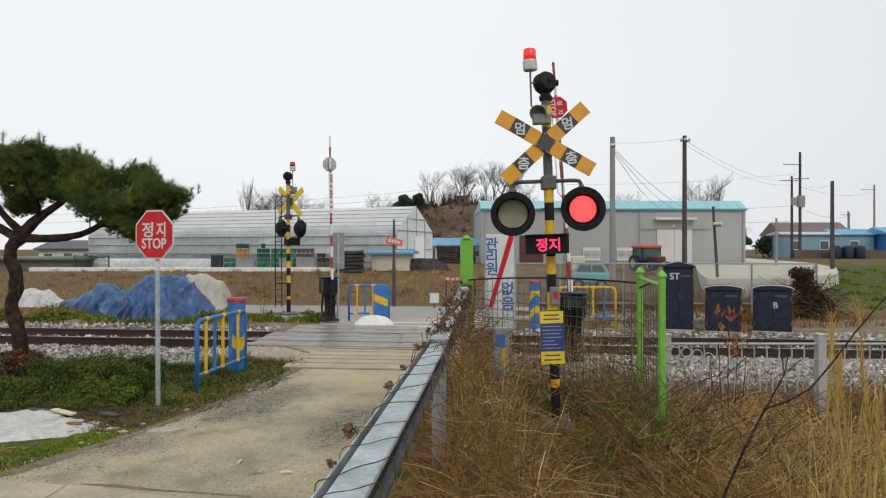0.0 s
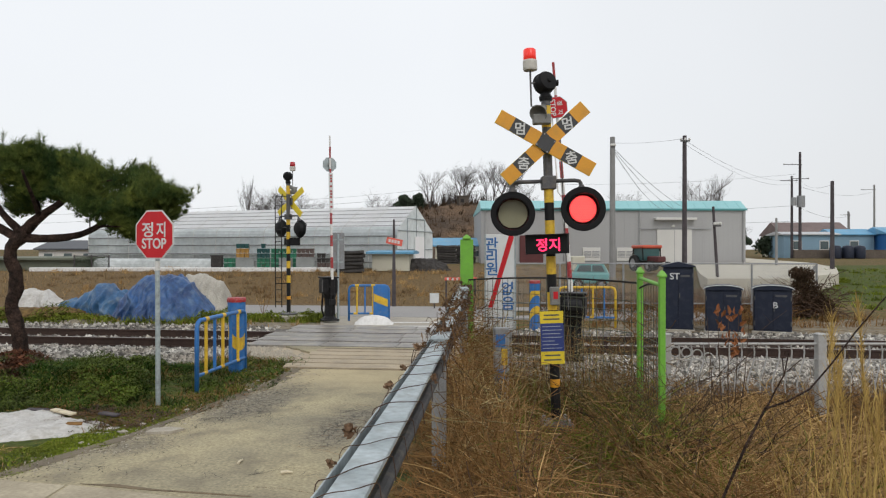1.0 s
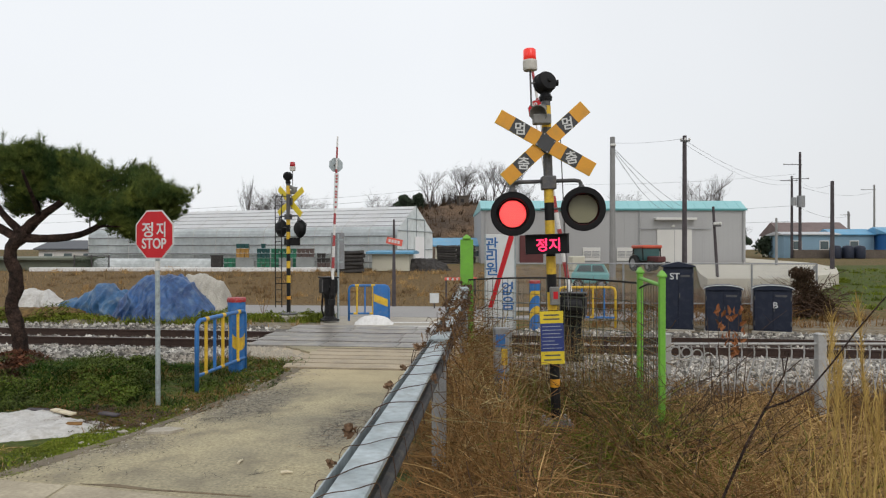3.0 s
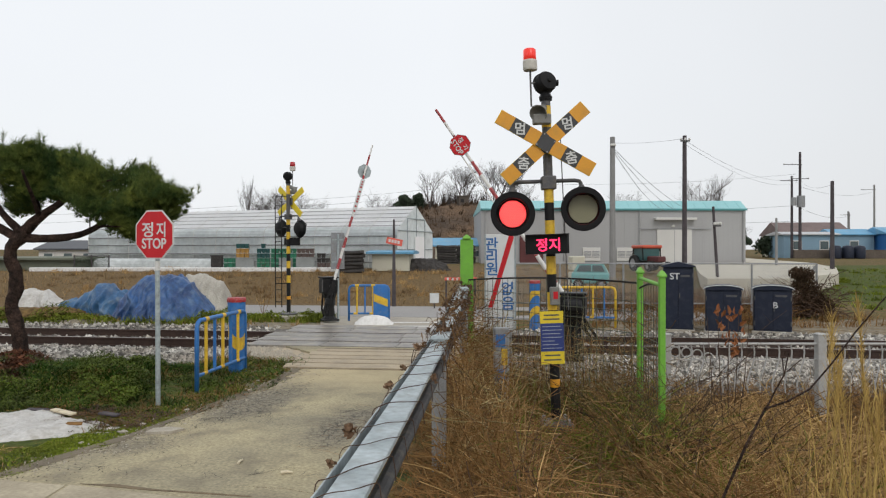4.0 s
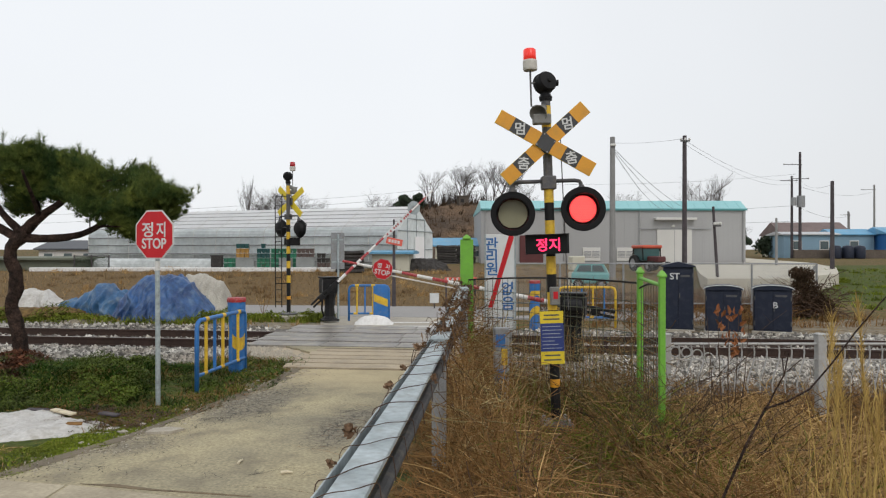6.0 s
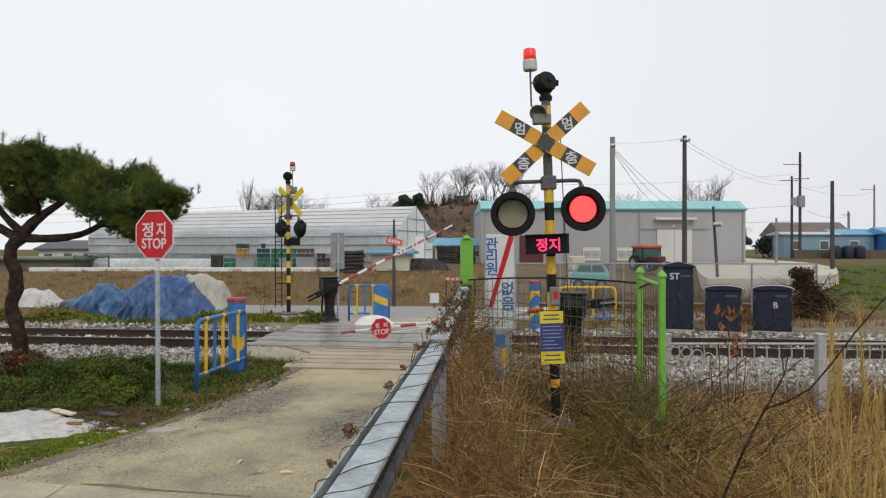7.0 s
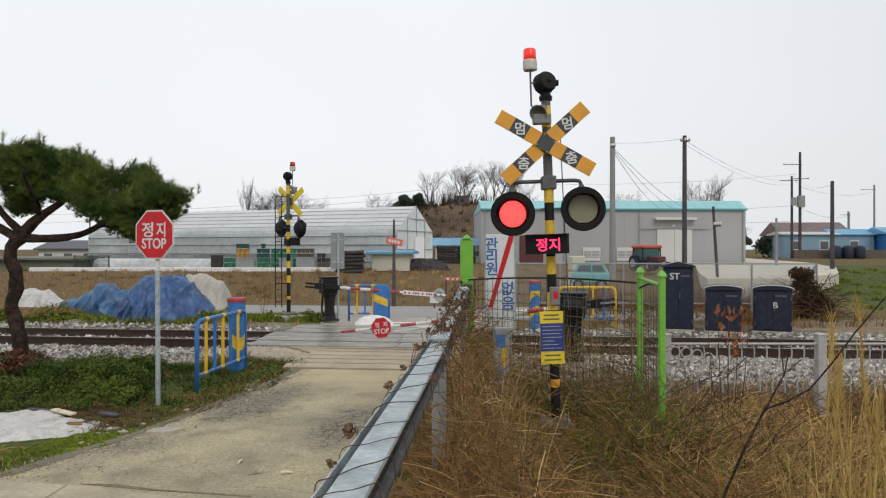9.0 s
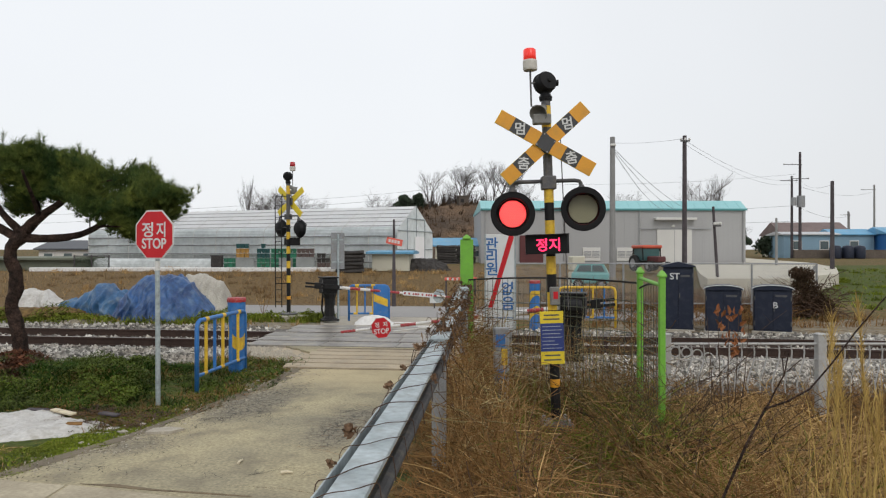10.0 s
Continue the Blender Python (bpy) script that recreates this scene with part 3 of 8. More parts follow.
def build_roads():
    # the lane up to the crossing: a worn surface with a ragged left edge
    rng = random.Random(11)
    left = [(-7.6, 3.2), (-5.6, 4.6), (-4.4, 5.4), (-3.75, 6.1), (-3.15, 7.5), (-2.8, 8.9), (-2.45, 10.3), (-2.3, 11.8), (-2.35, 13.2), (-3.3, 14.35)]
    edge = []
    for (x0, y0), (x1, y1) in zip(left, left[1:]):
        for k in range(8):
            t = k / 8
            edge.append((x0 + (x1 - x0) * t + rng.uniform(-0.05, 0.05), y0 + (y1 - y0) * t))
    edge.append(left[-1])
    right = [(0.75, 13.75), (0.3, 13.2), (-0.2, 10), (-0.52, 7), (-0.75, 4.5), (-0.85, 2.5), (-1.2, -12), (-7.6, -12)]
    part_road = part("road", slab(edge + right, -0.3, 0.006), M["asphalt"])
    tagged(part_road, "worn patchy concrete lane leading to the crossing", "road", kind="structure")
    # three ribbed concrete strips before the rails
    approach = thing("crossing_approach", (0, 0, 0), 0, "sandy concrete slabs with grooves before the rails", "slab", kind="structure")
    part("groove", slab([(-2.5, 11.5), (0.7, 11.15), (0.75, 13.6), (-2.3, 13.9)], -0.2, 0.009), M["dirt"], approach)
    y = 11.55
    for w in (0.40, 0.38, 0.34, 0.40, 0.26):
        xl = -2.62 + (y - 11.5) * 0.12
        bm = slab([(xl, y), (0.75, y - 0.36), (0.78, y + w - 0.36), (xl - 0.02, y + w)], -0.2, 0.028)
        part("concrete_slab", bm, M["sandy"], approach)
        y += w + 0.075
    # panels between and beside the rails
    deck = thing("crossing_deck", (0, 0, 0), 0, "grey worn crossing panels between the rails", "crossing panels", kind="structure")
    ang = math.degrees(math.atan(TRACK))
    for o, w in ((-1.16, 0.66), (-0.34, 0.64), (0.34, 0.64), (1.16, 0.66), (1.9, 0.7)):
        for i in range(3):
            x = -3.2 + i * 1.53 + (0.25 if o > 0.5 else 0.0)
            me = box((1.524, w, 0.2), (0, 0, -0.078), 0.006)
            part("panel", me, M["panel"], deck, at=pose(x, track_y(x) + o, 0.0, 0, 0, ang))
    shoulder = part("dirt_shoulder", slab([(-4.4, 14.85), (-3.7, 13.7), (-3.0, 12.5), (-2.65, 11.6), (-2.4, 11.2), (-2.2, 13.4), (-2.6, 14.6)], -0.4, -0.03), M["sandy"])
    tagged(shoulder, "sandy dirt shoulder beside the crossing panels", "dirt", kind="structure")
    # road along the far side of the line
    ys = [(-9.5, 21.6), (-6, 20.9), (0.5, 19.9), (8, 19.2)]
    out = ys + [(8, 23.0), (2, 23.6), (-6, 24.4), (-9.5, 24.9)]
    far = part("side_road", slab(out, -0.3, 0.012), M["far_asphalt"])
    tagged(far, "grey asphalt road running along the far side", "road", kind="structure")
    link = part("road_link", slab([(-3.0, 17.2), (1.4, 16.9), (2.0, 20.4), (-3.6, 20.9)], -0.3, 0.006), M["concrete"])
    tagged(link, "pale concrete strip joining crossing and side road", "road", kind="structure")
    for x0, x1, y in ((-1.9, 0.1, 18.6), (-2.4, 0.2, 17.7)):
        line = part("road_line", box((x1 - x0, 0.16, 0.006), ((x0 + x1) / 2, y, 0.014)), M["white_paint"])
        tagged(line, "worn white stop line on the road", "road marking", kind="structure")
    yard = part("yard", slab([(10.3, 27.5), (12, 33), (17.8, 50), (21, 59.4), (26, 59.4), (34, 105), (42, 105), (31, 60), (24.5, 44), (18.5, 33), (13.4, 27.5)], -0.15, 0.80), M["pale_yard"])
    tagged(yard, "pale concrete farm yard and lane behind the fence", "yard", kind="structure")


def build_apron():
    """Older concrete slabs at the near end of the lane, with an open joint before the newer surface."""
    apron = thing("lane_apron", (0, 0, 0), 0, "pale old concrete slabs at the near end", "slab", kind="structure")
    for a, b in ((-4.3, -3.1), (-3.09, -1.9)):
        ya, yb = 5.84 - (a + 3.26) * 0.2, 5.84 - (b + 3.26) * 0.27
        part("concrete_slab", slab([(a, 4.0), (b, 4.0), (b, yb), (a + 0.02, ya)], -0.1, 0.012), M["old_concrete"], apron)
    part("tar_joint", slab([(-3.0, 5.84), (-2.7, 5.83), (-2.3, 5.70), (-1.9, 5.63), (-1.5, 5.55), (-1.5, 5.53), (-2.0, 5.62), (-2.4, 5.69)], -0.1, 0.011), M["dirt"], apron)


build_apron()
build_ground(), build_ballast(), build_track(), build_roads()


# ---- crossing signals ----
def hangul_board(parent, angle, letters):
    """One arm of the crossbuck, with charcoal fields and white lettering."""
    turn = pose(0, 0, 0, 0, -angle, 0)
    board = part("board", box((1.2, 0.018, 0.165), (0, 0, 0), 0.004), M["bright_yellow"], parent, "yellow crossbuck board", at=turn)
    for a, b, m in ((-0.595, -0.42, "amber"), (-0.42, -0.23, "sheet_black"), (-0.23, -0.085, "amber"), (-0.085, 0.085, "sheet_black"), (0.085, 0.23, "amber"), (0.23, 0.42, "sheet_black"), (0.42, 0.595, "amber")):
        part("reflective_field", box((b - a, 0.004, 0.16), ((a + b) / 2, -0.0125, 0)), M[m], board)
    for x, ch in zip((-0.325, 0.325), letters):
        words(ch, 0.148, board, M["letter"], pose(x, -0.0165, 0, 90, 0, 0) @ pose(0, 0, 0, 0, 0, -angle + (8 if x > 0 else -4)))
    return board


def lamp_head(parent, x, z):
    """Round flashing lamp: deep black shell, a lens that always glows, and added slats in unlit-lens colour that turn
    before it to imitate blinking.
    """
    head = part("lamp_head", lathe([(0.06, -0.13), (0.15, -0.11), (0.19, -0.04), (0.238, -0.008), (0.246, -0.006), (0.2475, -0.002), (0.2475, 0.012), (0.246, 0.016), (0.24, 0.018), (0.19, 0.018), (0.18, 0.017), (0.176, 0.01), (0.172, -0.03), (0.01, -0.032)], 56, m=FRONT), M["hood"], parent, "black round lamp shell", at=pose(x, -0.06, z, 0, 0, -4), smooth=False)
    part("visor", lathe_arc(0.168, 0.16, 200), M["hood"], head)
    part("lens", lathe([(0.149, -0.031), (0.149, -0.027), (0.11, -0.024), (0.005, -0.022)], 36, m=FRONT), M["lit"], head, "lit red lens")
    bm = bmesh.new()
    for i in range(-7, 8):
        for j in range(-7, 8):
            px, pz = (i + 0.5 * (j % 2)) * 0.0205, j * 0.0185
            if math.hypot(px, pz) < 0.142:
                bmesh.ops.create_cone(bm, cap_ends=True, segments=6, radius1=0.0075, radius2=0.004, depth=0.003, matrix=FRONT @ Matrix.Translation((px, pz, -0.0205)))
    part("diode_field", bm, M["lit_dot"], head, "lit red diodes", kind="stuff")
    blink_slats = []
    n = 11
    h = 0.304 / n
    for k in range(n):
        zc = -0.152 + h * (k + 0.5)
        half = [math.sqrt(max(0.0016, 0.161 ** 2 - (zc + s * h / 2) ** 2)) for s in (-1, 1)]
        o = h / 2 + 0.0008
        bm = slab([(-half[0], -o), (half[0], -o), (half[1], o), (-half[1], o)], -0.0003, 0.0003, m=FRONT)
        blink_slats.append((part("vane", bm, M["lens_off"], head, at=pose(0, 0.001, zc)), zc))
    return blink_slats


def lathe_arc(r, depth, degrees, seg=24):
    """A curved hood over the upper part of a lens, longer at the top."""
    bm = bmesh.new()
    rows = []
    for i in range(seg + 1):
        a = radians(90 - degrees / 2 + degrees * i / seg)
        d = depth * (0.25 + 0.75 * max(0, math.sin(a)) ** 0.8)
        rows.append([bm.verts.new((q * math.cos(a), -y, q * math.sin(a))) for q, y in ((r, 0.0), (r, d), (r + 0.004, d), (r + 0.004, 0.0))])
    for a, b in zip(rows, rows[1:]):
        for j in range(4):
            bm.faces.new((a[j], a[(j + 1) % 4], b[(j + 1) % 4], b[j]))
    bm.faces.new(rows[0]), bm.faces.new(rows[-1][::-1])
    return bm


def signal_mast(at, lean, rz, label, ladder=False):
    mast = thing("crossing_signal", at, 0, label, "railway signal", "crossing signals")
    mast.matrix_basis = pose(*at, 0, lean, rz)
    part("pole", rod((0, 0, 0.0), (0, 0, 3.72), 0.052, seg=16), M["greysteel"], mast, "steel pole", smooth=False)
    z, k = 0.12, 0
    while z < 2.66:
        part("stripe", rod((0, 0, z), (0, 0, z + 0.2), 0.0545, seg=16), M["black" if k % 2 or z < 0.7 else "yellow"], mast)
        z, k = z + 0.2, k + 1
    part("stripe", rod((0, 0, 3.36), (0, 0, 3.6), 0.0545, seg=16), M["yellow"], mast)
    part("amber_tag", rod((0, 0, 0.46), (0, 0, 0.55), 0.0565, seg=16), M["amber"], mast, "amber reflective tag")
    part("base", box((0.34, 0.34, 0.1), (0, 0, 0.03), 0.02), M["greysteel"], mast, "dark steel foot plate")
    for sx in (-0.12, 0.12):
        for sy in (-0.12, 0.12):
            part("bolt", rod((sx, sy, 0.08), (sx, sy, 0.12), 0.02, seg=6), M["galv_dark"], mast)
    # beacon on its bracket
    part("bracket", pipe([(0, -0.02, 3.6), (-0.165, -0.02, 3.6), (-0.165, -0.02, 4.0)], 0.011, 8), M["greysteel"], mast)
    part("bracket", pipe([(0, -0.02, 3.86), (-0.165, -0.02, 3.86)], 0.009, 8), M["greysteel"], mast)
    part("beacon_base", lathe([(0.075, 4.0), (0.08, 4.02), (0.08, 4.1), (0.072, 4.115)], 20, m=Matrix.Translation((-0.165, -0.02, 0))), M["beacon_white"], mast, "off-white beacon base", smooth=False)
    part("beacon_lens", lathe([(0.07, 4.115), (0.072, 4.16), (0.07, 4.225), (0.055, 4.24), (0.005, 4.245)], 20, m=Matrix.Translation((-0.165, -0.02, 0))), M["beacon_off" if ladder else "beacon_red"], mast, "red beacon lens", smooth=True)
    # alarm drum
    part("alarm_drum", lathe([(0.04, -0.1), (0.095, -0.095), (0.115, -0.06), (0.127, -0.055), (0.127, -0.03), (0.117, -0.025), (0.117, 0.05), (0.1, 0.075), (0.03, 0.085), (0.02, 0.1)], 32, m=pose(0, 0, 3.86, 78, 0, 25)), M["hood"], mast, "black alarm drum")
    part("drum_knob", rod((0.1, 0.02, 3.86), (0.15, 0.02, 3.86), 0.035, seg=12), M["hood"], mast)
    part("drum_neck", lathe([(0.07, 3.66), (0.075, 3.7), (0.05, 3.74), (0.055, 3.78)], 16), M["hood"], mast)
    # horn loudspeaker
    part("horn", lathe([(0.045, 0.0), (0.05, 0.09), (0.075, 0.16), (0.1, 0.2), (0.092, 0.2), (0.05, 0.12), (0.01, 0.1)], 24, m=pose(-0.03, -0.02, 3.58, 118, 0, -28)), M["horn"], mast, "grey horn loudspeaker", smooth=True)
    part("horn_box", box((0.2, 0.1, 0.11), (-0.07, -0.13, 3.43), 0.015), M["horn"], mast)
    # crossbuck
    part("cross_bracket", box((0.16, 0.05, 0.2), (-0.02, -0.06, 3.17), 0.008), M["greysteel"], mast)
    cross = thing_part("crossbuck", mast, pose(0.04 if ladder else -0.036, -0.1, 3.17))
    hangul_board(cross, 40.5, "춤멈")
    over = hangul_board(cross, -31.5, "멈춤")
    over.matrix_basis = Matrix.Translation((0, -0.02, 0)) @ over.matrix_basis
    part("cross_centre", box((0.165, 0.006, 0.165), (0, -0.036, 0), turn=pose(0, 0, 0, 0, 38, 0)), M["sheet_black"], cross)
    for a in range(4):
        part("rivet", rod((0.1 * math.cos(a * 1.571 + 0.1), -0.033, 0.1 * math.sin(a * 1.571 + 0.1)), (0.1 * math.cos(a * 1.571 + 0.1), -0.041, 0.1 * math.sin(a * 1.571 + 0.1)), 0.009, seg=8), M["galv_dark"], cross)
    # lamp arms
    part("arm_clamp", box((0.16, 0.15, 0.15), (0.0, 0, 2.74), 0.012), M["greysteel"], mast)
    for s, x, z in ((-1, -0.41, 2.39), (1, 0.365, 2.42)):
        part("lamp_arm", pipe([(0, 0, 2.76), (x * 0.8, 0, 2.76), (x * 0.95, 0, 2.75), (x, -0.005, 2.71), (x, -0.01, 2.64)], 0.022, 10), M["greysteel"], mast, smooth=True)
        part("arm_cap", lathe([(0.045, 2.62), (0.045, 2.66), (0.03, 2.7)], 14, m=Matrix.Translation((x, -0.02, 0))), M["greysteel"], mast)
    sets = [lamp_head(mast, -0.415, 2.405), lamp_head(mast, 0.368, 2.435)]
    part("lamp_strut", rod((-0.1, 0, 2.45), (0.3, 0, 2.45), 0.012, seg=8), M["greysteel"], mast)
    # stop display
    bm = slab([(-0.24, -0.1), (0.21, -0.1), (0.235, -0.07), (0.235, 0.1), (-0.2, 0.1), (-0.24, 0.03)], -0.10, 0.11)
    disp = part("display_box", bm, M["hood"], mast, "black stop display box", at=pose(-0.05, -0.09, 2.05, 0, 0, -6))
    part("display_hood", box((0.47, 0.09, 0.012), (0, -0.13, 0.11), 0.004), M["hood"], disp)
    for ch, x in (("정", -0.065), ("지", 0.075)):
        words(ch, 0.15, disp, M["led"], pose(x, -0.103, 0.0, 90, 0, 0), "led_lettering", 0.002)
    # junction box, notice plate
    part("junction_box", box((0.1, 0.08, 0.2), (0.015, -0.085, 1.48), 0.012), M["horn"], mast, "grey junction box")
    part("red_patch", box((0.05, 0.004, 0.08), (0.02, -0.128, 1.49)), M["red"], mast)
    if not ladder:
        plate = part("notice_plate", box((0.258, 0.006, 0.585), (-0.028, -0.085, 1.02), 0.002), M["bright_yellow"], mast, "yellow and navy notice plate")
        part("notice_field", box((0.256, 0.003, 0.31), (-0.028, -0.0905, 1.025)), M["navy_plate"], plate)
        rng = random.Random(5)
        for z in (1.27, 1.225):
            part("text_bar", box((rng.uniform(0.12, 0.2), 0.002, 0.016), (-0.03, -0.0895, z)), M["greysteel"], plate)
        for i in range(7):
            w = rng.uniform(0.13, 0.22)
            part("text_bar", box((w, 0.002, 0.0075), (-0.135 + w / 2, -0.0935, 1.145 - i * 0.04)), M["galv"], plate)
        for z in (0.825, 0.775):
            part("text_bar", box((rng.uniform(0.12, 0.2), 0.002, 0.016), (-0.03, -0.0895, z)), M["greysteel"], plate)
    if not ladder:
        part("cable_conduit", rod((0.2, 0.12, 1.3), (0.17, 0.12, 3.3), 0.006, seg=6), M["greysteel"], mast)
    if ladder:
        ends = ((0.07, 0.18), (0.21, 0.28))
        for x, y in ends:
            part("ladder_rail", pipe([(x, y, 0.25), (x, y, 3.25), (x * 0.8, y * 0.8, 3.36)], 0.014, 8), M["black"], mast)
        for i in range(9):
            part("rung", rod((*ends[0], 0.4 + i * 0.33), (*ends[1], 0.4 + i * 0.33), 0.01, seg=6), M["black"], mast)
        for z in (0.9, 2.2, 3.3):
            part("ladder_stay", rod((*ends[1], z), (0, 0, z), 0.012, seg=6), M["black"], mast)
        part("plinth", box((0.8, 0.8, 0.3), (0, 0, -0.12), 0.03), M["concrete"], mast, "weathered concrete plinth")
    return mast, sets


def thing_part(name, parent, m):
    ob = new(name, mesh_of(name, box((0.06, 0.03, 0.06), (0, 0.03, 0), 0.005), M["greysteel"]))
    ob.parent = parent
    ob.matrix_basis = m
    return ob


NEAR_MAST, BLINK_SLATS = signal_mast((1.27, 7.9, -0.05), -1.9, 0, "railway crossing signal, yellow-black striped pole, crossbuck and flashing red lamps")
FAR_MAST, FAR_BLINK_SLATS = signal_mast((-4.26, 19.5, 0.1), 0.4, 143, "far crossing signal seen from behind, yellow crossbuck and a ladder", ladder=True)


# ---- crossing barriers ----
def barrier(at, rz, length, sign_at, label, lettered):
    """A barrier machine with its boom; the boom lies along the thing's own x axis and turns about y."""
    b = thing("crossing_barrier", at, rz, label, "barrier", "crossing barriers")
    h = 0.9
    part("base_plate", box((0.42, 0.36, 0.04), (0, 0.16, 0.02), 0.008), M["black"], b)
    part("column", lathe([(0.2, 0.03), (0.19, 0.06), (0.14, 0.12), (0.125, 0.4), (0.14, 0.58), (0.19, 0.7), (0.19, 0.74)], 8, m=Matrix.Translation((0, 0.18, 0)) @ pose(0, 0, 0, 0, 0, 22.5)), M["black"], b, "black flared steel column")
    part("machine_box", box((0.42, 0.36, 0.4), (-0.02, 0.22, h + 0.02), 0.04), M["black"], b, "black barrier machine")
    part("machine_lid", box((0.46, 0.4, 0.04), (-0.02, 0.22, h + 0.24), 0.012), M["black"], b)
    part("machine_door", box((0.012, 0.26, 0.3), (0.196, 0.22, h + 0.02), 0.004), M["greysteel"], b)
    part("motor_housing", lathe([(0.02, -0.16), (0.1, -0.15), (0.12, -0.1), (0.12, 0.1), (0.1, 0.15), (0.02, 0.16)], 16, m=pose(-0.02, 0.46, h + 0.04, 0, 90, 0)), M["black"], b)
    part("buffer", rod((0.13, 0.2, h - 0.5), (0.13, 0.2, h - 0.2), 0.04, seg=12), M["greysteel"], b)
    part("hinge", box((0.03, 0.03, 0.3), (-0.24, 0.05, h + 0.02), 0.006), M["greysteel"], b)
    part("cable_gland", pipe([(-0.1, 0.3, 0.05), (-0.16, 0.34, 0.3), (-0.14, 0.3, h - 0.16)], 0.025, 8), M["black"], b)
    part("axle", rod((0, -0.06, h), (0, 0.1, h), 0.06, seg=16), M["greysteel"], b)
    boom = part("boom", box((0.5, 0.05, 0.12), (0.02, 0, 0), 0.012), M["black"], b, "red and white boom with a round-cornered stop sign", at=pose(0, -0.04, h))
    for zz in (-0.045, 0.045):
        part("counterweight_bar", box((0.62, 0.03, 0.05), (-0.42, 0, zz), 0.008), M["black"], boom)
    part("counterweight", box((0.16, 0.09, 0.16), (-0.4, 0, 0), 0.015), M["black"], boom)
    x, k, step = 0.2, 0, 0.29
    while x < length - 0.02:
        e = min(x + step, length)
        r = 0.042 - 0.02 * x / length
        part("boom_band", rod((x, 0, 0), (e, 0, 0), r, seg=10), M["white_paint" if k % 2 == 0 else "red_paint"], boom)
        x, k = e, k + 1
    part("sign_plate", slab(octagon(0.2), -0.004, 0.004, m=pose(sign_at, 0.05, 0, 90, 0, 180)), M["galv"], boom, "octagonal stop sign plate")
    part("sign_face", slab(octagon(0.192), 0.005, 0.007, m=pose(sign_at, 0.05, 0, 90, 0, 180)), M["red"], boom)
    part("sign_clip", box((0.05, 0.05, 0.1), (sign_at, 0.02, 0), 0.006), M["galv_dark"], boom)
    face = pose(sign_at, 0.0595, 0, 90, 0, 180)
    words("정", 0.10, boom, M["letter"], face @ pose(-0.07, 0.06, 0))
    words("지", 0.10, boom, M["letter"], face @ pose(0.085, 0.06, 0))
    words("STOP", 0.13, boom, M["letter"], face @ pose(0, -0.06, 0), width=0.29)
    if lettered:
        part("brace", pipe([(1.9, 0, -0.03), (2.0, 0, -0.09), (3.3, 0, -0.09), (3.4, 0, -0.03)], 0.012, 8), M["white_paint"], boom)
    else:
        part("label_board", box((0.95, 0.012, 0.12), (2.52, -0.03, 0), 0.003), M["white_board"], boom, "white lettered label board")
        rng = random.Random(2)
        xx = 2.1
        while xx < 2.93:
            part("text_bar", box((0.05, 0.004, 0.055), (xx, -0.039, 0)), M["red_paint"], boom)
            xx += 0.075 if rng.random() < 0.7 else 0.13
    return boom


# base places: where each boom's pivot stands over the ground
NEAR_BOOM = barrier((2.23, 12.2, 0.055), 168, 4.27, 3.46, "near crossing barrier with black machine and red-white boom", True)
FAR_BOOM = barrier((-2.93, 18.6, 0.053), 28, 3.98, 3.22, "far crossing barrier with black machine and red-white boom", False)


# ---- roadside things ----
def stop_sign():
    s = thing("stop_sign", (-3.59, 8.9, -0.02), 6, "red octagonal stop sign on a grey steel post", "road sign")
    part("post", rod((0, 0, -0.1), (-0.01, 0, 2.36), 0.03, seg=14), M["galv"], s, "grey steel post")
    part("reflective_band", rod((-0.008, 0, 1.70), (-0.008, 0, 1.82), 0.0315, seg=14), M["white_paint"], s)
    head = thing_part("sign_head", s, pose(-0.03, -0.05, 2.15, 0, 0, -28))
    part("sign_rim", slab(octagon(0.332), -0.004, 0.002, m=FRONT), M["letter"], head, "pale reflective rim")
    part("sign_face", slab(octagon(0.312), 0.003, 0.006, m=FRONT), M["red"], head)
    for z in (0.12, -0.12):
        part("sign_clamp", box((0.12, 0.03, 0.04), (0, 0.03, z), 0.004), M["galv_dark"], head)
    for ch, x in (("정", -0.105), ("지", 0.11)):
        words(ch, 0.2, head, M["letter"], pose(x, -0.008, 0.062, 90, 0, 0), width=0.18 if ch == "정" else 0.145)
    words("STOP", 0.178, head, M["letter"], pose(0.0, -0.008, -0.11, 90, 0, 0), width=0.39)


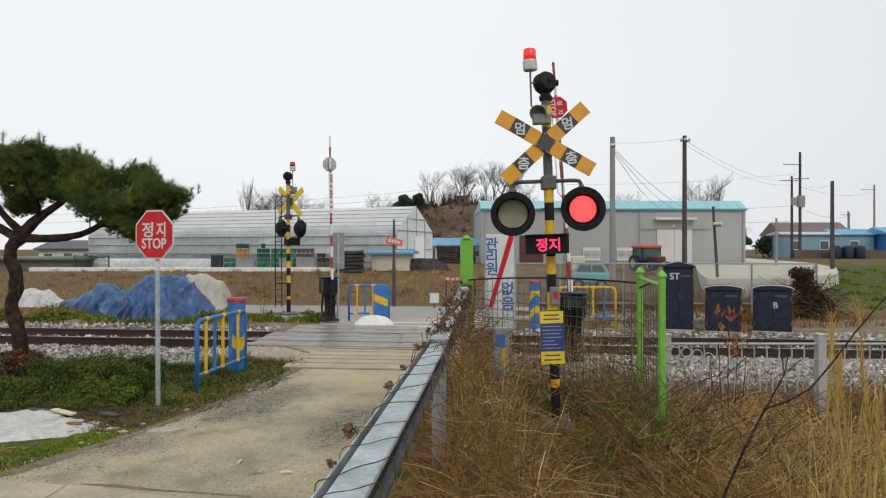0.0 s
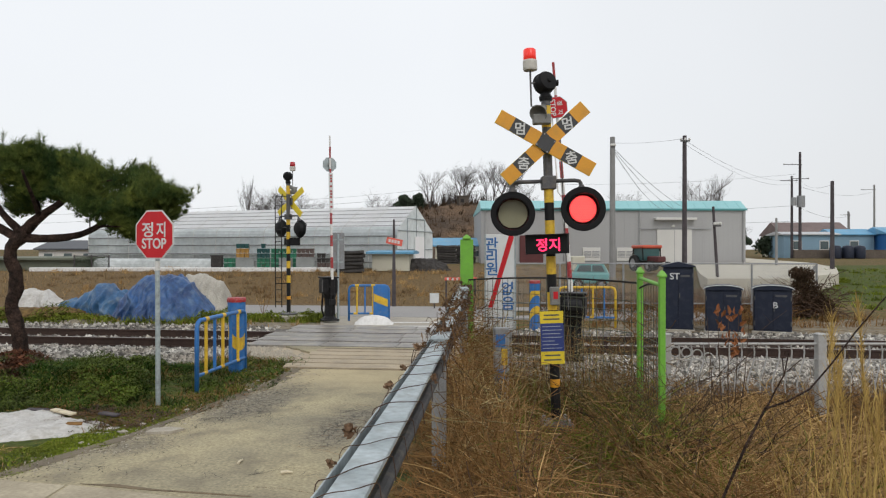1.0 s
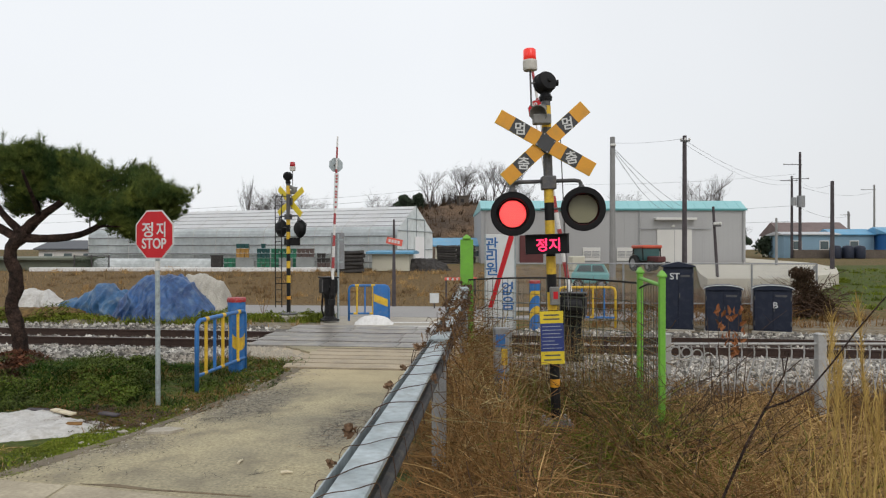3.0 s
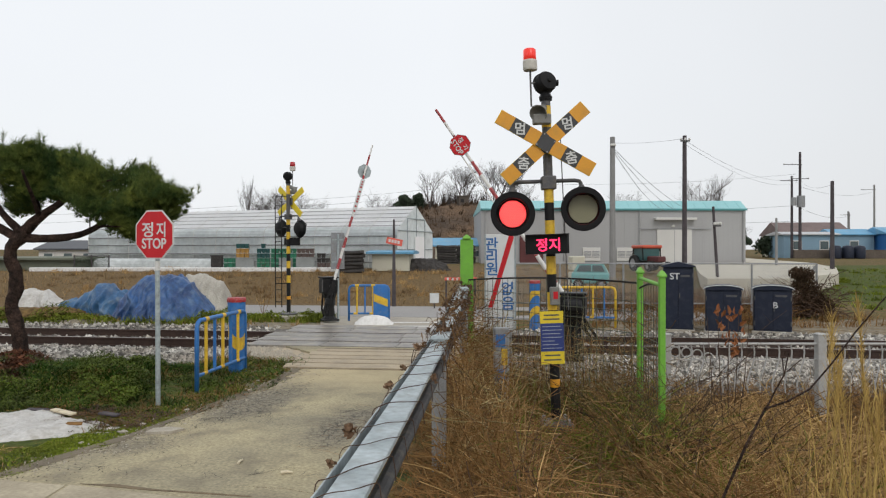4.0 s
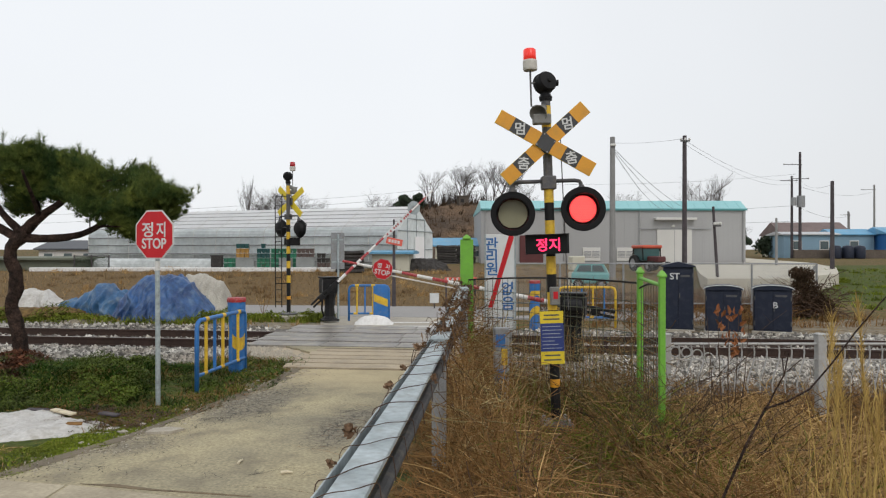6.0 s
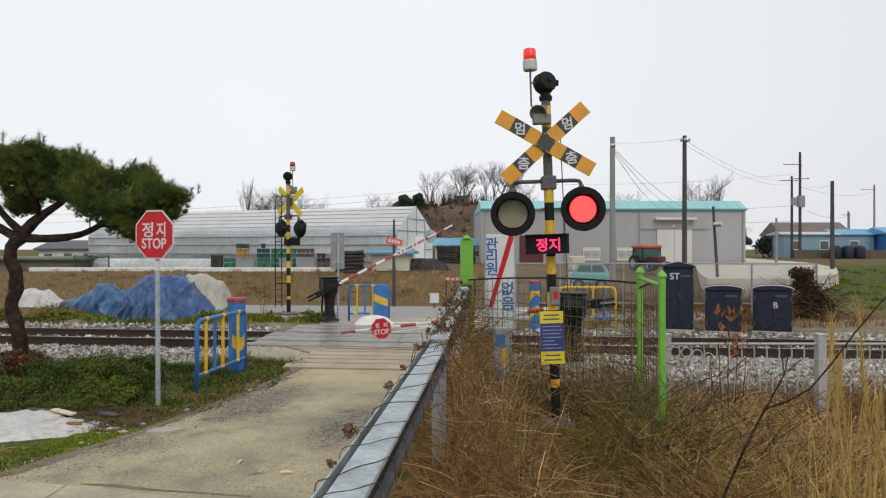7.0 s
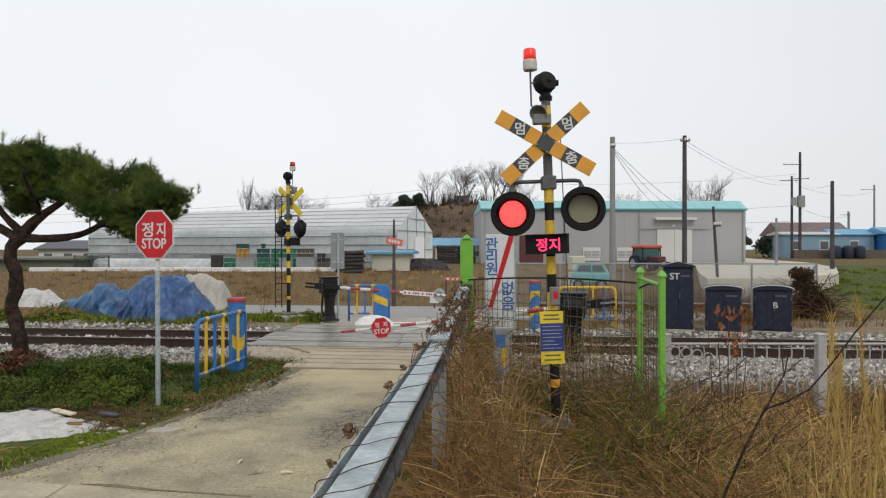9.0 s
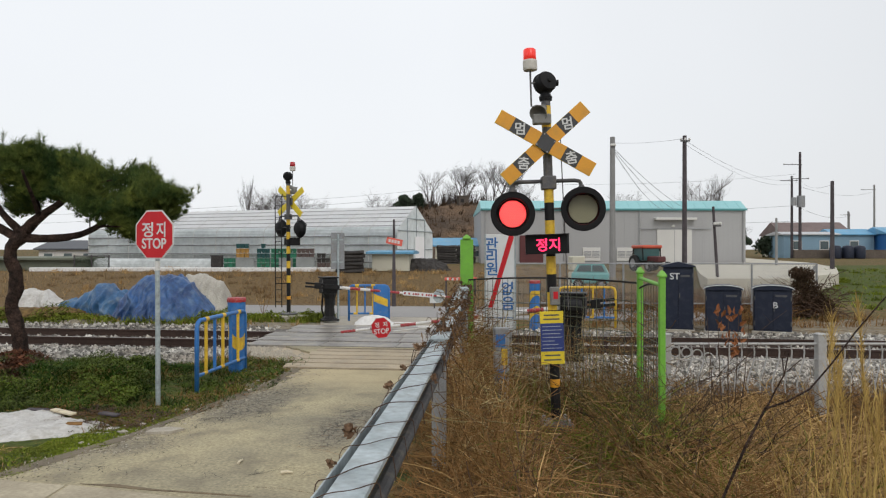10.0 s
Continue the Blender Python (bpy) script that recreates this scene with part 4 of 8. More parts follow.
def crossing_guard(at, rz, length, label, panelled, frame_paint="blue"):
    """Blue and yellow tube guard: rounded frame, alternating bars, and a striped end panel."""
    g = thing("tube_guard", at, rz, label, "railing", "blue and yellow guards")
    L, H = length, 0.96
    part("frame", pipe([(0, 0, -0.1), (0, 0, H - 0.1), (0.03, 0, H - 0.03), (0.1, 0, H), (L - 0.1, 0, H), (L - 0.03, 0, H - 0.03), (L, 0, H - 0.1), (L, 0, -0.1)], 0.032, 10), M[frame_paint], g, frame_paint + " tube frame", smooth=True)
    part("lower_rail", rod((0, 0, 0.2), (L, 0, 0.2), 0.026, seg=10), M["blue"], g)
    n = max(5, round(L / 0.29))
    for i in range(1, n):
        x = L * i / n
        part("bar", rod((x, 0, 0.2), (x, 0, H), 0.024, seg=10), M["yellow" if i % 2 else "blue"], g)
        if i % 2:
            part("yellow_band", rod((x - 0.09, 0, 0.2), (x + 0.02, 0, 0.2), 0.0275, seg=10), M["yellow"], g)
            part("yellow_band", rod((x - 0.05, 0, H), (x + 0.06, 0, H), 0.0335, seg=10), M["yellow"], g)
    if not panelled:
        return g
    panel = part("striped_panel", box((0.4, 0.012, 0.86), (L - 0.22, -0.03, 0.52), 0.004), M["blue"], g, "blue panel with a yellow slash")
    part("yellow_slash", slab([(-0.19, 0.03), (0.19, -0.12), (0.19, 0.08), (-0.19, 0.24)], 0.0, 0.003, m=pose(L - 0.22, -0.037, 0.5, 90, 0, 0)), M["yellow"], panel)
    return g


def striped_bollard(at, rz, label, bands):
    b = thing("striped_bollard", at, rz, label, "bollard", "blue and yellow bollards")
    part("shaft", lathe([(0.125, -0.1), (0.125, 0.9), (0.14, 0.98), (0.14, 1.1)], 22), M["blue"], b, "blue shaft")
    part("red_cap", lathe([(0.15, 1.1), (0.152, 1.14), (0.14, 1.17), (0.01, 1.18)], 22), M["red_paint"], b, "red cap")
    for z in bands:
        # a slanting band that climbs round the shaft
        bm = bmesh.new()
        rows = []
        for i in range(23):
            t = math.tau * i / 22
            up = z + 0.17 + 0.16 * math.sin(t)
            rows.append([bm.verts.new((q * math.cos(t), q * math.sin(t), h)) for q, h in ((0.1265, up - 0.1), (0.129, up - 0.1), (0.129, up + 0.1), (0.1265, up + 0.1))])
        for u, v in zip(rows, rows[1:]):
            for k in range(4):
                bm.faces.new((u[k], v[k], v[(k + 1) % 4], u[(k + 1) % 4]))
        part("yellow_band", bm, M["yellow"], b)
    return b


stop_sign()
crossing_guard((-3.38, 9.7, 0.0), 84, 1.72, "blue and yellow tube guard beside the lane", False)
crossing_guard((-2.55, 19.15, 0.0), 4, 1.08, "blue and yellow tube guard across the tracks", True)
crossing_guard((2.95, 17.9, 0.02), -4, 1.4, "yellow and blue tube guard beside the cabinets", False, "yellow")
striped_bollard((-3.32, 11.36, 0.0), 40, "blue and yellow striped bollard with a red cap", (0.42,))
striped_bollard((2.27, 17.5, 0.0), 200, "blue and yellow striped bollard across the tracks", (0.12, 0.58))


def guard_rail():
    g = thing("guard_rail", (0, 0, 0), 0, "galvanised steel guard rail tangled with dry vines", "guard rail")
    path = [(-1.5, -12.0, 1.12), (-0.66, -0.8, 1.12), (-0.32, 2.4, 1.12), (-0.03, 6.2, 1.12), (0.13, 8.3, 1.19), (0.34, 11.2, 1.40)]
    for (a, b) in zip(path, path[1:]):
        a, b = Vector(a), Vector(b)
        L = (b - a).length
        q = (b - a).to_track_quat("Y", "Z").to_matrix().to_4x4()
        m = Matrix.Translation(a) @ q
        sec = [(-0.113, -0.01), (-0.113, 0.006), (-0.106, 0.006), (-0.104, -0.2), (-0.078, -0.2), (-0.076, 0.0), (-0.072, 0.006), (0.05, 0.004), (0.06, 0.0), (0.063, -0.014), (0.058, -0.026), (0.05, -0.03), (0.045, -0.014), (-0.066, -0.014), (-0.07, -0.21), (-0.11, -0.21)]
        bm = bmesh.new()
        r0 = [bm.verts.new(m @ Vector((x, 0, z))) for x, z in sec]
        r1 = [bm.verts.new(m @ Vector((x, L + 0.004, z))) for x, z in sec]
        for i in range(len(sec)):
            bm.faces.new((r0[i], r0[(i + 1) % len(sec)], r1[(i + 1) % len(sec)], r1[i]))
        bm.faces.new(r0[::-1]), bm.faces.new(r1)
        bmesh.ops.recalc_face_normals(bm, faces=bm.faces)
        part("beam", bm, M["galv"], g, "galvanised beam")
        part("lower_rail", rod(m @ Vector((0.025, 0, -0.17)), m @ Vector((0.025, L, -0.17)), 0.034, seg=10), M["dark_rail"], g, "dirty lower rail darkened for the shade under the beam")
    for y, x, z in ((-3.0, -0.8, 1.1), (6.26, -0.035, 1.13), (10.3, 0.3, 1.34)):
        post = part("post", rod((x, y, -0.4), (x, y, z), 0.066, seg=18), M["galv_dark"], g, "round steel post")
        part("post_cap", lathe([(0.078, z), (0.08, z + 0.03), (0.06, z + 0.055), (0.01, z + 0.06)], 18, m=Matrix.Translation((x, y, 0))), M["galv"], post)


guard_rail()


def green_fence():
    f = thing("green_mesh_fence", (0, 0, 0), 0, "lime green posts with rusty wire mesh panels", "fence")
    posts = ((0.37, 11.0, 2.1, 0.101), (2.37, 8.5, 1.66, 0.035), (2.325, 7.5, 1.65, 0.042))
    for x, y, h, r in posts:
        p = part("post", box((2 * r if r > 0.1 else 0.068, 0.09 if r > 0.1 else 0.06, h + 0.5), (x, y, h / 2 - 0.25), 0.012), M["green_post"], f, "lime green post")
        w = 0.062 if r > 0.1 else 0.039
        part("post_cap", lathe([(w * 1.5, 0), (w * 1.5, 0.02), (w, 0.05), (0.01, 0.075)], 4, m=Matrix.Translation((x, y, h)) @ pose(0, 0, 0, 0, 0, 45)), M["green_post"], p)
    part("top_rail", rod((2.37, 8.5, 1.6), (2.325, 7.5, 1.56), 0.022, seg=8), M["green_post"], f)
    for (x0, y0), (x1, y1) in (((0.4, 10.9), (2.36, 8.5)), ((2.36, 8.5), (2.325, 7.5))):
        a, b = Vector((x0, y0, 0)), Vector((x1, y1, 0))
        L = (b - a).length
        n = int(L / 0.105)
        bm = bmesh.new()
        def crest(t):
            return 1.42 + 0.14 * math.sin(t * math.pi * 0.55 + 0.4)
        for i in range(n + 1):
            p = a.lerp(b, i / n)
            rod(p + Z * 0.0, p + Z * crest(i / n), 0.0042, seg=4, bm=bm, cap=False)
        part("mesh_wire", bm, M["green_wire"], f, kind="stuff")
        for z in np.arange(0.15, 1.45, 0.13):
            part("level_wire", rod(a + Z * z, b + Z * z, 0.0046, seg=4), M["green_wire"], f)
        part("top_wire", pipe([a.lerp(b, i / 12) + Z * crest(i / 12) for i in range(13)], 0.012, 6), M["black"], f, "dark bowed top wire")


def notice_board():
    n = thing("notice_board", (0.9, 11.1, 0.0), -3, "white board with blue lettering and a red diagonal stripe", "sign board")
    part("panel", box((0.47, 0.03, 1.5), (0, 0, 1.43), 0.006), M["white_board"], n)
    part("frame_edge", box((0.025, 0.04, 1.5), (0.235, -0.01, 1.43), 0.004), M["galv"], n)
    part("frame_edge", box((0.025, 0.04, 1.5), (-0.235, -0.01, 1.43), 0.004), M["galv"], n)
    part("red_stripe", slab([(0.14, 2.18), (0.215, 2.14), (-0.12, 1.03), (-0.19, 1.03)], 0, 0.003, m=pose(0, -0.017, 0, 90, 0, 0)), M["red"], n)
    for ch, x, z in (("관", -0.135, 2.03), ("리", -0.135, 1.83), ("원", -0.135, 1.64), ("없", 0.12, 1.33), ("음", 0.12, 1.10)):
        words(ch, 0.225, n, M["blue_letter"], pose(x, -0.019, z, 90, 0, 0))
    part("blue_line", box((0.42, 0.003, 0.012), (0, -0.017, 0.87)), M["blue_letter"], n)
    for x in (-0.14, 0.14):
        part("leg", box((0.09, 0.06, 1.0), (x, 0.03, 0.2), 0.01), M["galv_dark"], n)


def cabinet(x, y, w, d, h, rz, mark, label):
    c = thing("trackside_cabinet", (x, y, -0.22), rz, label, "equipment cabinet", "trackside cabinets")
    part("plinth", box((w + 0.08, d + 0.08, 0.28), (0, 0, 0.08), 0.02), M["concrete"], c, "concrete plinth")
    part("body", box((w, d, h), (0, 0, 0.2 + h / 2), 0.02), M["navy"], c, "dark navy steel body")
    for s in (-1, 1):
        part("door", box((w / 2 - 0.03, 0.015, h - 0.12), (s * (w / 4 - 0.004), -d / 2 - 0.006, 0.2 + h / 2), 0.004), M["navy"], c)
    part("handle", box((0.02, 0.03, 0.12), (0.03, -d / 2 - 0.025, 0.2 + h * 0.55), 0.004), M["greysteel"], c)
    if mark == "ST":
        bm = slab([(-w / 2 - 0.05, 0), (w / 2 + 0.05, 0), (w / 2 + 0.05, 0.03), (0, 0.13), (-w / 2 - 0.05, 0.03)], -d / 2 - 0.06, d / 2 + 0.06, m=pose(0, 0, 0.2 + h, 90, 0, 0))
    else:
        arc = [((w / 2 + 0.04) * math.cos(a), 0.012 + 0.1 * math.sin(a)) for a in (math.pi * i / 14 for i in range(15))]
        rim = pipe([(x, -d / 2 - 0.052, 0.2 + h + z) for x, z in arc], 0.011, 6)
        part("lid_rim", rim, M["letter"], c, "pale lid edge")
        bm = slab([(-w / 2 - 0.04, 0), (w / 2 + 0.04, 0)] + arc, -d / 2 - 0.05, d / 2 + 0.05, m=pose(0, 0, 0.2 + h, 90, 0, 0))
    part("lid", bm, M["navy"], c)
    for s in (-1, 1):
        for z in (0.35, h - 0.05):
            part("hinge", rod((s * (w / 2 - 0.02), -d / 2 - 0.02, z), (s * (w / 2 - 0.02), -d / 2 - 0.02, z + 0.1), 0.014, seg=8), M["greysteel"], c)
    part("vent_plate", box((w * 0.3, 0.01, 0.05), (w * 0.22, -d / 2 - 0.018, 0.2 + h * 0.86), 0.003), M["greysteel"], c)
    if mark:
        words(mark, 0.22 if mark == "ST" else 0.2, c, M["letter"], pose(-0.08 if mark == "ST" else 0.06, -d / 2 - 0.017, 0.2 + h - (0.22 if mark == "ST" else 0.36), 90, 0, 0))


green_fence()
notice_board()
def worn_bollard():
    """Stub of an old painted post standing in the weeds behind the rail."""
    b = thing("worn_bollard", (0.72, 8.75, -0.1), 6, "weathered grey post with flaked blue and yellow paint", "post")
    part("post_body", box((0.19, 0.12, 1.08), (0, 0, 0.54), 0.02), M["galv_dark"], b)
    part("blue_paint", box((0.12, 0.004, 0.16), (-0.02, -0.0625, 0.92), 0.002), M["blue"], b, "flaked blue paint")
    part("yellow_paint", box((0.075, 0.004, 0.2), (0.03, -0.0635, 0.72), 0.002), M["yellow"], b, "flaked yellow paint")
    part("blue_paint", box((0.1, 0.004, 0.14), (-0.01, -0.0625, 0.5), 0.002), M["blue"], b, "flaked blue paint")


worn_bollard()
cabinet(5.79, 17.4, 0.70, 0.55, 1.53, -17, "ST", "tall dark navy signal cabinet marked in white")
cabinet(6.74, 17.0, 0.80, 0.6, 1.0, -20, "", "low dark navy cabinet behind rusty leaves")
cabinet(7.92, 17.0, 0.83, 0.6, 1.0, -22, "B", "low dark navy cabinet marked in white")


def white_fence():
    f = thing("white_ornamental_fence", (0, 0, 0), 0, "white tubular fence with rings and wavy bars", "fence")
    a0, a1, y, top = 2.86, 4.81, 9.0, 0.74
    for seg in range(2):
        xa, xb = a0 + seg * 1.95, a1 + seg * 1.95
        part("rail", rod((xa, y, top), (xb, y, top), 0.018, seg=8), M["fence_white"], f)
        part("rail", rod((xa, y, top - 0.2), (xb, y, top - 0.2), 0.008, seg=6), M["fence_white"], f)
        if seg == 0:
            for i in range(6):
                c = Vector((xa + 0.1 + i * 0.14, y, top - 0.1 - 0.014 * i * i * 0.6))
                part("ring", pipe([c + Vector((0.062 * math.cos(t), 0, 0.062 * math.sin(t))) for t in (math.tau * k / 16 for k in range(17))], 0.009, 6), M["fence_white"], f)
        n = 11
        for i in range(n):
            x = xa + 0.14 + (xb - xa - 0.2) * i / n
            pts = [(x + 0.03 * math.sin(k * 1.0) - 0.06 * k / 6, y, top - 0.62 * k / 6) for k in range(7)]
            part("wavy_bar", pipe(pts, 0.0095, 6), M["fence_white"], f)
    for x in (2.84, 4.81, 6.76):
        p = part("post", box((0.11, 0.11, 1.1), (x, y, 0.3), 0.01), M["fence_white"], f, "white square post")
        part("post_cap", box((0.13, 0.13, 0.03), (x, y, 0.86), 0.01), M["fence_white"], p)


white_fence()


# ---- far buildings ----
def greenhouse():
    ang = 180 - 22
    g = thing("greenhouse", (-2.85, 44.0, 0.62), ang, "long white film greenhouse with steel hoops and a gabled end", "greenhouse")
    L, W, E, R = 26.0, 5.6, 2.5, 4.15   # local x runs along the ridge, local -y across
    # the outline stands in the y-z plane
    side = Matrix(((0, 0, 1, 0), (-1, 0, 0, 0), (0, 1, 0, 0), (0, 0, 0, 1)))
    def strip(name, a, b, material, x0=0.0, x1=L):
        bm = bmesh.new()
        (ya, za), (yb, zb) = a, b
        n = 26
        prev = None
        for i in range(n + 1):
            x = x0 + (x1 - x0) * i / n
            sag = 0.03 * (i % 2)
            row = [bm.verts.new((x, -ya, za)), bm.verts.new((x, -(ya + yb) / 2, (za + zb) / 2 - sag)), bm.verts.new((x, -yb, zb))]
            if prev:
                for k in (0, 1):
                    bm.faces.new((prev[k], row[k], row[k + 1], prev[k + 1]))
            prev = row
        bmesh.ops.solidify(bm, geom=bm.faces[:], thickness=0.02)
        return part(name, bm, material, g)
    S = 0.42   # the film bends over a rounded shoulder
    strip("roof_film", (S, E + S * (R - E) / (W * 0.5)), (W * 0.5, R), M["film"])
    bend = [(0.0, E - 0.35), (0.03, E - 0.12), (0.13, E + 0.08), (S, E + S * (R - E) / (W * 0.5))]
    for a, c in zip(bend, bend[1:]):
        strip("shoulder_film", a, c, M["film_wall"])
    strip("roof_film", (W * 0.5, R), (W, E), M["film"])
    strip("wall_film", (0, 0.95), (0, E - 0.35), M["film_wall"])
    strip("skirt_film", (-0.04, 0.0), (-0.02, 0.93), M["skirt"])
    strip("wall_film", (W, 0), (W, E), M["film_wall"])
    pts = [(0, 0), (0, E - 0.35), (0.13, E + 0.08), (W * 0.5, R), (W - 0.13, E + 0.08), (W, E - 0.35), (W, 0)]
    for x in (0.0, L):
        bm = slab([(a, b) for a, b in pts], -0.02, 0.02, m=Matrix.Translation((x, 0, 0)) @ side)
        part("gable_wall", bm, M["film_wall"], g, "hazy film gable wall in the dimmed side grey")
    for i in range(14):
        x = L * i / 13
        part("hoop", pipe([(x, 0.03, 0), (x, 0.03, E - 0.35), (x, -0.1, E + 0.1), (x, -0.42, E + 0.3), (x, -W * 0.5, R + 0.04), (x, -W - 0.03, E), (x, -W - 0.03, 0)], 0.016, 6), M["white_door"], g)
    for z, y in ((E - 0.35, 0.04), (1.6, 0.045), (1.0, 0.05), (0.5, 0.06)):
        part("side_rail", rod((0, y, z), (L, y, z), 0.035, seg=6), M["galv_dark"], g)
    for k in range(1, 6):
        t = k / 6
        part("roof_batten", rod((0, -W * 0.5 * t + 0.02, E + (R - E) * t + 0.05), (L, -W * 0.5 * t + 0.02, E + (R - E) * t + 0.05), 0.02, seg=6), M["metal_wall"], g)
    x = -0.05
    for y in (1.4, 2.8, 4.2):
        part("gable_bar", rod((x, -y, 0), (x, -y, E + (R - E) * (1 - abs(y - W / 2) / (W / 2))), 0.03, seg=6), M["galv"], g)
    for z in (1.3, E, 3.3):
        k = 0 if z <= E else (z - E) / (R - E) * W / 2
        part("gable_bar", rod((x, -k, z), (x, -W + k, z), 0.03, seg=6), M["galv"], g)
    part("door", box((0.05, 1.5, 2.15), (-0.07, -3.3, 1.08), 0.02), M["film"], g, "white film door")


def barn():
    b = thing("farm_warehouse", (14.5, 60, 0.6), 0.5, "long grey sheet-metal warehouse with a teal roof", "warehouse")
    L, D, H = 22.5, 12, 4.75
    part("wall_body", box((L, D, H), (0, D / 2, H / 2)), M["metal_wall"], b)
    rib = mesh_of("rib", box((0.06, 0.012, H), (0, 0, H / 2)), M["metal_wall"])
    for i in range(56):
        shared("rib", rib, b, pose(-L / 2 + 0.2 + i * 0.4, -0.004, 0))
    for x in (-6.4, 1.9, 7.6):
        part("wall_seam", box((0.1, 0.03, H - 0.1), (x, -0.012, H / 2)), M["metal_wall"], b)
    bm = slab([(-0.1, H - 0.12), (-0.1, H + 0.04), (1.2, H + 0.78), (D + 0.2, H + 0.04), (D + 0.2, H - 0.12)], -L / 2 - 0.06, L / 2 + 0.06, m=Matrix(((0, 0, 1, 0), (1, 0, 0, 0), (0, 1, 0, 0), (0, 0, 0, 1))))
    part("roof", bm, M["teal"], b, "pale teal sheet roof")
    seam = mesh_of("roof_seam", rod((0, -0.1, H + 0.05), (0, 1.2, H + 0.79), 0.025, seg=6), M["teal"])
    for i in range(24):
        shared("roof_seam", seam, b, pose(-L / 2 + 0.4 + i * 0.94, 0, 0))
    part("gutter", box((L + 0.16, 0.1, 0.16), (0, -0.16, H - 0.06), 0.02), M["teal_dark"], b, "darker teal gutter")
    part("door", box((2.95, 0.08, 3.0), (5.15, -0.06, 1.5), 0.02), M["white_door"], b, "white double door")
    part("door_seam", box((0.04, 0.02, 2.9), (5.15, -0.105, 1.5)), M["metal_wall"], b)
    part("door_track", box((6.2, 0.06, 0.07), (5.15, -0.1, 3.06), 0.01), M["galv_dark"], b)
    part("canopy", box((3.5, 0.6, 0.2), (5.15, -0.32, 3.9), 0.03), M["white_door"], b)
    part("door_lamp", lathe([(0.05, 0), (0.16, 0.05), (0.1, 0.16), (0.02, 0.2)], 12, m=Matrix.Translation((5.0, -0.25, 3.2))), M["white_door"], b)
    for x in (-10.9, -4.2, 2.2, 11.05):
        part("downpipe", rod((x, -0.1, 0), (x, -0.1, H - 0.15), 0.06, seg=8), M["metal_wall"], b)
    for x in (-1.9, 1.0):
        w = part("window", box((1.5, 0.08, 1.15), (x, -0.05, 0.9), 0.02), M["white_door"], b, "white-framed louvre window")
        for k in range(5):
            part("louvre", box((0.62, 0.03, 0.06), (x - 0.36, -0.1, 0.66 + k * 0.12)), M["galv_dark"], w)
            part("louvre", box((0.62, 0.03, 0.06), (x + 0.36, -0.1, 0.66 + k * 0.12)), M["galv_dark"], w)
    part("red_gate", box((2.0, 0.1, 2.4), (-7.0, -0.12, 1.3), 0.02), M["dark_red"], b, "dark red gate")


def small_house(name, at, size, wall, roof, label, rise=0.8, rz=0.0, openings=2):
    h = thing(name, at, rz, label, "house")
    w, d, z = size
    part("wall", box((w, d, z), (0, d / 2, z / 2)), M[wall], h)
    bm = slab([(-0.35, z - 0.08), (-0.35, z + 0.04), (d / 2, z + rise), (d + 0.35, z + 0.04), (d + 0.35, z - 0.08)], -w / 2 - 0.3, w / 2 + 0.3, m=Matrix(((0, 0, 1, 0), (1, 0, 0, 0), (0, 1, 0, 0), (0, 0, 0, 1))))
    part("roof", bm, M[roof], h)
    for i in range(openings):
        x = -w / 2 + w * (i + 0.5) / openings
        win = part("window", box((min(1.2, w / openings * 0.5), 0.06, z * 0.4), (x, -0.03, z * 0.55), 0.02), M["white_door"], h)
        part("pane", box((min(1.0, w / openings * 0.42), 0.02, z * 0.32), (x, -0.07, z * 0.55)), M["glass"], win)
    return h


def net_frame():
    f = thing("net_frame", (-20.2, 40.6, 0.45), 0, "dark green netting on a rusty frame", "net frame")
    for x in (-1.0, 0.0, 1.0):
        part("post", rod((x, 0, -0.2), (x, 0, 1.15), 0.035, seg=8), M["wood_pole"], f)
    for z in (0.1, 1.1):
        part("rail", rod((-1.0, 0, z), (1.0, 0, z), 0.025, seg=6), M["wood_pole"], f)
    bm = bmesh.new()
    for i in range(34):
        x = -1 + 2 * i / 33
        rod((x, 0.01, 0.1), (x + 0.02, 0.01, 1.1), 0.009, seg=3, bm=bm, cap=False)
    for i in range(16):
        rod((-1, -0.01, 0.1 + i / 15), (1, -0.01, 0.1 + i / 15), 0.009, seg=3, bm=bm, cap=False)
    part("netting", bm, M["evergreen"], f, "dark green netting", kind="stuff")


greenhouse()
barn()
net_frame()
small_house("pump_shed", (-2.98, 40.0, 0.7), (2.1, 1.8, 1.05), "cream", "blue_roof", "small cream shed with a blue lid roof", 0.12, -6, 0)
small_house("blue_roofed_shed", (1.9, 64, 0.7), (5.2, 5, 1.55), "cream", "blue_roof", "low shed with a patched blue sheet roof", 0.75, 0, 2)
small_house("farmhouse", (53.5, 101, 0.7), (9.4, 8, 3.3), "cream", "brown_roof", "farmhouse with a brown tiled roof", 1.9, -4, 0)
small_house("blue_annex", (47.9, 92, 0.7), (6.8, 5, 3.15), "blue_wall", "pale_sheet", "pale blue annex with a grey sheet roof", 0.4, -4, 2)
small_house("blue_store", (55.3, 95, 0.7), (5.2, 5, 3.2), "blue_wall", "blue_roof", "pale blue store with a blue sheet roof", 0.8, -4, 1)
small_house("blue_workshop", (62, 92, 0.7), (8, 6, 3.3), "blue", "blue_roof", "bright blue workshop with a sheet roof", 0.9, -4, 1)
small_house("dark_roofed_house", (38.5, 108, 0.7), (9, 7, 2.6), "cream", "brown_roof", "low farmhouse with a dark roof behind trees", 1.3, 0, 2)
small_house("long_dark_shed", (-32.9, 62, 0.6), (5.0, 6, 1.35), "white_door", "dark_sheet", "long low shed with a dark roof", 0.8, 4, 3)
